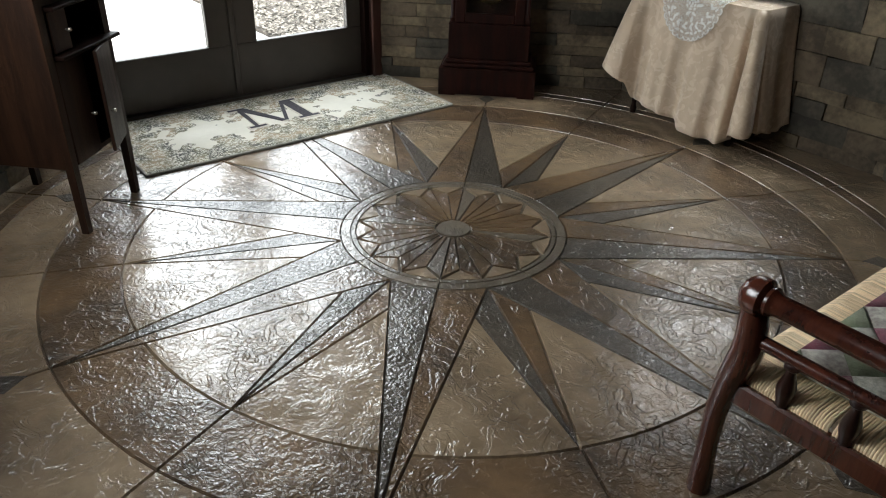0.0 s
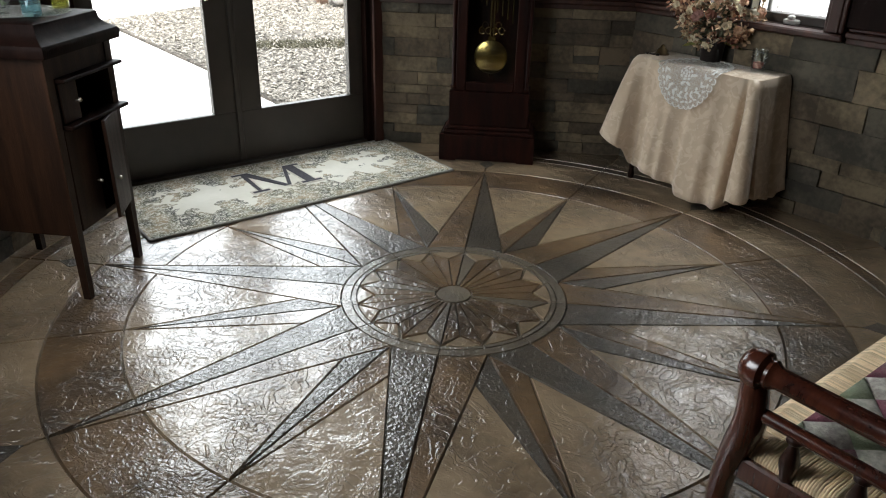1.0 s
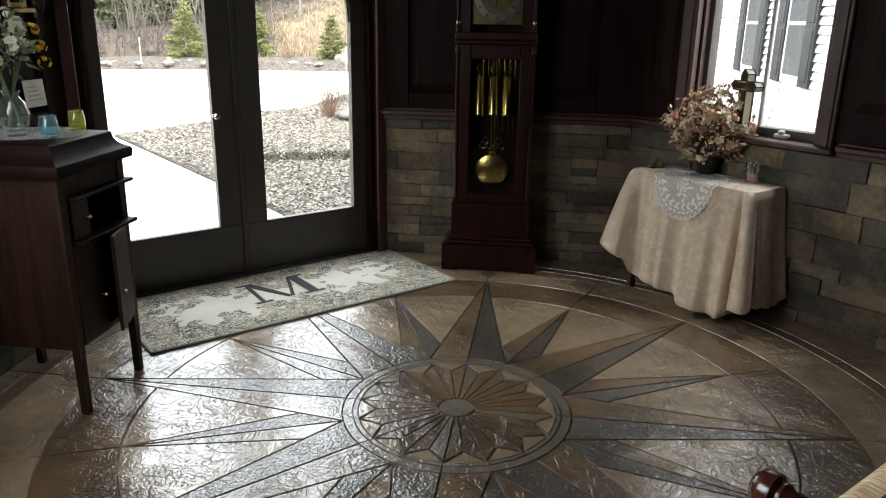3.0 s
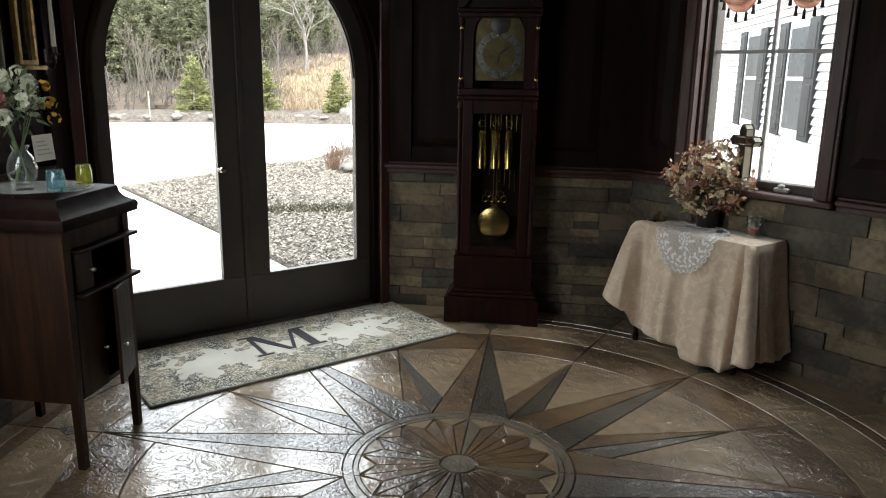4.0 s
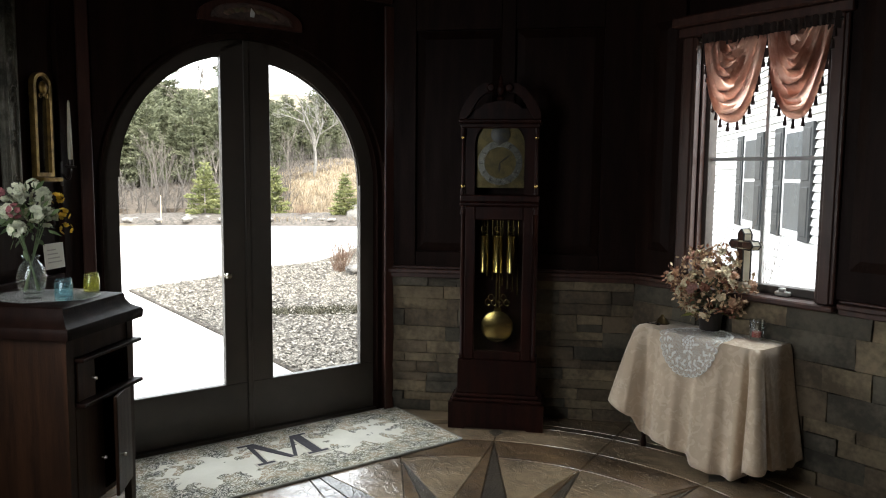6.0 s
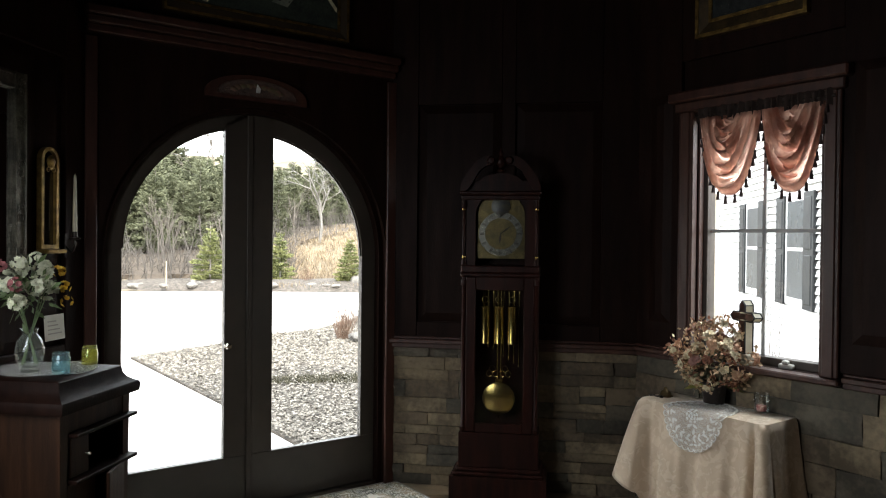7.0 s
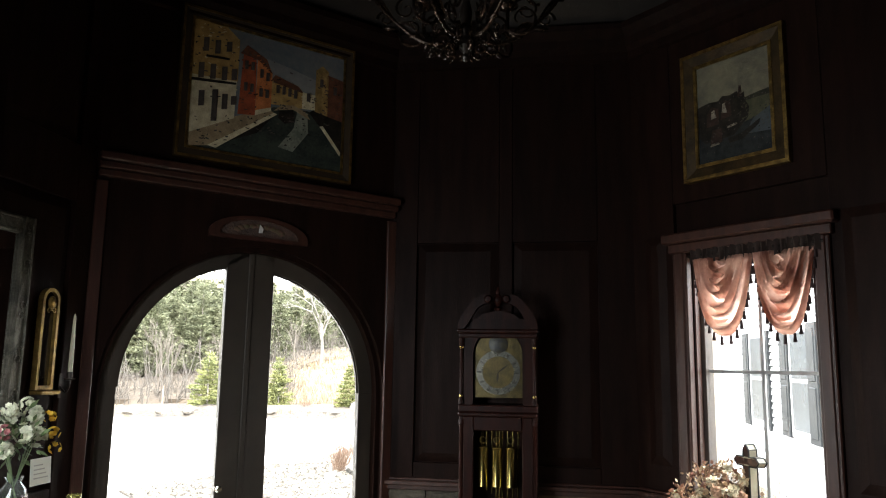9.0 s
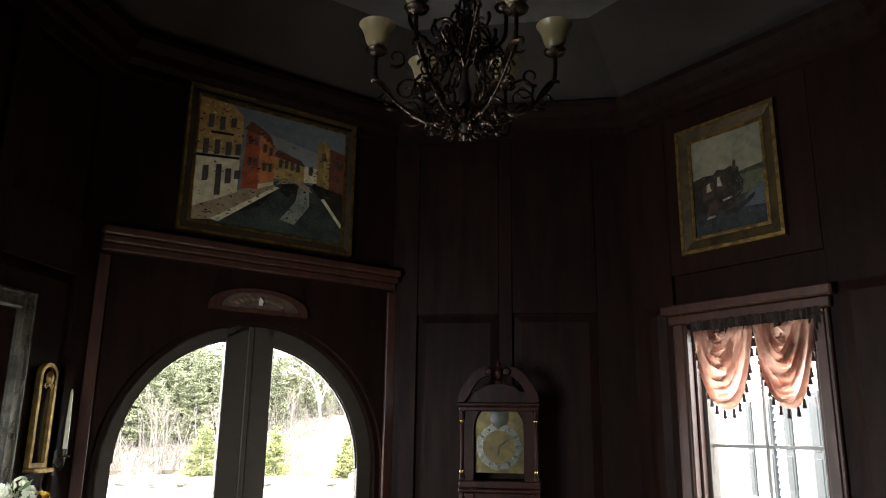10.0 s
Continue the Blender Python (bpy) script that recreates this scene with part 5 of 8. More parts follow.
def drop_len(s):
    """How far the cloth hangs, along its edge."""
    keys = [(0, 0.42), (0.22, 0.44), (0.29, 0.46), (0.345, 0.515), (0.38, 0.61), (0.50, 0.625), (0.68, 0.65), (0.76, 0.695), (0.98, 0.70), (1.02, 0.68), (1.046, 0.60), (1.10, 0.605), (1.20, 0.625), (1.27, 0.635), (1.30, 0.61), (LN, 0.60)]
    for (a, u), (b_, w) in zip(keys, keys[1:]):
        if s <= b_:
            t_ = (s - a) / (b_ - a)
            t_ = t_ * t_ * (3 - 2 * t_)
            return u + (w - u) * t_
    return 0.60


def front_fold(s, t_):
    """Soft waves along the front, a cone of cloth at each corner and a deep crease beside one of them."""
    env = 1 / (1 + math.exp(-(s - 0.42) / 0.03)) / (1 + math.exp((s - 0.97) / 0.02))
    wave = (0.021 * math.sin(s * 25 + 0.4) + 0.008 * math.sin(s * 52 + 1) + 0.002 * math.sin(s * 97)) * env
    if s > 1.12:
        wave += 0.010 * math.sin(s * 34) + 0.004 * math.sin(s * 80)
    cone = 0.115 * math.exp(-((s - 1.056) / 0.020) ** 2) - 0.10 * math.exp(-((s - 1.016) / 0.015) ** 2)
    cone += 0.10 * math.exp(-((s - 0.29) / 0.06) ** 2) - 0.03 * math.exp(-((s - 0.385) / 0.025) ** 2)
    if s > 1.09:
        cone += 0.03 * t_
    return wave * t_ ** 0.8 + cone * t_ ** 0.75


rows = []
NT = 26
for j in range(NT + 1):
    t_ = j / NT
    row = []
    for k, (p, nrm) in enumerate(cp):
        s = S_[k]
        L_ = drop_len(s)
        fold = front_fold(s, t_)
        out = 0.004 + 0.055 * t_ + fold
        drop = L_ * (t_ if j else 0)
        r_ = 0.012
        zz = TZ + 0.001 - drop
        if j == 0:
            out = -0.004
            zz = TZ + 0.003
        yy = min(p[1] + nrm[1] * out, 2.07)
        row.append(cloth.verts.new((p[0] + nrm[0] * out, yy, zz)))
    rows.append(row)
for j in range(NT):
    for k in range(len(cp) - 1):
        cloth.faces.new((rows[j][k], rows[j][k + 1], rows[j + 1][k + 1], rows[j + 1][k]))
cloth.faces.new(rows[0])
tc_ = part("tablecloth", cloth, DAMASK, None, smooth=55, m=FE)
tagged(tc_, "champagne damask tablecloth hanging in folds over the console table", "tablecloth")
md = tc_.modifiers.new("thickness", "SOLIDIFY")
md.thickness, md.offset = 0.0022, 1
# damask figure: glossier woven sprays
N, L = DAMASK.node_tree.nodes, DAMASK.node_tree.links
tcn, vor, mr, b = N.new("ShaderNodeTexCoord"), N.new("ShaderNodeTexNoise"), N.new("ShaderNodeMapRange"), N["Principled BSDF"]
vor.inputs["Scale"].default_value, vor.inputs["Distortion"].default_value, vor.inputs["Detail"].default_value = 15, 1.4, 2
mr.inputs[1].default_value, mr.inputs[2].default_value, mr.inputs[3].default_value, mr.inputs[4].default_value = 0.50, 0.56, 0.68, 0.36
L.new(tcn.outputs["Object"], vor.inputs[0])
L.new(vor.outputs[0], mr.inputs[0])
L.new(mr.outputs[0], b.inputs["Roughness"])
fig, tone = N.new("ShaderNodeMix"), N.new("ShaderNodeMapRange")
fig.data_type = "RGBA"
tone.inputs[1].default_value, tone.inputs[2].default_value, tone.inputs[4].default_value = 0.52, 0.57, 0.42
L.new(vor.outputs[0], tone.inputs[0])
L.new(tone.outputs[0], fig.inputs[0])
L.new(b.inputs["Base Color"].links[0].from_socket, fig.inputs[6])
fig.inputs[7].default_value = (0.70, 0.57, 0.42, 1)
L.new(fig.outputs[2], b.inputs["Base Color"])
# lace doily over the front edge
LACE = bpy.data.materials.new("lace")
LACE.use_nodes = True
N, L = LACE.node_tree.nodes, LACE.node_tree.links
b = N["Principled BSDF"]
b.inputs["Base Color"].default_value, b.inputs["Roughness"].default_value = (0.80, 0.79, 0.75, 1), 0.9
tcn, vor, noi, mr, mx2, ad = N.new("ShaderNodeTexCoord"), N.new("ShaderNodeTexVoronoi"), N.new("ShaderNodeTexNoise"), N.new("ShaderNodeMapRange"), N.new("ShaderNodeMapRange"), N.new("ShaderNodeMath")
vor.feature = "DISTANCE_TO_EDGE"
vor.inputs["Scale"].default_value = 150
noi.inputs["Scale"].default_value, noi.inputs["Distortion"].default_value = 24, 1.5
mr.inputs[1].default_value, mr.inputs[2].default_value, mr.inputs[3].default_value, mr.inputs[4].default_value = 0.03, 0.08, 1.0, 0.12
mx2.inputs[1].default_value, mx2.inputs[2].default_value = 0.68, 0.72
ad.operation = "MAXIMUM"
L.new(tcn.outputs["Object"], vor.inputs[0])
L.new(tcn.outputs["Object"], noi.inputs[0])
L.new(vor.outputs["Distance"], mr.inputs[0])
L.new(noi.outputs[0], mx2.inputs[0])
L.new(mr.outputs[0], ad.inputs[0])
L.new(mx2.outputs[0], ad.inputs[1])
L.new(ad.outputs[0], b.inputs["Alpha"])
doily = bmesh.new()
DC, DR = -0.208, 0.186
nA, nR = 64, 14
rings = []
for j in range(1, nR + 1):
    rr = DR * j / nR
    ring = []
    for k in range(nA):
        a = 2 * math.pi * k / nA
        q = rr * (1 + (0.035 * abs(math.sin(a * 16)) if j == nR else 0))
        u_, w_ = q * math.cos(a), q * math.sin(a) * 1.28
        sfront = DC + u_
        # cloth surface in front follows the fold a little proud of it
        if w_ >= -0.02:
            ring.append(doily.verts.new((sfront, TD0 + 0.004 + w_ + 0.02, TZ + 0.0075)))
        else:
            t_ = (-w_ - 0.02) / 0.63
            s = 0.305 + 0.022 + (sfront - TV0 - rc)
            fold = front_fold(s, max(t_, 0))
            ring.append(doily.verts.new((sfront, TD0 - (0.004 + 0.055 * t_ + fold) - 0.020, TZ + 0.004 + w_ + 0.02)))
    rings.append(ring)
c0 = doily.verts.new((DC, TD0 + 0.024, TZ + 0.0075))
for k in range(nA):
    doily.faces.new((c0, rings[0][k], rings[0][(k + 1) % nA]))
    for j in range(nR - 1):
        doily.faces.new((rings[j][k], rings[j][(k + 1) % nA], rings[j + 1][(k + 1) % nA], rings[j + 1][k]))
tagged(part("lace_doily", doily, LACE, None, smooth=80, m=FE), "round white lace doily hanging over the table's front edge", "doily")
doily_ob = bpy.data.objects["lace_doily"]
THREAD = mat("lace_thread", (0.84, 0.83, 0.79), (0.76, 0.75, 0.71), scale=60, rough=0.9, bump=0.4, bscale=400)


def on_doily(u_, w_, lift=0.002):
    """A place on the doily: flat on the table, then down over the front."""
    if w_ >= -0.02:
        return Vector((DC + u_, TD0 + 0.024 + w_, TZ + 0.0075 + lift))
    t_ = (-w_ - 0.02) / 0.63
    s = 0.305 + 0.022 + (DC + u_ - TV0 - rc)
    return Vector((DC + u_, TD0 - (0.004 + 0.055 * t_ + front_fold(s, t_)) - 0.020 - lift, TZ + 0.004 + w_ + 0.02))


def lace_leaf(bm, u_, w_, ang, l, wd):
    """A solid woven leaf lying on the net."""
    c, s_ = math.cos(ang), math.sin(ang)
    pts = []
    for k in range(10):
        a = 2 * math.pi * k / 10
        p, q = l * 0.5 * math.cos(a), wd * 0.5 * math.sin(a) * (1 - 0.45 * math.cos(a))
        pts.append(bm.verts.new(on_doily(u_ + p * c - q * s_, w_ + p * s_ + q * c)))
    bm.faces.new(pts)


g = random.Random(33)
bm = bmesh.new()
for k in range(34):
    a = 2 * math.pi * (k + 0.5) / 34
    u_, w_ = DR * 0.94 * math.cos(a), DR * 1.28 * 0.94 * math.sin(a)
    tube(bm, [on_doily(u_ + 0.015 * math.cos(a + b_), w_ + 0.015 * math.sin(a + b_)) for b_ in (-1.7, -1.1, -0.5, 0, 0.5, 1.1, 1.7)], 0.003, 4)
    lace_leaf(bm, u_ * 0.90, w_ * 0.90, a + 1.2 * (-1) ** k, 0.026, 0.012)
part("scalloped_rim", bm, THREAD, doily_ob, "scalloped lace rim")
bm = bmesh.new()
for k in range(22):
    a = 2 * math.pi * k / 22
    for r_, da, l in ((0.74, 0.9, 0.036), (0.66, -0.7, 0.028)):
        lace_leaf(bm, DR * r_ * math.cos(a), DR * 1.28 * r_ * math.sin(a), a + da + g.uniform(-0.4, 0.4), l, 0.014)
part("leaf_sprays", bm, THREAD, doily_ob, "woven lace leaves")
bm = bmesh.new()
for n_, r_, l in ((1, 0.0, 0.022), (5, 0.018, 0.020), (8, 0.034, 0.021)):
    for k in range(n_):
        a = 2 * math.pi * k / n_ + r_ * 40
        lace_leaf(bm, r_ * math.cos(a), -0.048 + r_ * math.sin(a) * 0.9, a + 1.57, l, 0.013)
for x, y, a in ((-0.012, -0.098, 0.6), (0.020, -0.10, -0.5), (0.012, -0.128, 1.4), (0.055, -0.05, 0.2)):
    lace_leaf(bm, x, y, a, 0.036, 0.016)
part("rose_motif", bm, THREAD, doily_ob, "woven lace rose")
rn = bmesh.new()
v = [rn.verts.new(p) for p in ((-0.33, 1.81, TZ + 0.009), (-0.10, 1.80, TZ + 0.009), (0.02, 2.03, TZ + 0.009), (-0.30, 2.045, TZ + 0.009))]
rn.faces.new(v)
tagged(part("lace_runner", rn, LACE, None, m=FE), "white lace runner lying on the tablecloth", "table runner")


def petals(bm, c, nrm, r, n, cup, g, layers=2):
    """A blossom: layers of cupped petals round a centre."""
    nrm = nrm.normalized()
    a0 = nrm.orthogonal().normalized()
    a1 = nrm.cross(a0)
    for l in range(layers):
        q = r * (1 - 0.35 * l)
        for k in range(n):
            a = 2 * math.pi * (k + 0.5 * l) / n + g.uniform(-0.15, 0.15)
            d = a0 * math.cos(a) + a1 * math.sin(a)
            s = nrm.cross(d)
            up = cup + 0.35 * l
            w = q * 0.55
            p0 = c
            p1 = c + d * q * 0.55 + nrm * q * 0.25 * up + s * w
            p2 = c + d * q + nrm * q * 0.7 * up
            p3 = c + d * q * 0.55 + nrm * q * 0.25 * up - s * w
            bm.faces.new([bm.verts.new(p) for p in (p0, p1, p2, p3)])


def blossom_mesh(r, n, cup, seed, layers, m, name="blossom"):
    bm = bmesh.new()
    petals(bm, Vector((0, 0, 0)), Vector((0, 0, 1)), r, n, cup, random.Random(seed), layers)
    me = bpy.data.meshes.new(name)
    bm.to_mesh(me)
    bm.free()
    me.materials.append(m)
    return me


def leafage(m, n, cx, cz, rx, rz, l, w, seed, parent, name="foliage"):
    vs, fs = [], []
    g = random.Random(seed)
    for k in range(n):
        d = Vector((g.gauss(0, 1), g.gauss(0, 1), g.gauss(0.2, 0.9))).normalized()
        c = Vector((cx + d.x * rx * g.random(), d.y * rx * g.random(), cz + d.z * rz * g.random()))
        spray(vs, fs, c, d + Vector((g.uniform(-0.5, 0.5), g.uniform(-0.5, 0.5), 0)), l * g.uniform(0.6, 1.2), w * g.uniform(0.6, 1.2), g)
    me = bpy.data.meshes.new(name)
    me.from_pydata(vs, [], fs)
    me.materials.append(m)
    o = new(name, me)
    o.parent = parent
    return o


bq = thing("flower_arrangement", "dried-look silk hydrangeas in cream, peach and rust in a dark pot", "flowers", pose(1.232, 1.598, TZ + 0.004))
bm = lathe(bmesh.new(), [(0.0, 0.0), (0.052, 0.0), (0.058, 0.01), (0.068, 0.110), (0.074, 0.116), (0.074, 0.130), (0.066, 0.130), (0.06, 0.105), (0, 0.105)], 24)
part("pot", bm, mat("dark_glazed_pot", (0.03, 0.022, 0.02), (0.02, 0.015, 0.013), rough=0.3), bq, "dark glazed pot", smooth=40)
PETAL = [mat("petal_" + n, a, b_, scale=30, rough=0.85, vary=0.2) for n, a, b_ in (("cream", (0.74, 0.66, 0.48), (0.62, 0.52, 0.36)), ("peach", (0.62, 0.40, 0.27), (0.48, 0.28, 0.18)), ("rust", (0.26, 0.11, 0.07), (0.16, 0.07, 0.05)), ("rose", (0.40, 0.22, 0.19), (0.30, 0.15, 0.13)))]
bl = [[blossom_mesh(0.027, 5, 0.5, 7 * k + j, 3, PETAL[k]) for j in range(3)] for k in range(4)]
g = random.Random(21)
LEAF = mat("dull_leaf", (0.10, 0.10, 0.05), (0.065, 0.06, 0.03), scale=20, rough=0.7, vary=0.3, island=True)
leafage(LEAF, 190, 0, 0.21, 0.17, 0.13, 0.05, 0.011, 5, bq)
FLORET = [mat("dried_floret_" + n, a, b_, scale=14, rough=0.9, vary=0.3, island=True) for n, a, b_ in (("tan", (0.60, 0.44, 0.28), (0.40, 0.25, 0.15)), ("rust", (0.36, 0.17, 0.10), (0.20, 0.09, 0.06)))]
vs, fs = [[], []], [[], []]
for q in range(72):
    d = Vector((g.gauss(0, 1), g.gauss(0, 1), g.gauss(0.3, 0.75))).normalized()
    hc_ = Vector((d.x * 0.225, d.y * 0.18, 0.255 + d.z * (0.20 if d.z > 0 else 0.12))) * g.uniform(0.70, 1.04)
    kind = g.choices((0, 1, 2, 3), (0.52, 0.30, 0.08, 0.10))[0]
    for i in range(5):
        e = (d + Vector((g.uniform(-0.8, 0.8), g.uniform(-0.8, 0.8), g.uniform(-0.8, 0.8)))).normalized()
        o = new("blossom", bl[kind][i % 3])
        o.parent = bq
        s = g.uniform(0.6, 1.1)
        o.matrix_basis = Matrix.Translation(hc_ + e * 0.022) @ e.to_track_quat("Z", "Y").to_matrix().to_4x4() @ Matrix.Diagonal((s, s, s, 1))
    # loose dried florets stand out round each head
    which = 0 if g.random() < 0.72 else 1
    for i in range(16):
        e = (d * 0.6 + Vector((g.gauss(0, 1), g.gauss(0, 1), g.gauss(0.2, 1)))).normalized()
        c = hc_ * g.uniform(0.80, 1.08) + e * g.uniform(0.0, 0.055)
        spray(vs[which], fs[which], c, e, g.uniform(0.020, 0.036), g.uniform(0.008, 0.013), g)
for q in range(26):
    a = g.random() * 6.283
    c = Vector((0.17 * math.cos(a) * g.random(), 0.12 * math.sin(a) * g.random(), g.uniform(0.40, 0.50)))
    for i in range(9):
        spray(vs[q % 4 == 0], fs[q % 4 == 0], c + Vector((0, 0, -0.008 * i)), Vector((g.uniform(-1, 1), g.uniform(-1, 1), 0.9)), 0.024, 0.006, g)
for k in (0, 1):
    me = bpy.data.meshes.new("dried_foliage")
    me.from_pydata(vs[k], [], fs[k])
    me.materials.append(FLORET[k])
    o = new("dried_foliage", me)
    o.parent = bq
    tagged(o, kind="stuff")
big_leaf = mat("yellow_green_leaf", (0.30, 0.29, 0.06), (0.20, 0.20, 0.04), scale=20, rough=0.6)
for x, y, rz in ((0.10, -0.06, -30), (-0.14, -0.02, 200), (0.12, 0.0, 10)):
    bm = bmesh.new()
    prof = [(0, 0.0), (0.02, 0.025), (0.06, 0.035), (0.10, 0.02), (0.125, 0.0)]
    up_ = [bm.verts.new((p, q, -0.25 * p)) for p, q in prof]
    dn = [bm.verts.new((p, -q, -0.25 * p)) for p, q in prof]
    for i in range(4):
        md_ = [v for v in (up_[i], up_[i + 1], dn[i + 1], dn[i])]
        bm.faces.new(md_)
    part("broad_leaf", bm, big_leaf, bq, "broad yellow-green leaf", m=pose(x * 0.4, y * 0.4, 0.115, 0, 0, rz))

# small things on the table
cup = thing("votive_glass", "clear glass votive with a red candle inside", "candle holder", pose(1.435, 1.385, TZ + 0.004) @ Matrix.Diagonal((1.1, 1.1, 1.3, 1)))
CLEAR = glass_mat("clear_glass", (0.93, 0.95, 0.95), 0.05, 4.5)
bm = lathe(bmesh.new(), [(0.0, 0.0), (0.028, 0.0), (0.032, 0.006), (0.034, 0.05), (0.038, 0.085), (0.035, 0.085), (0.030, 0.05), (0.028, 0.012), (0.0, 0.01)], 20)
part("glass", bm, CLEAR, cup, smooth=40)
part("candle", lathe(bmesh.new(), [(0, 0.013), (0.022, 0.013), (0.024, 0.034), (0.005, 0.036), (0, 0.038)], 16), mat("red_wax", (0.45, 0.03, 0.025), rough=0.5), cup, "red candle", smooth=40)
bm = bmesh.new()
for k in range(7):
    a = k * 0.9
    c = Vector((0.035 * math.cos(a), 0.035 * math.sin(a), 0.055 + 0.012 * (k % 3)))
    bmesh.ops.create_icosphere(bm, subdivisions=1, radius=0.003, matrix=Matrix.Translation(c) @ Matrix.Diagonal((1, 1, 0.7, 1)))
part("frosted_dots", bm, mat("frost", (0.7, 0.7, 0.68), rough=0.7), cup)
dish = thing("brass_bell", "low bronze bell dish standing on the tablecloth", "bell", FE @ pose(-0.535, 1.93, TZ + 0.004) @ Matrix.Diagonal((1.2, 1.2, 0.45, 1)))
bm = lathe(bmesh.new(), [(0.0, 0.0), (0.036, 0.0), (0.036, 0.012), (0.028, 0.03), (0.024, 0.07), (0.012, 0.09), (0.006, 0.13), (0, 0.13)], 18)
part("body", bm, mat("old_bronze", (0.16, 0.11, 0.05), (0.10, 0.07, 0.035), rough=0.35, metal=0.8), dish, smooth=40)
keys_ = thing("key_ring", "dark keys on a ring lying on the tablecloth", "keys", FE @ pose(-0.585, 1.87, TZ + 0.006))
bm = bmesh.new()
tube(bm, [(0.018 * math.cos(a), 0.018 * math.sin(a), 0.003) for a in [i * 0.5236 for i in range(13)]], 0.002, 5)
part("ring", bm, IRON, keys_)
for rz in (0, 35):
    bm = B(0.018, 0.06, -0.003, 0.003, 0.0, 0.004)
    lathe(bm, [(0.0, 0.0), (0.011, 0.0), (0.011, 0.01), (0, 0.014)], 10, (0.066, 0, 0))
    part("key", bm, IRON, keys_, m=pose(0, 0, 0, 0, 0, rz))

# ---- leaded cross on the window sill ----
cr_ = thing("stained_glass_cross", "leaded stained-glass cross lantern on the window sill", "cross", FE @ pose(-0.135, 2.115, 0.968, 0, 0, -22) @ Matrix.Diagonal((1.08, 1.08, 1.08, 1)))
LEAD = mat("lead_came", (0.025, 0.024, 0.024), (0.015, 0.015, 0.015), rough=0.45, metal=0.5)
PALE = cloth_mat("opal_glass", (0.66, 0.62, 0.50), (0.52, 0.48, 0.36), 12, 0.45, 0.2, 0.0)
bm = B(-0.062, 0.062, -0.045, 0.045, 0.0, 0.02, 0.004)
box(bm, -0.05, 0.05, -0.036, 0.036, 0.0202, 0.055, 0.008)
part("base", bm, PALE, cr_, "opal glass base")
cross_pts = [(-0.022, 0.055), (0.022, 0.055), (0.022, 0.225), (0.075, 0.225), (0.098, 0.247), (0.075, 0.269), (0.022, 0.269), (0.022, 0.305), (0.0, 0.33), (-0.022, 0.305), (-0.022, 0.269), (-0.075, 0.269), (-0.098, 0.247), (-0.075, 0.225), (-0.022, 0.225)]
part("side_glass", prism(bmesh.new(), cross_pts, upright, -0.022, 0.022), PALE, cr_, "cream opal glass sides")
bm = bmesh.new()
loop3 = [Vector((x, -0.024, z)) for x, z in cross_pts]
for y in (-0.024, 0.024):
    lp = [Vector((p.x, y, p.z)) for p in loop3]
    for p, q in zip(lp, lp[1:] + lp[:1]):
        tube(bm, [p, q], 0.0045, 5)
for p in loop3:
    tube(bm, [p, Vector((p.x, 0.024, p.z))], 0.003, 5)
part("lead_came", bm, LEAD, cr_, "dark lead cames")
# coloured panes kept dark and wide: the front's backlit shade is in their colour
DARKG = mat("backlit_dark_glass", (0.05, 0.035, 0.03), (0.10, 0.05, 0.04), scale=30, rough=0.15)
for q in ([(-0.018, 0.06), (0.018, 0.06), (0.018, 0.135), (0, 0.152), (-0.018, 0.135)], [(-0.018, 0.145), (0.0, 0.158), (0.018, 0.145), (0.018, 0.226), (-0.018, 0.226)], [(-0.093, 0.247), (-0.074, 0.229), (-0.022, 0.231), (-0.022, 0.263), (-0.074, 0.265)], [(0.093, 0.247), (0.074, 0.229), (0.022, 0.231), (0.022, 0.263), (0.074, 0.265)], [(-0.018, 0.232), (0.018, 0.232), (0.018, 0.262), (-0.018, 0.262)], [(-0.018, 0.27), (0.018, 0.27), (0.018, 0.303), (0.0, 0.324), (-0.018, 0.303)]):
    part("coloured_pane", prism(bmesh.new(), q, upright, -0.0265, -0.0225), DARKG, cr_, "coloured glass facet, darkened for the backlit front")

# ---- window valance ----
val = thing("swag_valance", "sheer dusty-pink swag valance with dark tassel fringe over the window", "curtain", FE)
SHEER = cloth_mat("dusty_pink_sheer", (0.78, 0.58, 0.49), (0.42, 0.22, 0.165), 6, 0.66, 0.6, 0.2)
bm = bmesh.new()
cols = 70
for lo_, hi_, amp in ((2.345, 2.43, 0.012),):
    rws = []
    for z in (lo_, lo_ + 0.02, (lo_ + hi_) / 2, hi_ - 0.02, hi_):
        rws.append([bm.verts.new((-0.425 + 0.79 * i / cols, 2.035 + amp * math.sin(i * 1.9 + z * 3), z + 0.006 * math.sin(i * 1.3))) for i in range(cols + 1)])
    for p, q in zip(rws, rws[1:]):
        for i in range(cols):
            bm.faces.new((p[i], p[i + 1], q[i + 1], q[i]))
part("gathered_header", bm, mat("brown_header", (0.035, 0.019, 0.014), (0.02, 0.011, 0.008), scale=20, rough=0.8), val, "gathered brown header", smooth=60)
part("curtain_rod", tube(bmesh.new(), [(-0.44, 2.05, 2.395), (0.375, 2.05, 2.395)], 0.011, 10), IRON, val, smooth=60)
TASSEL = mat("dark_tassel", (0.05, 0.025, 0.022), (0.03, 0.016, 0.015), rough=0.85)
tm = lathe(bmesh.new(), [(0.0, 0.012), (0.0022, 0.010), (0.0022, -0.006), (0.007, -0.012), (0.006, -0.020), (0.010, -0.044), (0.0, -0.046)], 7)
tme = mesh_of(tm, "tassel", TASSEL)
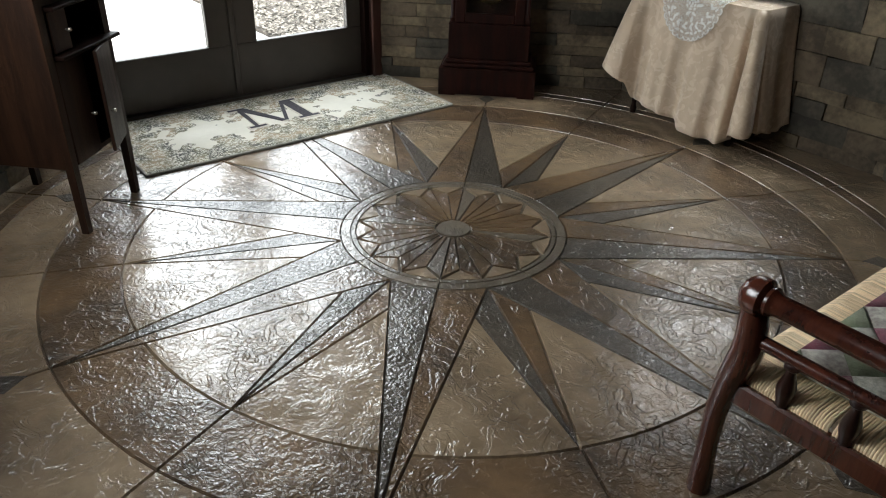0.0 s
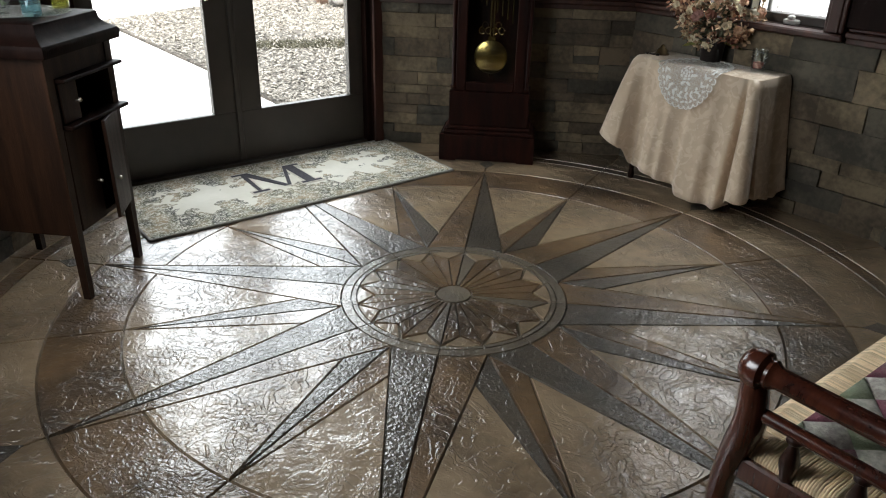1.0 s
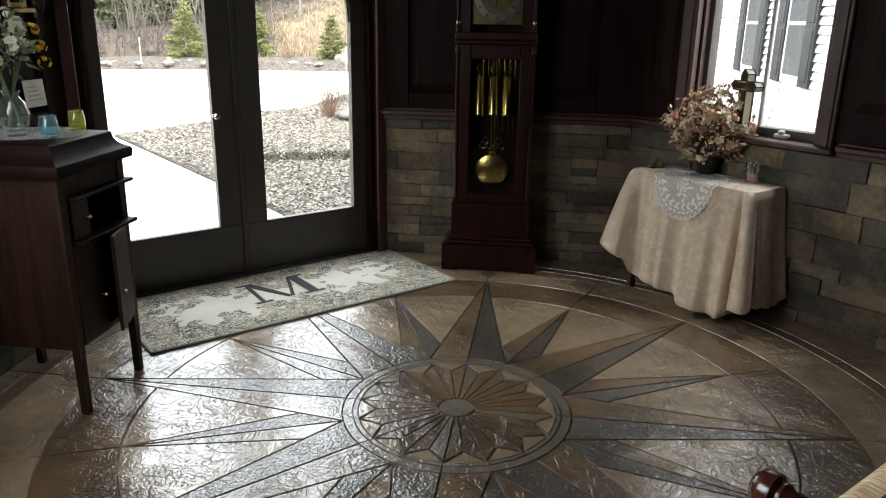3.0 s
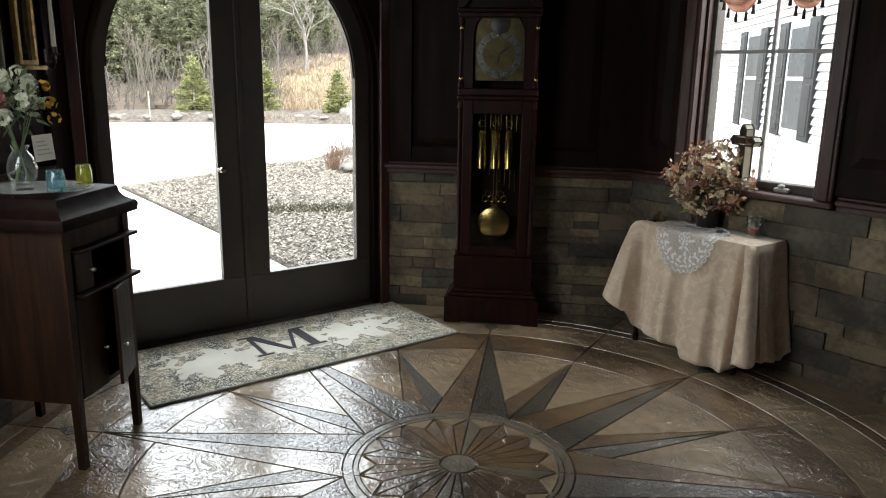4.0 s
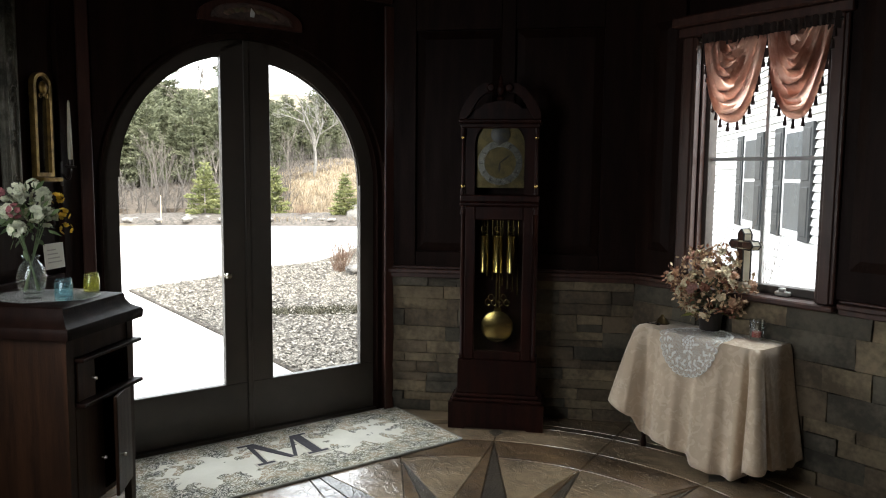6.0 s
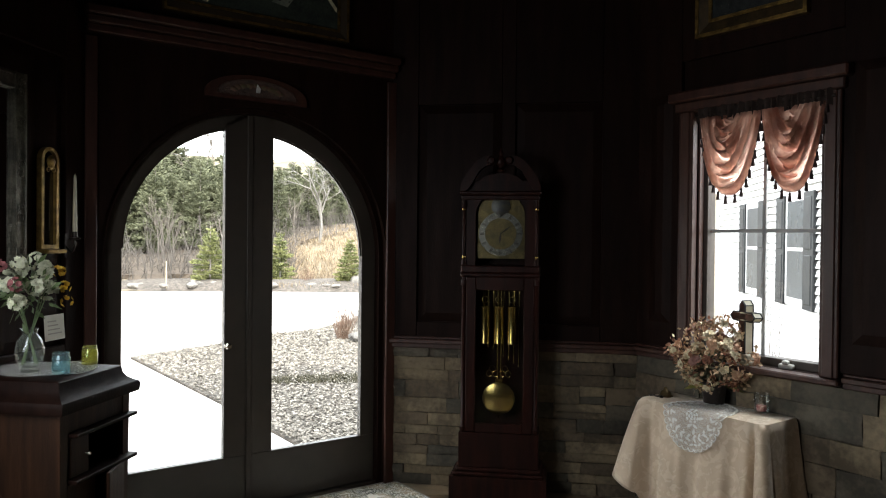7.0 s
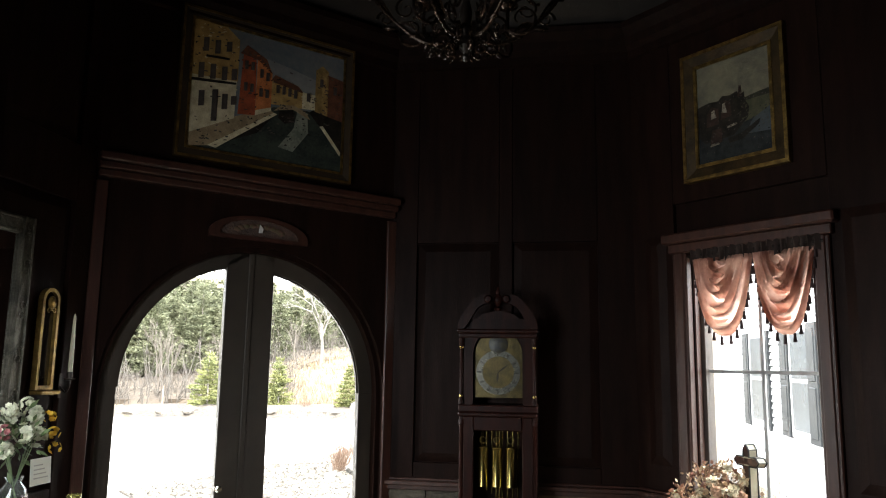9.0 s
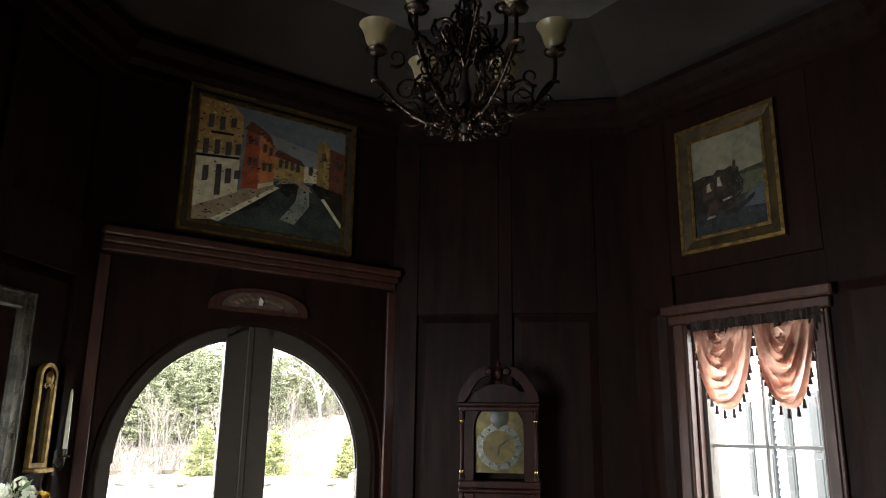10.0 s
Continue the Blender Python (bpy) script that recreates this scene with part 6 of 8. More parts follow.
for c, hw, seed in ((-0.206, 0.195, 1), (0.160, 0.176, 2)):
    bm = bmesh.new()
    nx, nz = 56, 64
    gr = []
    zb = lambda x: 1.925 + 0.445 * abs(x) ** 2.7
    for j in range(nz + 1):
        t_ = j / nz
        row = []
        half_w, low = 0.10 + 0.90 * t_ ** 0.8, 2.345 - 0.42 * t_
        for i in range(nx + 1):
            a = -1 + 2 * i / nx
            # each fold hangs as a loop from the header, nested in the one below it
            x = half_w * a + 0.10 * (1 - t_) * math.sin(3 * seed)
            z = low + (2.37 - low) * abs(a) ** (2.7 - 0.5 * (1 - t_))
            deep = 1 - 0.6 * abs(a) ** 3
            f = t_ * 2 * math.pi * 6.5 + 1.3 * a * (1.0 if seed == 1 else -0.7) + 2.2 * noise.noise((a * 1.3, t_ * 3, seed))
            y = 2.030 - 0.040 * math.sin(math.pi * t_) * deep + 0.036 * (abs(math.sin(f * 0.5)) * 2 - 1) * deep * min(1, (1 - t_) * 6 + 0.25)
            row.append(bm.verts.new((c + hw * x, y, z)))
        gr.append(row)
    gr_co = [[v.co.copy() for v in row] for row in gr]
    for j in range(nz):
        for i in range(nx):
            bm.faces.new((gr[j][i], gr[j][i + 1], gr[j + 1][i + 1], gr[j + 1][i]))
    swag = part("swag", bm, SHEER, val, smooth=80)
    # doubled folds lie over the swag, from one side to the other
    for t0, t1, i0, i1 in ((0.16, 0.30, 0, 40), (0.30, 0.40, 14, nx), (0.46, 0.56, 0, 48), (0.60, 0.74, 20, nx), (0.82, 0.90, 0, 34), (0.90, 1.0, 6, nx)):
        fb = bmesh.new()
        j0, j1 = int(t0 * nz), int(t1 * nz)
        fold_rows = []
        for j in range(j0, j1 + 1):
            bulge = math.sin(math.pi * (j - j0) / (j1 - j0))
            fold_rows.append([fb.verts.new(gr_co[j][i] + Vector((0, -0.006 - 0.012 * bulge, 0.02 * (i - i0) / (i1 - i0) * (1 if i0 == 0 else -1)))) for i in range(i0, i1 + 1)])
        for p, q in zip(fold_rows, fold_rows[1:]):
            for i in range(len(p) - 1):
                fb.faces.new((p[i], p[i + 1], q[i + 1], q[i]))
        part("fold", fb, SHEER, swag, smooth=80)
    pts = [(c + hw * x, 2.034, zb(x)) for x in [-1 + 2 * i / 40 for i in range(41)]]
    part("fringe_cord", tube(bmesh.new(), pts, 0.004, 5), TASSEL, swag)
    # tassels at even steps along the hem
    acc, step = 0.0, 0.0
    for p, q in zip(pts, pts[1:]):
        acc += math.dist(p, q)
        if acc >= step:
            step += 0.055
            o = new("tassel", tme)
            o.parent = swag
            o.matrix_basis = pose(*q) @ Matrix.Diagonal((1.15, 1.15, 1.3, 1))
# ---- record cabinet ----
cab = thing("record_cabinet", "old brown wooden record-player cabinet on tapered legs, doors ajar", "cabinet")
KX, KB, KY0, KY1 = -1.465, -1.99, -0.315, 0.13
for x, y in ((KX - 0.022, KY0 + 0.022), (KX - 0.022, KY1 - 0.022), (KB + 0.022, KY0 + 0.022), (KB + 0.022, KY1 - 0.022)):
    bm = bmesh.new()
    b0, b1 = 0.015, 0.023
    lo_ = [bm.verts.new((x + sx * b0, y + sy * b0, 0.0)) for sx, sy in ((-1, -1), (1, -1), (1, 1), (-1, 1))]
    hi_ = [bm.verts.new((x + sx * b1, y + sy * b1, 0.99)) for sx, sy in ((-1, -1), (1, -1), (1, 1), (-1, 1))]
    bm.faces.new(lo_)
    bm.faces.new(hi_)
    for k in range(4):
        bm.faces.new((lo_[k], lo_[(k + 1) % 4], hi_[(k + 1) % 4], hi_[k]))
    part("leg", bm, WOOD_CABINET, cab)
BZ = 0.285
part("side_panel", B(KB + 0.01, KX - 0.03, KY0 + 0.004, KY0 + 0.018, BZ, 0.99, 0.002), WOOD_CABINET, cab)
part("side_panel", B(KB + 0.01, KX - 0.03, KY1 - 0.018, KY1 - 0.004, BZ, 0.99, 0.002), WOOD_CABINET, cab)
part("back_panel", B(KB, KB + 0.012, KY0 + 0.02, KY1 - 0.02, BZ, 0.99), WOOD_CABINET, cab)
part("bottom_board", B(KB + 0.012, KX - 0.02, KY0 + 0.019, KY1 - 0.019, BZ, BZ + 0.02), WOOD_CABINET, cab)
part("upper_front", B(KX - 0.02, KX - 0.004, KY0 + 0.04, KY1 - 0.04, 0.90, 0.99, 0.002), WOOD_CABINET, cab)
part("shelf_board", B(KB + 0.012, KX + 0.035, KY0 + 0.05, KY1 + 0.012, 0.884, 0.898, 0.003), WOOD, cab, "dark projecting shelf board")
part("shelf_board", B(KB + 0.012, KX + 0.035, KY0 + 0.05, KY1 + 0.012, 0.706, 0.722, 0.003), WOOD, cab)
part("inner_back", B(KB + 0.1, KB + 0.11, KY0 + 0.02, KY1 - 0.02, 0.722, 0.884), WOOD, cab)
d1 = part("small_door", B(KX - 0.012, KX + 0.002, KY0 + 0.06, KY0 + 0.17, 0.726, 0.880, 0.003), WOOD_CABINET, cab)
KNOB = mat("pale_knob", (0.62, 0.56, 0.46), rough=0.25, metal=0.6)
kn = lathe(bmesh.new(), [(0.0, -0.004), (0.004, -0.004), (0.004, 0.008), (0.009, 0.014), (0.007, 0.021), (0, 0.023)], 12, (0, 0, 0), Matrix.Rotation(radians(90), 3, "Y"))
kme = mesh_of(kn, "knob", KNOB, 40)


def knob(parent, x, y, z):
    o = new("knob", kme)
    o.parent = parent
    o.matrix_basis = pose(x, y, z)
    return o


knob(d1, KX + 0.002, KY0 + 0.15, 0.80)
d2 = part("cabinet_door", B(KX - 0.016, KX - 0.002, KY0 + 0.045, -0.095, 0.292, 0.704, 0.003), WOOD_CABINET, cab)
knob(d2, KX - 0.002, -0.115, 0.455)
d3 = part("cabinet_door", B(0.0, 0.015, -0.205, 0.0, 0.288, 0.704, 0.003), WOOD_CABINET, cab, "cabinet door standing ajar", m=pose(KX - 0.012, KY1 - 0.038, 0, 0, 0, 17))
knob(d3, 0.015, -0.17, 0.452)
# lid with a cove moulding
bm = bmesh.new()
prof = [(0.030, 0.985), (0.034, 1.015), (0.028, 1.028), (0.012, 1.036), (-0.006, 1.05), (-0.018, 1.07), (-0.022, 1.095), (-0.030, 1.10)]
rings = []
for o_, z in prof:
    rings.append([bm.verts.new(p) for p in ((KB, KY0 - o_ - 0.0, z), (KX + o_, KY0 - o_, z), (KX + o_, KY1 + o_, z), (KB, KY1 + o_, z))])
for p, q in zip(rings, rings[1:]):
    for k in range(4):
        bm.faces.new((p[k], p[(k + 1) % 4], q[(k + 1) % 4], q[k]))
bm.faces.new(rings[0])
bm.faces.new(rings[-1])
part("lid", bm, WOOD, cab, "dark lid with a coved edge", smooth=35)
CT = 1.101
# lace cloth on the lid
bm = bmesh.new()
ctr_ = Vector((-1.72, -0.06, CT + 0.003))
rim_ = []
for k in range(56):
    a = 2 * math.pi * k / 56
    q = 1 + 0.035 * abs(math.sin(a * 14))
    rim_.append(bm.verts.new(ctr_ + Vector((0.205 * q * math.cos(a), 0.175 * q * math.sin(a), 0.002 * math.sin(a * 5)))))
bm.faces.new(rim_)
tagged(part("lace_cloth", bm, LACE, None), "white lace cloth lying on the cabinet lid", "doily")
CZ = CT + 0.006


def jar(x, y, r, h, tint, label):
    j = thing("glass_jar", label, "jar", pose(x, y, CZ), "coloured jars")
    bm = lathe(bmesh.new(), [(0.0, 0.0), (r * 0.9, 0.0), (r, 0.006), (r, h * 0.75), (r * 0.86, h * 0.82), (r * 0.86, h), (r * 0.80, h), (r * 0.80, h * 0.82), (r * 0.92, h * 0.74), (r * 0.92, 0.012), (0, 0.010)], 20)
    for k in range(6):
        a = k * 1.047
        bmesh.ops.create_icosphere(bm, subdivisions=1, radius=r * 0.22, matrix=Matrix.Translation((r * math.cos(a), r * math.sin(a), h * (0.3 + 0.2 * (k % 2)))) @ Matrix.Diagonal((0.5, 0.5, 1, 1)))
    part("jar_body", bm, tint, j, smooth=40)
    bm = bmesh.new()
    tube(bm, [(r * 0.89 * math.cos(a), r * 0.89 * math.sin(a), h * 0.9) for a in [i * 0.3142 for i in range(21)]], 0.0016, 5)
    tube(bm, [(0, r * 0.9, h * 0.9), (0, r * 1.15, h * 0.8), (0, r * 1.15, h * 0.55)], 0.0016, 5)
    part("wire_band", bm, IRON, j)
    return j


def tinted(name, c, body=0.10):
    m = glass_mat(name, c, 0.03, 1.5)
    N, L = m.node_tree.nodes, m.node_tree.links
    mx, df = N.new("ShaderNodeMixShader"), N.new("ShaderNodeBsdfTranslucent")
    df.inputs[0].default_value = (*c, 1)
    mx.inputs[0].default_value = body
    src = N["Material Output"].inputs[0].links[0].from_socket
    L.new(src, mx.inputs[1])
    L.new(df.outputs[0], mx.inputs[2])
    L.new(mx.outputs[0], N["Material Output"].inputs[0])
    return m


jar(-1.575, -0.16, 0.034, 0.085, tinted("blue_glass", (0.78, 0.93, 0.96), 0.08), "pale blue pressed-glass jar on the lace cloth")
jar(-1.60, 0.055, 0.032, 0.078, tinted("yellow_glass", (0.90, 0.90, 0.55)), "pale yellow pressed-glass jar on the lace cloth")
# vase of flowers
vz = thing("flower_vase", "clear glass vase with white, yellow and pink flowers on the cabinet", "flowers", pose(-1.72, -0.15, CZ))
bm = lathe(bmesh.new(), [(0.0, 0.0), (0.035, 0.0), (0.034, 0.012), (0.05, 0.05), (0.055, 0.085), (0.045, 0.125), (0.026, 0.15), (0.030, 0.165), (0.036, 0.172), (0.033, 0.172), (0.024, 0.152), (0.041, 0.125), (0.050, 0.085), (0.045, 0.05), (0.03, 0.02), (0, 0.016)], 26)
part("vase", bm, tinted("vase_glass", (0.95, 0.97, 0.95), 0.04), vz, smooth=50)
bm = bmesh.new()
g = random.Random(8)
for k in range(12):
    a = g.random() * 6.283
    tube(bm, smooth_path([(0.03 * math.cos(a), 0.03 * math.sin(a), 0.03), (-0.006 * math.cos(a), -0.006 * math.sin(a), 0.15), (-0.08 * math.cos(a), -0.08 * math.sin(a), 0.36)], 4), 0.0022, 5)
STEM = mat("green_stem", (0.13, 0.18, 0.07), (0.08, 0.12, 0.045), scale=20, rough=0.6, vary=0.3, island=True)
part("stems", bm, STEM, vz)
leafage(STEM, 130, 0, 0.31, 0.12, 0.14, 0.05, 0.008, 4, vz)
FLW = [mat("flower_" + n, a, b_, scale=30, rough=0.8, vary=0.15) for n, a, b_ in (("white", (0.72, 0.72, 0.56), (0.58, 0.60, 0.42)), ("yellow", (0.80, 0.55, 0.07), (0.70, 0.40, 0.04)), ("pink", (0.30, 0.10, 0.10), (0.18, 0.06, 0.065)))]
heads = [[blossom_mesh(0.020, 6, 0.5, 50 + 3 * k + j, 3, FLW[k], "flower_head") for j in range(3)] for k in range(3)]
spots = [(0, 0.02, 0.05, 0.335, 0.05), (0, -0.02, -0.02, 0.315, 0.055), (0, 0.05, 0.035, 0.26, 0.05), (0, 0.07, -0.06, 0.28, 0.045), (1, 0.05, 0.105, 0.33, 0.03), (1, 0.06, 0.125, 0.265, 0.03), (1, 0.06, 0.14, 0.205, 0.03), (0, -0.03, 0.07, 0.38, 0.035),
         (0, 0.03, -0.10, 0.37, 0.035), (2, 0.06, -0.15, 0.29, 0.035), (0, -0.02, -0.10, 0.30, 0.05), (0, 0.0, -0.16, 0.36, 0.03), (0, 0.05, -0.13, 0.22, 0.04)]
for kind, x, y, z, r in spots:
    z += 0.065
    kind = 2 if kind == 0 and y < -0.13 else kind
    for i in range(16 if kind == 0 else 9):
        e = Vector((g.gauss(0.25, 1), g.gauss(-0.2, 1), g.gauss(0.2, 1))).normalized()
        o = new("flower_head", heads[kind][i % 3])
        o.parent = vz
        s = r / 0.05 * g.uniform(0.8, 1.1)
        o.matrix_basis = Matrix.Translation(Vector((x, y, z)) + e * r * 0.7) @ e.to_track_quat("Z", "Y").to_matrix().to_4x4() @ Matrix.Diagonal((s, s, s, 1))

# ---- west wall: mirror, sconce, card ----
MIRROR = mat("mirror", (0.75, 0.75, 0.74), (0.72, 0.72, 0.71), rough=0.03, metal=1.0, rvar=0.01)
SILV = mat("tarnished_silver", (0.14, 0.13, 0.10), (0.06, 0.056, 0.045), scale=16, rough=0.42, metal=0.7, bump=0.5, bscale=60)
XW = -DWEST + 0.012
mir = thing("wall_mirror", "wall mirror in a tarnished silver frame with scrolled ornament", "mirror", pose(XW, 0, 0))
MY0, MY1, MZ0, MZ1 = -0.54, 0.285, 1.39, 2.39
part("mirror_glass", B(0.006, 0.012, MY0 + 0.08, MY1 - 0.08, MZ0 + 0.08, MZ1 - 0.08), MIRROR, mir)
for b_ in ((MY0, MY0 + 0.085, MZ0, MZ1), (MY1 - 0.085, MY1, MZ0, MZ1), (MY0 + 0.085, MY1 - 0.085, MZ0, MZ0 + 0.085), (MY0 + 0.085, MY1 - 0.085, MZ1 - 0.085, MZ1)):
    fp = part("frame_rail", B(0.0, 0.03, *b_, 0.006), SILV, mir)
    for inset in (0.004, 0.066):
        bm = B(0.028, 0.036, b_[0] + (inset if b_[1] - b_[0] < 0.1 else 0), b_[0] + (inset + 0.014 if b_[1] - b_[0] < 0.1 else b_[1] - b_[0]), b_[2] + (inset if b_[3] - b_[2] < 0.1 else 0), b_[2] + (inset + 0.014 if b_[3] - b_[2] < 0.1 else b_[3] - b_[2]), 0.003)
        part("bead", bm, SILV, fp)


def scroll(bm, y, z, s, x=0.034, flip=1):
    pts = []
    for i in range(22):
        a = i * 0.42
        r_ = s * (1 - i / 24)
        pts.append((x, y + flip * r_ * math.cos(a), z + r_ * math.sin(a)))
    tube(bm, pts, [0.004 * (1 - i / 30) for i in range(22)], 5)


for z in (1.55, 1.75, 1.95, 2.15, 2.32):
    for dz, fl_ in ((0.022, 1), (-0.022, -1)):
        bm = bmesh.new()
        scroll(bm, MY1 - 0.043, z + dz, 0.022, flip=fl_)
        part("scroll", bm, SILV, mir)
for y in (-0.5, -0.35, -0.2, -0.05, 0.04):
    bm = bmesh.new()
    scroll(bm, y, MZ1 - 0.043, 0.026)
    part("scroll", bm, SILV, mir)
sc = thing("wall_sconce", "narrow arched gilt mirror sconce", "sconce", pose(XW, 0.448, 0))
hw, z0_, z1_ = 0.062, 1.585, 2.015
outl = [(-hw, z0_), (hw, z0_)] + arc(0, z1_, hw, 0, 180, 14)
inl = [(-hw + 0.018, z0_ + 0.02), (hw - 0.018, z0_ + 0.02)] + arc(0, z1_, hw - 0.018, 0, 180, 14)
sd = lambda a, b_, h: (h, a, b_)
# mirror plate coloured near black for the dark room it reflects
part("back_plate", prism(bmesh.new(), inl, sd, 0.004, 0.010), mat("dark_reflection_plate", (0.02, 0.016, 0.012), rough=0.12), sc, "mirror back plate, its dark reflection put into the colour")
part("gilt_frame", strip(bmesh.new(), inl, outl, sd, 0.0, 0.028, True), GILT, sc, "gilt arched frame")
bm = bmesh.new()
bmesh.ops.create_icosphere(bm, subdivisions=2, radius=0.03, matrix=Matrix.Translation((0.03, 0, z1_ - 0.01)) @ Matrix.Diagonal((0.5, 0.9, 1.1, 1)))
scroll(bm, -0.018, z1_ - 0.05, 0.016, 0.03)
scroll(bm, 0.018, z1_ - 0.05, 0.016, 0.03, -1)
part("crest", bm, GILT, sc, smooth=60)
part("foot_shelf", B(0.0, 0.07, -hw - 0.008, hw + 0.008, z0_ - 0.022, z0_ - 0.002, 0.005), GILT, sc)
cs_ = thing("candle_holder", "tall ivory taper candle in a dark iron wall holder", "candle holder", pose(XW, 0.565, 0))
bm = bmesh.new()
tube(bm, smooth_path([(0.0, 0.03, 1.60), (0.04, 0.025, 1.57), (0.075, 0.0, 1.60), (0.075, 0.0, 1.635)], 5), 0.005, 6)
lathe(bm, [(0.0, 1.628), (0.026, 1.632), (0.028, 1.638), (0.013, 1.640), (0.013, 1.67), (0.0, 1.67)], 14, (0.075, 0, 0))
box(bm, 0.0, 0.006, 0.02, 0.04, 1.54, 1.66, 0.002)
part("bracket", bm, IRON, cs_, smooth=40)
part("candle", lathe(bmesh.new(), [(0.0, 1.655), (0.0115, 1.655), (0.0105, 1.80), (0.006, 1.945), (0.002, 1.958), (0, 1.96)], 12, (0.075, 0, 0)), mat("ivory_wax", (0.62, 0.57, 0.42), (0.56, 0.5, 0.36), rough=0.45), cs_, "ivory taper candle", smooth=40)
card = part("note_card", B(-0.001, 0.001, -0.072, 0.072, 0, 0.125), mat("card_paper", (0.66, 0.64, 0.55), (0.6, 0.57, 0.48), scale=3, rough=0.9), None, m=pose(XW + 0.014, 0.505, 1.135, 0, -4, 0))
tagged(card, "small off-white card propped in the wall panel", "card")
bm = bmesh.new()
for k in range(4):
    box(bm, 0.0012, 0.0018, -0.05, 0.05 - 0.012 * k, 0.03 + 0.02 * k, 0.036 + 0.02 * k)
part("text_bar", bm, mat("pencil_grey", (0.42, 0.40, 0.35), rough=0.9), card)

# ---- fan-shaped plaque over the door ----
pl = thing("door_plaque", "fan-shaped carved wooden plaque with an oval painted centre", "plaque", wall_frame(135))
PC, PW, PZ0, PZ1 = -0.025, 0.315, 2.46, 2.61
YP = DNW - 0.013
fan_o = [(PC - PW, PZ0), (PC + PW, PZ0)] + [(PC + PW * math.cos(radians(a)), PZ0 + 0.03 + (PZ1 - PZ0 - 0.03) * math.sin(radians(a))) for a in range(0, 181, 10)]
fan_i = [(PC - PW * 0.80, PZ0 + 0.022), (PC + PW * 0.80, PZ0 + 0.022)] + [(PC + PW * 0.80 * math.cos(radians(a)), PZ0 + 0.03 + (PZ1 - PZ0 - 0.055) * math.sin(radians(a))) for a in range(0, 181, 10)]
part("frame", strip(bmesh.new(), fan_i, fan_o, upright, YP - 0.026, YP, True), WOOD_CASING, pl)
part("field", prism(bmesh.new(), fan_i, upright, YP - 0.010, YP), mat("plaque_field", (0.055, 0.035, 0.03), (0.10, 0.06, 0.045), scale=24, rough=0.6, bump=0.5, bscale=60), pl)
bm = bmesh.new()
g = random.Random(3)
for k in range(9):
    a = radians(20 + 17.5 * k)
    bmesh.ops.create_icosphere(bm, subdivisions=1, radius=0.022, matrix=Matrix.Translation((PC + 0.15 * math.cos(a), YP - 0.012, PZ0 + 0.045 + 0.045 * math.sin(a))) @ Matrix.Diagonal((1.3, 0.35, 0.8, 1)))
part("carved_fruit", bm, mat("carved_paint", (0.14, 0.07, 0.05), (0.08, 0.07, 0.03), scale=40, rough=0.6), pl, smooth=60)
bm = prism(bmesh.new(), [(PC - 0.012, PZ0 + 0.05), (PC + 0.012, PZ0 + 0.05), (PC + 0.016, PZ0 + 0.075), (PC - 0.004, PZ0 + 0.10), (PC - 0.01, PZ0 + 0.07)], upright, YP - 0.026, YP - 0.02)
part("white_motif", bm, mat("white_enamel", (0.75, 0.75, 0.72), rough=0.4), pl, "small white motif")

# ---- paintings ----


def framed(name, label, angle, d, x0, x1, z0, z1, wdt, mframe, tilt=0.0):
    f = thing(name, label, "painting", wall_frame(angle))
    y1 = d - 0.013
    outer = [(x0, z0), (x1, z0), (x1, z1), (x0, z1)]
    prev = outer
    for k, (w, dep, mt) in enumerate(((wdt * 0.22, 0.040, GILT), (wdt * 0.58, 0.036, mframe), (wdt * 0.20, 0.025, GILT))):
        nxt = [(prev[0][0] + w, prev[0][1] + w), (prev[1][0] - w, prev[1][1] + w), (prev[2][0] - w, prev[2][1] - w), (prev[3][0] + w, prev[3][1] - w)]
        bm = strip(bmesh.new(), nxt, prev, upright, y1 - dep, y1, True)
        if k == 1:
            # the broad moulding slopes in towards the canvas
            for v in bm.verts:
                if v.co.y < y1 - 0.01 and any(abs(v.co.x - p[0]) + abs(v.co.z - p[1]) < 1e-4 for p in nxt):
                    v.co.y += 0.016
        part(("outer_moulding", "frame_moulding", "inner_moulding")[k], bm, mt, f)
        prev = nxt
    return f, prev, y1 - 0.014


def paint(name, c, c2=None, scale=20):
    return mat("paint_" + name, c, c2, scale=scale, rough=0.55, bump=0.25, bscale=120, fine=0.5, spec=0.2)


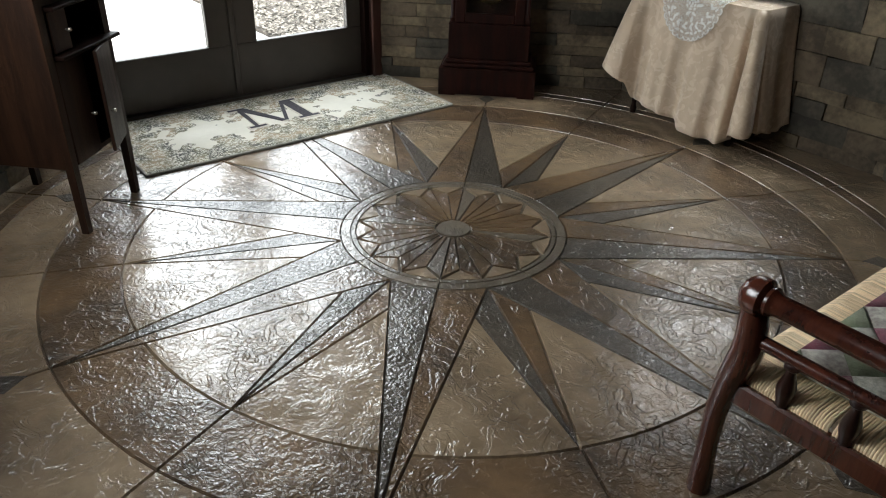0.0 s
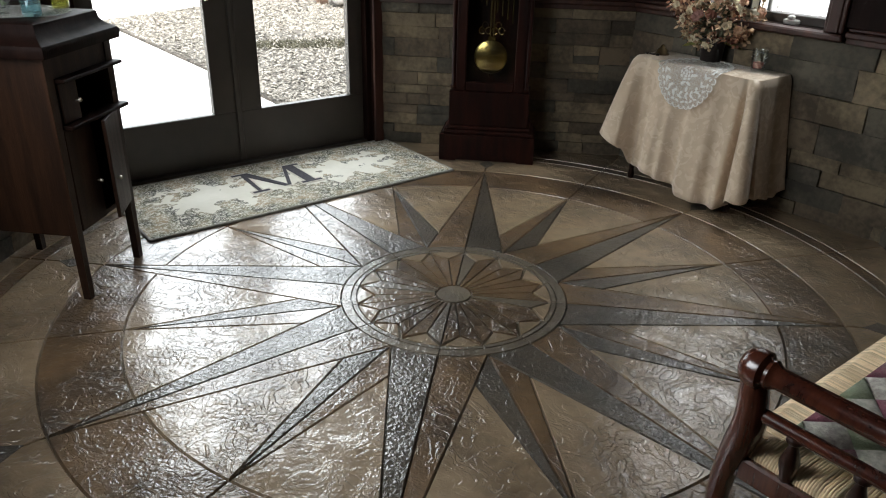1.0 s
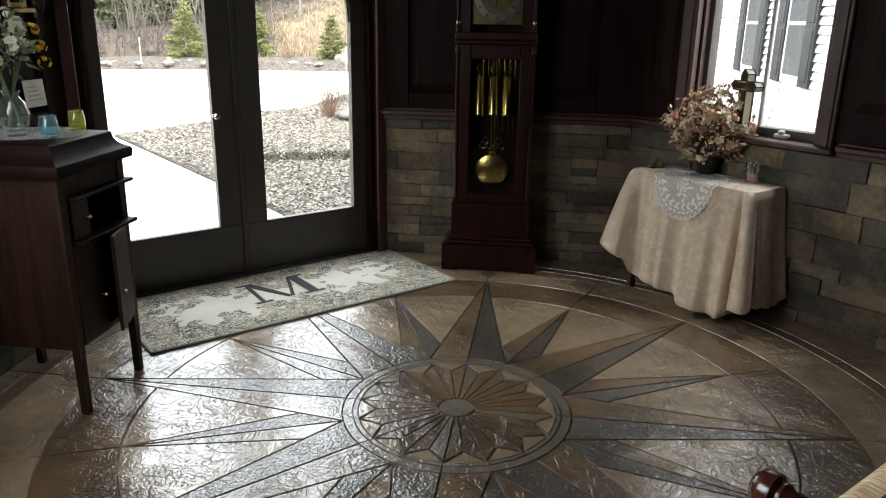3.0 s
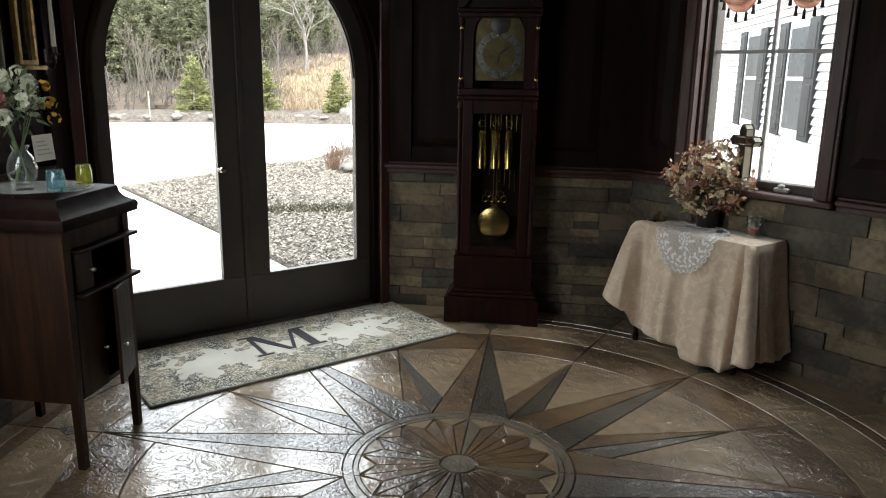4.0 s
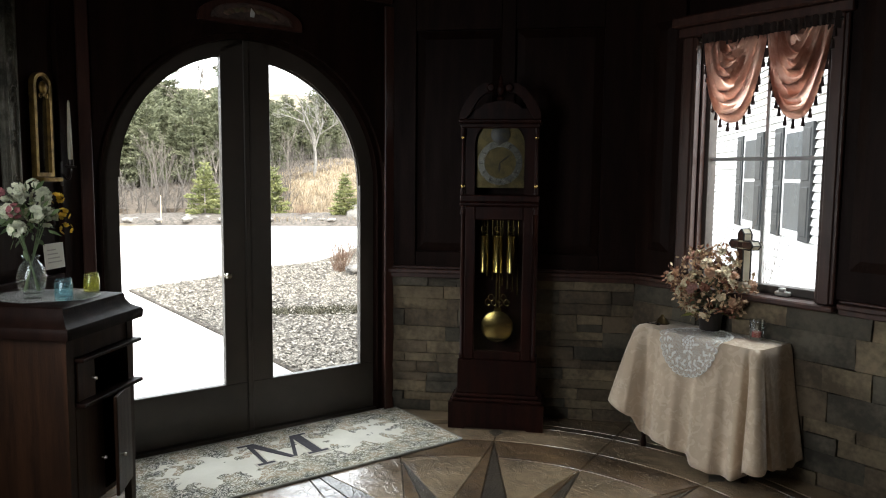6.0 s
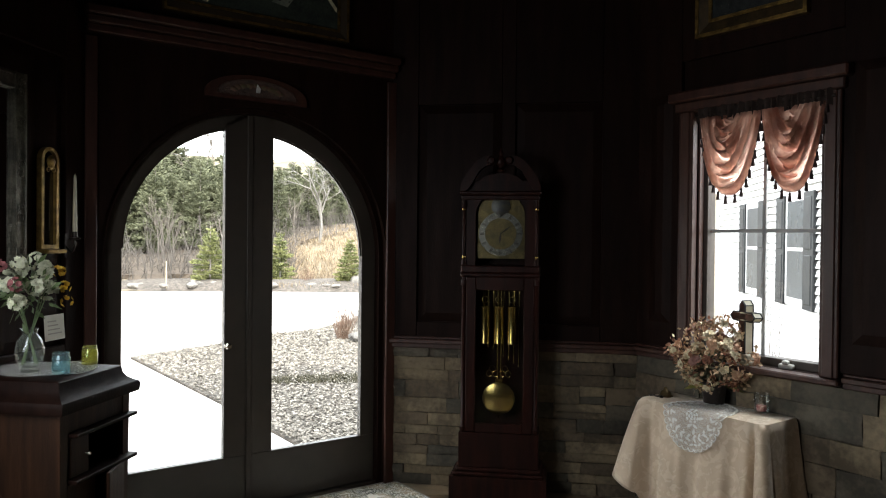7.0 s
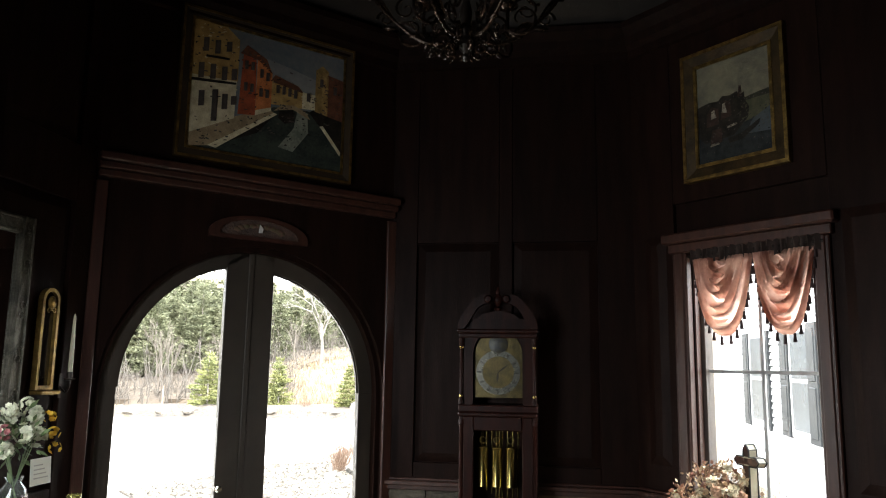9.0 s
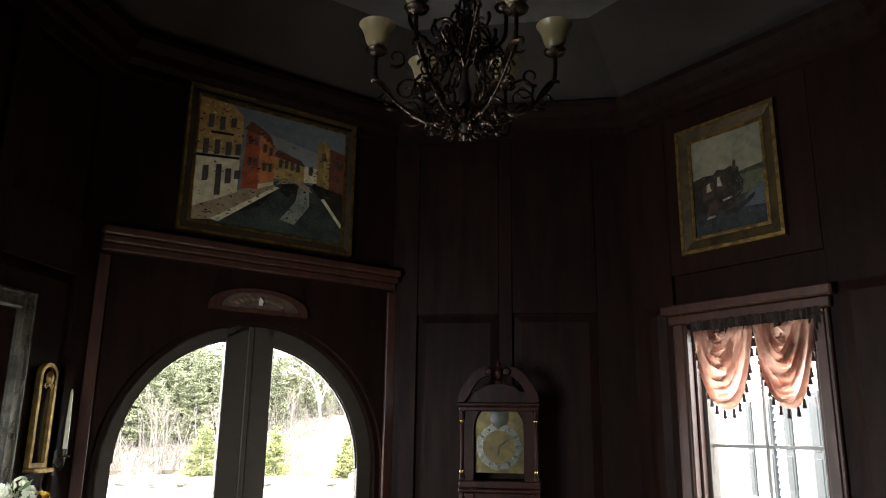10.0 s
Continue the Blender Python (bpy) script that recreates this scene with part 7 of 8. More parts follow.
def shapes(f, q, y, items, backing):
    """Brushed colour shapes on a canvas; places in fractions of its width and height."""
    (ax, az), (bx, bz) = q[0], q[2]
    cv = part("canvas", B(ax, bx, y, y + 0.01, az, bz), backing, f)
    for k, (m, pts) in enumerate(items):
        pp = [(ax + (bx - ax) * u, az + (bz - az) * w) for u, w in pts]
        part("colour_shape", prism(bmesh.new(), pp, upright, y - 0.0006 - 0.00025 * k, y - 0.0001), m, cv)
    # short brush strokes break up each shape
    g = random.Random(len(items))
    strokes = {}
    for k, (m, pts) in enumerate(items[:20]):
        us, ws = [p[0] for p in pts], [p[1] for p in pts]
        span = (max(us) - min(us)) * (max(ws) - min(ws))
        for i in range(int(30 + 260 * span)):
            u, v_ = g.uniform(min(us), max(us)), g.uniform(min(ws), max(ws))
            if not inside((u, v_), pts):
                continue
            tone = g.choices((P_DK, P_WIN, m), (0.10, 0.22, 0.68))[0]
            b_ = strokes.setdefault(tone.name, (tone, bmesh.new()))[1]
            l, h, tl = g.uniform(0.003, 0.013), g.uniform(0.003, 0.008), g.uniform(-0.004, 0.004)
            quad = [(u - l, v_ - h - tl), (u + l * 0.8, v_ - h * 0.7 + tl), (u + l, v_ + h + tl), (u - l * 0.7, v_ + h * 0.8 - tl)]
            quad = [(min(max(p, 0.005), 0.995), min(max(q_, 0.005), 0.995)) for p, q_ in quad]
            b_.faces.new([b_.verts.new((ax + (bx - ax) * p, y - 0.0012 - 0.00025 * k - 0.00001 * (i % 20), az + (bz - az) * q_)) for p, q_ in quad])
    for tone, b_ in strokes.values():
        tagged(part("brushwork", b_, tone, cv), kind="stuff")


DARKF = mat("dark_frame", (0.06, 0.04, 0.022), (0.035, 0.024, 0.014), scale=10, rough=0.4, bump=0.2)
f1, q1, y1 = framed("canal_painting", "large framed oil painting of a canal between coloured houses", 135, DNW, -0.575, 0.575, 2.905, 3.835, 0.072, DARKF)
P_CREAM, P_OR, P_OC, P_DK = paint("cream", (0.74, 0.67, 0.46), (0.52, 0.44, 0.28)), paint("orange", (0.66, 0.24, 0.08), (0.40, 0.13, 0.045)), paint("ochre", (0.38, 0.25, 0.09), (0.22, 0.14, 0.05)), paint("umber", (0.03, 0.024, 0.018), (0.012, 0.01, 0.008))
P_SKY, P_WAT, P_QUAY, P_WIN = paint("sky", (0.12, 0.145, 0.165), (0.19, 0.20, 0.20), 4), paint("canal", (0.055, 0.065, 0.05), (0.022, 0.028, 0.025), 8), paint("quay", (0.40, 0.30, 0.18), (0.26, 0.19, 0.11)), paint("shadow", (0.10, 0.08, 0.07), (0.06, 0.05, 0.045))
P_RED, P_SAND, P_ROOF, P_GLINT, P_HAZE = paint("red_wall", (0.42, 0.10, 0.04), (0.24, 0.06, 0.03)), paint("sand_wall", (0.50, 0.33, 0.12), (0.32, 0.20, 0.07)), paint("roof", (0.17, 0.065, 0.035), (0.09, 0.04, 0.025)), paint("glint", (0.30, 0.31, 0.24), (0.14, 0.15, 0.12), 9), paint("haze", (0.26, 0.27, 0.26), (0.20, 0.21, 0.21), 5)
items = [(P_HAZE, [(0.25, 0.55), (0.85, 0.50), (0.85, 0.74), (0.62, 0.80), (0.40, 0.84)]), (P_WAT, [(0, 0), (1, 0), (1, 0.36), (0.75, 0.47), (0.52, 0.44), (0, 0.1)]), (P_GLINT, [(0.56, 0.12), (0.66, 0.10), (0.76, 0.28), (0.75, 0.45), (0.68, 0.45), (0.66, 0.30)]),
         (P_QUAY, [(0, 0.0), (0.13, 0.03), (0.53, 0.38), (0.50, 0.42), (0.28, 0.30), (0, 0.10)]), (P_DK, [(0.76, 0.46), (1, 0.16), (1, 0.62), (0.90, 0.66), (0.80, 0.50)]), (P_DK, [(0.13, 0.02), (0.42, 0.20), (0.52, 0.36), (0.50, 0.37), (0.30, 0.17)]),
         (P_CREAM, [(0, 0.10), (0.27, 0.28), (0.28, 0.90), (0.20, 1.0), (0, 1.0)]), (P_SAND, [(0, 0.56), (0.28, 0.58), (0.28, 0.92), (0.20, 1.0), (0, 1.0)]), (P_RED, [(0.29, 0.32), (0.40, 0.34), (0.39, 0.86), (0.31, 0.84)]), (P_OR, [(0.40, 0.36), (0.50, 0.41), (0.50, 0.72), (0.40, 0.84)]), (P_ROOF, [(0.29, 0.82), (0.33, 0.90), (0.46, 0.82), (0.50, 0.71), (0.40, 0.80)]),
         (P_SAND, [(0.50, 0.46), (0.71, 0.48), (0.71, 0.62), (0.50, 0.66)]), (P_ROOF, [(0.49, 0.65), (0.52, 0.71), (0.68, 0.66), (0.72, 0.61)]), (P_CREAM, [(0.71, 0.48), (0.80, 0.49), (0.80, 0.62), (0.71, 0.62)]), (P_OC, [(0.80, 0.48), (0.89, 0.46), (0.89, 0.85), (0.845, 0.89), (0.80, 0.84)]), (P_SAND, [(0.845, 0.50), (0.88, 0.49), (0.88, 0.83), (0.85, 0.85)]), (P_ROOF, [(0.89, 0.46), (1, 0.44), (1, 0.80), (0.89, 0.82)]),
         (P_QUAY, [(0.52, 0.41), (0.57, 0.47), (0.65, 0.49), (0.73, 0.46), (0.77, 0.40), (0.74, 0.41), (0.65, 0.455), (0.57, 0.43)]), (P_DK, [(0.56, 0.42), (0.65, 0.45), (0.66, 0.35), (0.60, 0.32), (0.55, 0.36)]), (P_CREAM, [(0.12, 0.03), (0.52, 0.39), (0.545, 0.385), (0.17, 0.02)]), (P_CREAM, [(0.84, 0.36), (0.99, 0.14), (0.995, 0.17), (0.86, 0.37)]), (P_CREAM, [(0.40, 0.34), (0.50, 0.40), (0.50, 0.43), (0.40, 0.38)])]
for u, w, h in ((0.06, 0.76, 0.12), (0.13, 0.76, 0.12), (0.20, 0.80, 0.09), (0.04, 0.54, 0.13), (0.11, 0.55, 0.13), (0.18, 0.56, 0.12), (0.24, 0.58, 0.10), (0.05, 0.32, 0.13), (0.13, 0.22, 0.26), (0.19, 0.33, 0.13), (0.245, 0.38, 0.08)):
    items.append((P_WIN, [(u, w), (u + 0.032, w + 0.01), (u + 0.032, w + h), (u, w + h - 0.01)]))
items += [(P_DK, [(0.0, 0.51), (0.27, 0.55), (0.27, 0.565), (0.0, 0.53)]), (P_DK, [(0.08, 0.72), (0.22, 0.735), (0.22, 0.75), (0.08, 0.735)])]
for u, w in ((0.32, 0.70), (0.36, 0.70), (0.32, 0.52), (0.36, 0.52), (0.42, 0.66), (0.46, 0.64), (0.42, 0.50), (0.46, 0.50), (0.53, 0.56), (0.57, 0.56), (0.61, 0.555), (0.65, 0.55), (0.74, 0.55), (0.83, 0.70), (0.93, 0.66)):
    items.append((P_WIN, [(u, w), (u + 0.020, w + 0.003), (u + 0.020, w + 0.07), (u, w + 0.067)]))
shapes(f1, q1, y1, items, P_SKY)
f2, q2, y2 = framed("harbour_painting", "gilt-framed oil painting of a village beside water", 45, DNE, -0.445, 0.225, 2.845, 3.65, 0.10, mat("bronze_frame", (0.085, 0.054, 0.024), (0.04, 0.027, 0.013), scale=14, rough=0.4, metal=0.4, bump=0.3))
P_GS, P_GR, P_BL = paint("grey_sky", (0.21, 0.19, 0.125), (0.115, 0.108, 0.08), 3), paint("meadow", (0.105, 0.100, 0.055), (0.06, 0.06, 0.035)), paint("water", (0.034, 0.037, 0.036), (0.015, 0.017, 0.017))
P_BRICK, P_LAKE, P_BANK = paint("brick_gable", (0.060, 0.033, 0.024), (0.028, 0.018, 0.014)), paint("lake", (0.075, 0.085, 0.090), (0.045, 0.052, 0.055), 6), paint("far_bank", (0.040, 0.040, 0.024), (0.024, 0.024, 0.016))
P_SAIL = paint("pale_gable", (0.34, 0.30, 0.23), (0.20, 0.17, 0.13))
shapes(f2, q2, y2, [(P_BL, [(0, 0), (1, 0), (1, 0.46), (0, 0.40)]), (P_LAKE, [(0.66, 0.20), (1, 0.18), (1, 0.42), (0.80, 0.38)]), (P_GR, [(0.50, 0.30), (0.78, 0.34), (1, 0.42), (1, 0.56), (0.6, 0.54)]), (P_BANK, [(0.60, 0.53), (1, 0.53), (1, 0.59), (0.80, 0.575), (0.66, 0.56)]),
                     (P_DK, [(0, 0.28), (0.10, 0.20), (0.5, 0.22), (0.70, 0.36), (0.72, 0.46), (0.66, 0.55), (0.66, 0.62), (0.60, 0.60), (0.56, 0.645), (0.46, 0.625), (0.36, 0.64), (0.30, 0.60), (0.16, 0.61), (0, 0.585)]),
                     (P_BRICK, [(0.12, 0.36), (0.30, 0.37), (0.30, 0.52), (0.21, 0.56), (0.13, 0.50)]), (P_BRICK, [(0.32, 0.40), (0.48, 0.42), (0.47, 0.56), (0.38, 0.59)]), (P_BRICK, [(0.57, 0.58), (0.63, 0.58), (0.62, 0.685), (0.595, 0.70)]),
                     (P_DK, [(0.42, 0.20), (0.60, 0.22), (0.86, 0.32), (0.84, 0.27), (0.62, 0.16), (0.44, 0.15)]), (P_BRICK, [(0.17, 0.17), (0.34, 0.18), (0.33, 0.32), (0.20, 0.32)]),
                     (P_SAIL, [(0.19, 0.43), (0.26, 0.44), (0.24, 0.52), (0.20, 0.51)]), (P_SAIL, [(0.35, 0.47), (0.42, 0.46), (0.39, 0.56), (0.36, 0.56)]), (P_SAIL, [(0.41, 0.30), (0.55, 0.32), (0.54, 0.335), (0.42, 0.32)]), (P_SAIL, [(0.17, 0.155), (0.30, 0.165), (0.28, 0.185), (0.18, 0.18)])], P_GS)

# ---- chandelier ----
ch = thing("chandelier", "dark wrought-iron scroll chandelier with cream glass shades, unlit", "chandelier", pose(0.01, 0, 0))
bm = lathe(bmesh.new(), [(0.0, 2.948), (0.012, 2.957), (0.016, 2.97), (0.007, 2.984), (0.02, 2.997), (0.034, 3.015), (0.030, 3.04), (0.012, 3.06), (0.02, 3.105), (0.028, 3.16), (0.014, 3.22), (0.012, 3.40), (0.026, 3.45), (0.030, 3.50), (0.012, 3.56), (0.010, 3.85), (0.022, 3.88), (0.008, 3.92), (0.008, 4.70), (0.06, 4.72), (0.065, 4.75), (0, 4.75)], 16)
part("stem", bm, IRON, ch, smooth=40)
SHADE = cloth_mat("alabaster_shade", (0.33, 0.265, 0.14), (0.24, 0.19, 0.10), 6, 0.3, 0.3, 0.0)
arm_p = smooth_path([(0.02, 0, 3.10), (0.10, 0, 3.02), (0.20, 0, 3.03), (0.32, 0, 3.12), (0.405, 0, 3.22), (0.42, 0, 3.30), (0.42, 0, 3.365)], 6)
bm = tube(bmesh.new(), arm_p, 0.0095, 8)
for c, s, f_ in (((0.13, 3.10), 0.055, 1), ((0.27, 3.18), 0.065, -1), ((0.36, 3.13), 0.04, 1), ((0.07, 3.04), 0.03, -1), ((0.19, 3.235), 0.035, 1)):
    pts = [(c[0] + f_ * s * (1 - i / 24) * math.cos(i * 0.42), 0, c[1] + s * (1 - i / 24) * math.sin(i * 0.42)) for i in range(22)]
    tube(bm, pts, [0.007 * (1 - i / 32) for i in range(22)], 6)
for z, l in ((3.30, 0.16), (3.45, 0.12)):
    tube(bm, smooth_path([(0.012, 0, z), (l * 0.5, 0, z + 0.07), (l, 0, z - 0.03), (l * 0.8, 0, z - 0.08), (l * 0.62, 0, z - 0.04)], 5), 0.006, 6)
for k in range(3):
    bmesh.ops.create_icosphere(bm, subdivisions=1, radius=0.022, matrix=Matrix.Translation((0.12 + 0.11 * k, 0, 3.015 + 0.035 * k)) @ Matrix.Diagonal((1.6, 0.8, 0.5, 1)))
lathe(bm, [(0.0, 3.36), (0.018, 3.362), (0.05, 3.375), (0.055, 3.385), (0.02, 3.39), (0.0, 3.39)], 14, (0.42, 0, 0))
arm_me = mesh_of(bm, "arm", BRONZE, 50)
bm = lathe(bmesh.new(), [(0.016, 3.388), (0.034, 3.40), (0.05, 3.43), (0.062, 3.475), (0.078, 3.51), (0.086, 3.52), (0.082, 3.52), (0.070, 3.505), (0.055, 3.47), (0.043, 3.43), (0.016, 3.395)], 24, (0.42, 0, 0))
sh_me = mesh_of(bm, "shade", SHADE, 50)
scroll_mes = []
# scrolls under and over each arm, their ends curled
for c, r_, a0, a1, f_ in (((0.255, 3.105), 0.085, 3.4, 10.2, 1), ((0.115, 3.005), 0.045, 0.4, 7.4, -1), ((0.075, 2.985), 0.030, 2.0, 8.6, 1), ((0.33, 3.30), 0.050, 4.2, 10.4, -1), ((0.15, 3.33), 0.075, 2.4, 9.0, 1), ((0.10, 3.50), 0.055, 2.6, 9.2, -1)):
    pts = []
    for i in range(20):
        q = i / 19
        a = a0 + (a1 - a0) * q
        pts.append((c[0] + f_ * r_ * (1 - 0.72 * q) * math.cos(a), 0.0, c[1] + r_ * (1 - 0.72 * q) * math.sin(a)))
    scroll_mes.append(mesh_of(tube(bmesh.new(), pts, [0.0085 * (1 - i / 30) for i in range(20)], 6), "scroll", BRONZE, 50))
# acanthus leaves curling off the arm
leaf_mes = []
for x0, z0, l, lift in ((0.20, 3.04, 0.12, 0.05), (0.33, 3.13, 0.11, 0.09), (0.06, 3.06, 0.10, -0.05)):
    bm = bmesh.new()
    mid_, lft, rgt = [], [], []
    for i in range(6):
        q = i / 5
        x, z, w_ = x0 + l * q, z0 + lift * q + 0.03 * math.sin(q * 3.1), 0.026 * math.sin(math.pi * (0.12 + 0.86 * q))
        mid_.append(bm.verts.new((x, 0, z)))
        lft.append(bm.verts.new((x, w_, z + 0.012)))
        rgt.append(bm.verts.new((x, -w_, z + 0.012)))
    for i in range(5):
        bm.faces.new((mid_[i], mid_[i + 1], lft[i + 1], lft[i]))
        bm.faces.new((mid_[i], rgt[i], rgt[i + 1], mid_[i + 1]))
    leaf_mes.append(mesh_of(bm, "acanthus_leaf", BRONZE, 60))
for k in range(6):
    m_ = Matrix.Rotation(radians(60 * k + 8), 4, "Z") @ Matrix.Translation((0, 0, 0.315)) @ Matrix.Diagonal((0.91, 0.91, 0.9, 1))
    a_ = new("arm", arm_me)
    a_.parent, a_.matrix_basis = ch, m_
    s_ = tagged(new("shade", sh_me), "cream alabaster glass shade")
    s_.parent = a_
    for i, me in enumerate(scroll_mes):
        o = new("scroll", me)
        o.parent, o.matrix_basis = a_, Matrix.Rotation(radians(16 if i % 2 else -15), 4, "Z")
    for me in leaf_mes:
        o = new("acanthus_leaf", me)
        o.parent = a_
for k in range(3):
    m_ = Matrix.Rotation(radians(120 * k + 52), 4, "Z") @ Matrix.Translation((-0.16, 0, 0.30))
    a_ = new("arm", arm_me)
    a_.parent, a_.matrix_basis = ch, m_
    s_ = tagged(new("shade", sh_me), "cream alabaster glass shade")
    s_.parent = a_

# ---- rush-seated bench ----
FS = wall_frame(315)
bench = thing("settle_bench", "mahogany spindle-arm bench with a woven rush seat", "bench", FS)
BS0, BS1, BD0, BD1 = -0.88, 0.36, 1.50, 2.0


def bench_arm(s, out):
    pp = smooth_path([(s, BD0 + 0.0, 0.0), (s, BD0 - 0.005, 0.14), (s, BD0 - 0.005, 0.27), (s, BD0 + 0.012, 0.38), (s, BD0 + 0.03, 0.48), (s, BD0 + 0.02, 0.585)], 6)
    part("front_post", tube(bmesh.new(), pp, [0.031 - 0.006 * math.sin(i * 0.21) for i in range(len(pp))], 10), WOOD_BENCH, bench, smooth=50)
    rot = Matrix.Rotation(radians(-90), 3, "X")
    bm = lathe(bmesh.new(), [(0.0, -0.035), (0.028, -0.033), (0.041, -0.022), (0.046, -0.004), (0.046, 0.016), (0.034, 0.026), (0.036, 0.034), (0.030, 0.042), (0.026, 0.05), (0.026, 0.46), (0.032, 0.47), (0.032, 0.50)], 20, (s, BD0 + 0.02, 0.61), rot)
    part("arm_rail", bm, WOOD_BENCH, bench, "turned arm rail with a round knob end", smooth=40)
    part("mid_rail", tube(bmesh.new(), [(s, BD0 + 0.03, 0.505), (s, BD1, 0.505)], 0.017, 10), WOOD_BENCH, bench, smooth=50)
    for k in range(3):
        d = BD0 + 0.135 + 0.145 * k
        bm = lathe(bmesh.new(), [(0.010, 0.375), (0.015, 0.383), (0.014, 0.390), (0.021, 0.415), (0.022, 0.43), (0.016, 0.452), (0.011, 0.470), (0.012, 0.478), (0.019, 0.484), (0.019, 0.492), (0.010, 0.50)], 12, (s, d, 0))
        part("spindle", bm, WOOD_SPINDLE, bench, "dark turned spindle", smooth=40)
    part("end_rail", B(s - 0.014, s + 0.014, BD0 + 0.02, BD1, 0.315, 0.378, 0.006), WOOD_BENCH, bench)
    part("back_post", B(s - 0.02, s + 0.02, BD1 - 0.005, BD1 + 0.035, 0.0, 0.86, 0.006), WOOD_BENCH, bench)


bench_arm(BS1, 1)
bench_arm(BS0, -1)
part("seat_rail", B(BS0, BS1, BD0 + 0.01, BD0 + 0.04, 0.33, 0.385, 0.006), WOOD_BENCH, bench)
part("seat_rail", B(BS0, BS1, BD1 - 0.04, BD1 - 0.01, 0.33, 0.385, 0.006), WOOD_BENCH, bench)
part("back_rail", B(BS0, BS1, BD1, BD1 + 0.03, 0.78, 0.86, 0.008), WOOD_BENCH, bench)
part("back_rail", B(BS0, BS1, BD1, BD1 + 0.03, 0.52, 0.57, 0.008), WOOD_BENCH, bench)
for k in range(11):
    s = BS0 + 0.1 + (BS1 - BS0 - 0.2) * k / 10
    part("spindle", lathe(bmesh.new(), [(0.008, 0.57), (0.013, 0.63), (0.009, 0.67), (0.013, 0.72), (0.008, 0.78)], 8, (s, BD1 + 0.015, 0)), WOOD_BENCH, bench, smooth=40)
RUSH = mat("woven_rush", (0.84, 0.66, 0.43), (0.66, 0.49, 0.30), scale=12, rough=0.75, bump=0.3, bscale=120, vary=0.25, island=True, stretch=(1, 1, 1))
bm = bmesh.new()
# rush cords run from each rail to the mitre lines
sx0, sx1, dy0, dy1 = BS0 + 0.02, BS1 - 0.016, BD0 + 0.005, BD1 - 0.01
nst = 30
g = random.Random(2)
half = (dy1 - dy0) / 2
cordw = 0.0066
n_ = int(half / cordw)
for k in range(n_):
    o = cordw * (k + 0.5)
    z = 0.405 - 0.012 * (k / n_)
    for (p, q) in (((sx1 - o, dy0 + o), (sx1, dy0 + o)), ((sx1 - o, dy1 - o), (sx1, dy1 - o)), ((sx0 + o, dy0 + o), (sx0, dy0 + o)), ((sx0 + o, dy1 - o), (sx0, dy1 - o))):
        zj = g.uniform(-0.0015, 0.0015)
        ex = 1 if q[0] > p[0] else -1
        tube(bm, [(p[0], p[1], z + zj), (q[0] - ex * 0.01, q[1], 0.402 + zj), (q[0] + ex * 0.012, q[1], 0.388), (q[0] + ex * 0.014, q[1], 0.345)], cordw * 0.58, 5, False)
m_ = int((sx1 - sx0) / cordw)
for k in range(m_):
    x = sx0 + cordw * (k + 0.5)
    o = min(half, x - sx0, sx1 - x)
    for ya, yb, ey in ((dy0, dy0 + o, -1), (dy1, dy1 - o, 1)):
        zj = g.uniform(-0.0015, 0.0015)
        tube(bm, [(x, yb, 0.405 - 0.012 * (o / half) + zj), (x, ya - ey * 0.01, 0.402 + zj), (x, ya + ey * 0.012, 0.388), (x, ya + ey * 0.014, 0.345)], cordw * 0.58, 5, False)
tagged(part("rush_seat", bm, RUSH, bench, "golden woven rush seat", smooth=80), kind="stuff")
quilt = thing("patchwork_quilt", "patchwork quilt of green, cream and burgundy diamonds on the bench", "quilt", FS)
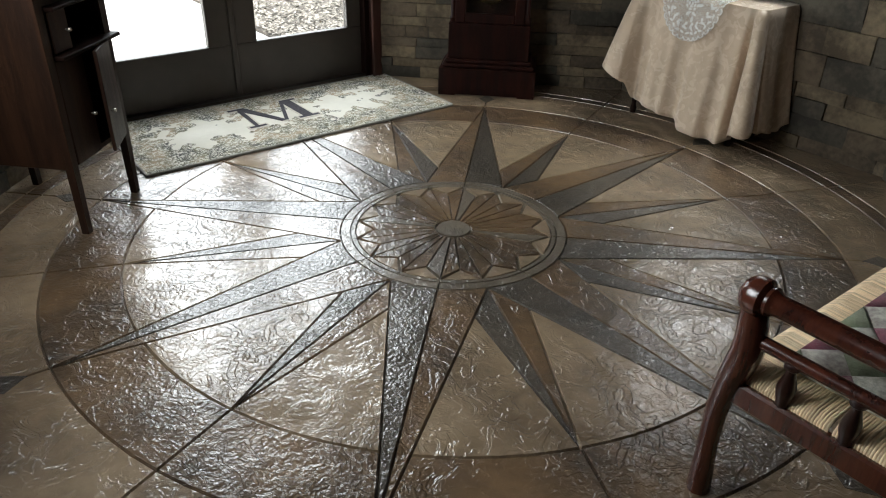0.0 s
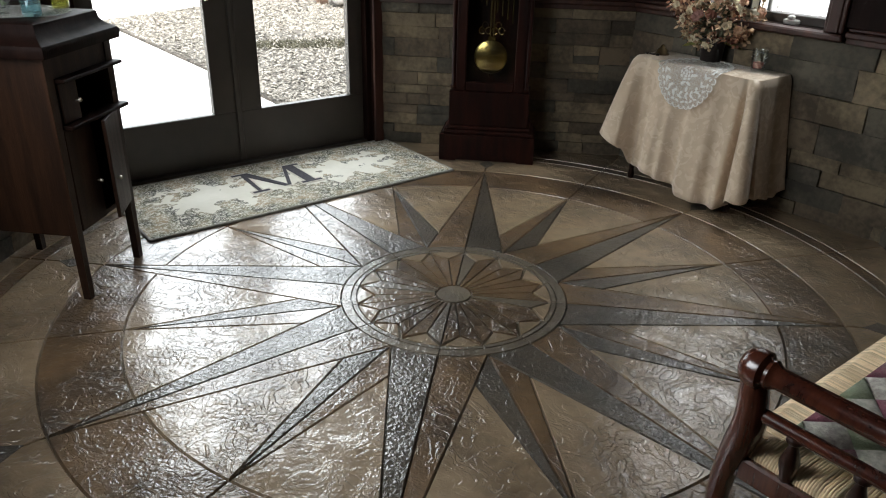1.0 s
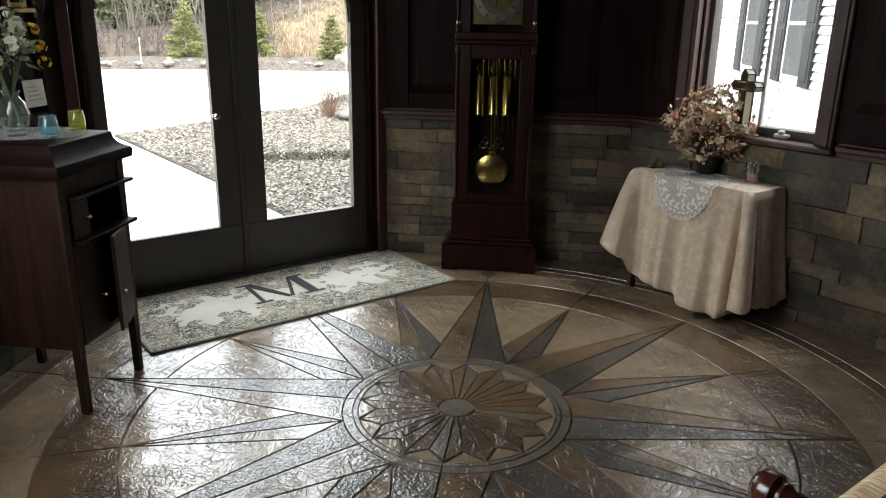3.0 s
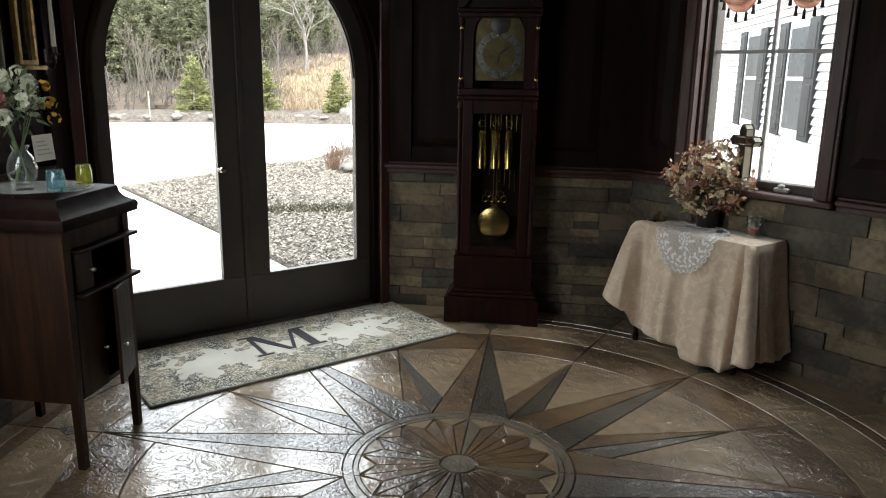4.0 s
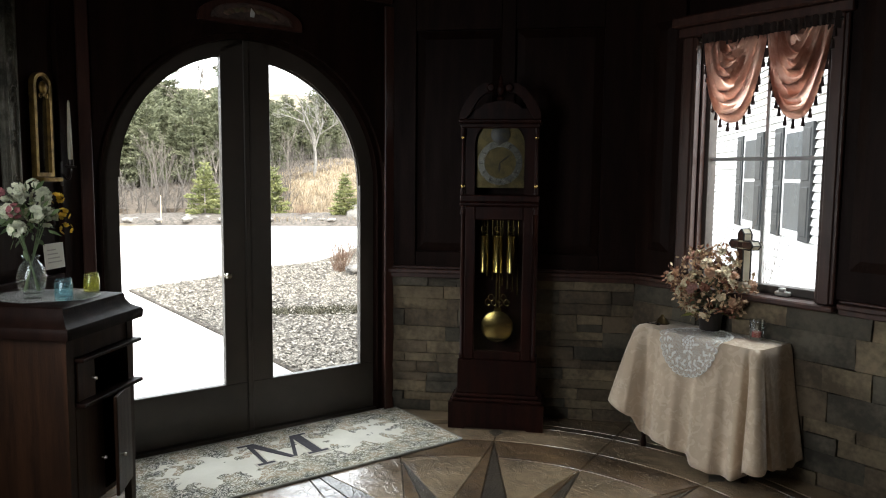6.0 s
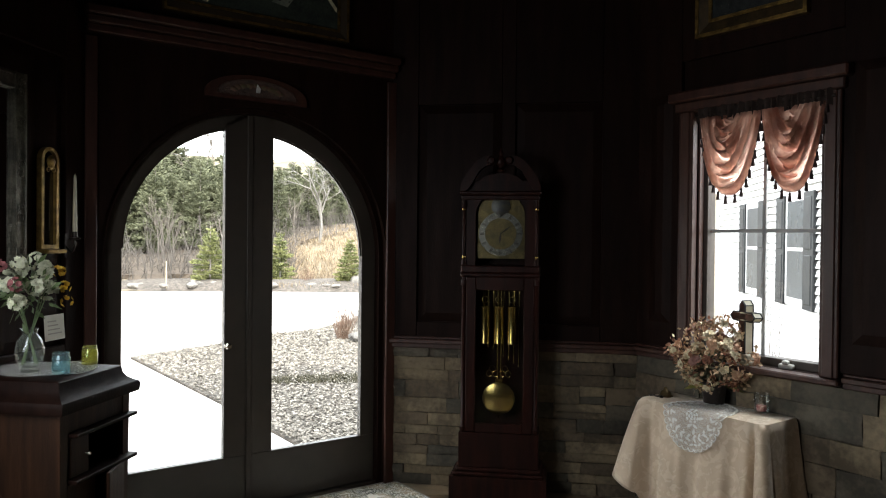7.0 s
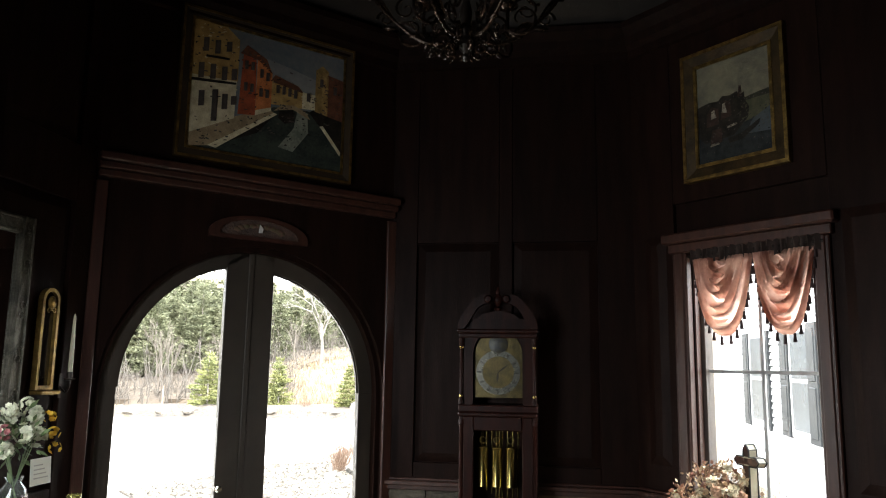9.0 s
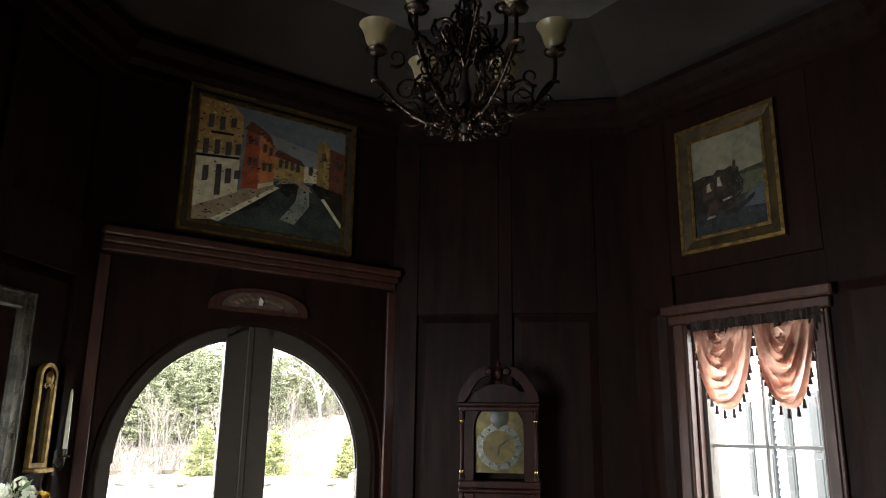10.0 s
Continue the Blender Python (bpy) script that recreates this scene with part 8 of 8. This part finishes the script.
QC = [cloth_mat("quilt_" + n, a, b_, s, 0, 0.9, 0.5, 200) for n, a, b_, s in (("sage", (0.29, 0.33, 0.20), (0.22, 0.255, 0.15), 30), ("cream", (0.74, 0.71, 0.60), (0.45, 0.43, 0.34), 60), ("burgundy", (0.26, 0.07, 0.10), (0.16, 0.05, 0.07), 40), ("floral", (0.76, 0.73, 0.63), (0.42, 0.36, 0.31), 55))]
qx0, qx1, qd0, qd1 = BS0 + 0.14, BS1 - 0.10, BD0 + 0.07, BD1 - 0.02
part("backing", B(qx0, qx1, qd0, qd1, 0.404, 0.415, 0.004), QC[1], quilt)
pw, ph = 0.155, 0.125
i = 0
for r_ in range(-1, 5):
    for c_ in range(-1, 10):
        for tri in (0, 1):
            cx_, cy_ = qx1 - pw * (c_ + 0.5 * (r_ % 2)), qd0 + ph * r_ * 0.5
            pts = [(cx_, cy_ + ph / 2), (cx_ + pw / 2, cy_), (cx_, cy_ - ph / 2), (cx_ - pw / 2, cy_)]
            if tri:
                continue
            pts = [(min(max(x, qx0), qx1), min(max(y, qd0), qd1)) for x, y in pts]
            area = abs(sum(pts[k][0] * pts[(k + 1) % 4][1] - pts[(k + 1) % 4][0] * pts[k][1] for k in range(4))) / 2
            if area < 0.0015:
                continue
            cc = (sum(p[0] for p in pts) / 4, sum(p[1] for p in pts) / 4)
            bm = bmesh.new()
            uniq = []
            for p in pts:
                if not uniq or math.dist(p, uniq[-1]) > 1e-5:
                    uniq.append(p)
            if len(uniq) > 2 and math.dist(uniq[0], uniq[-1]) < 1e-5:
                uniq.pop()
            if len(uniq) < 3:
                bm.free()
                continue
            rim_ = [bm.verts.new((p[0], p[1], 0.4155)) for p in uniq]
            top_ = [bm.verts.new((cc[0] + (p[0] - cc[0]) * 0.75, cc[1] + (p[1] - cc[1]) * 0.75, 0.423)) for p in uniq]
            bm.faces.new(top_)
            for k in range(len(uniq)):
                bm.faces.new((rim_[k], rim_[(k + 1) % len(uniq)], top_[(k + 1) % len(uniq)], top_[k]))
            part("quilt_patch", bm, QC[(0, 3, 2, 1)[(r_ + 2 * c_) % 4]], quilt, smooth=70)
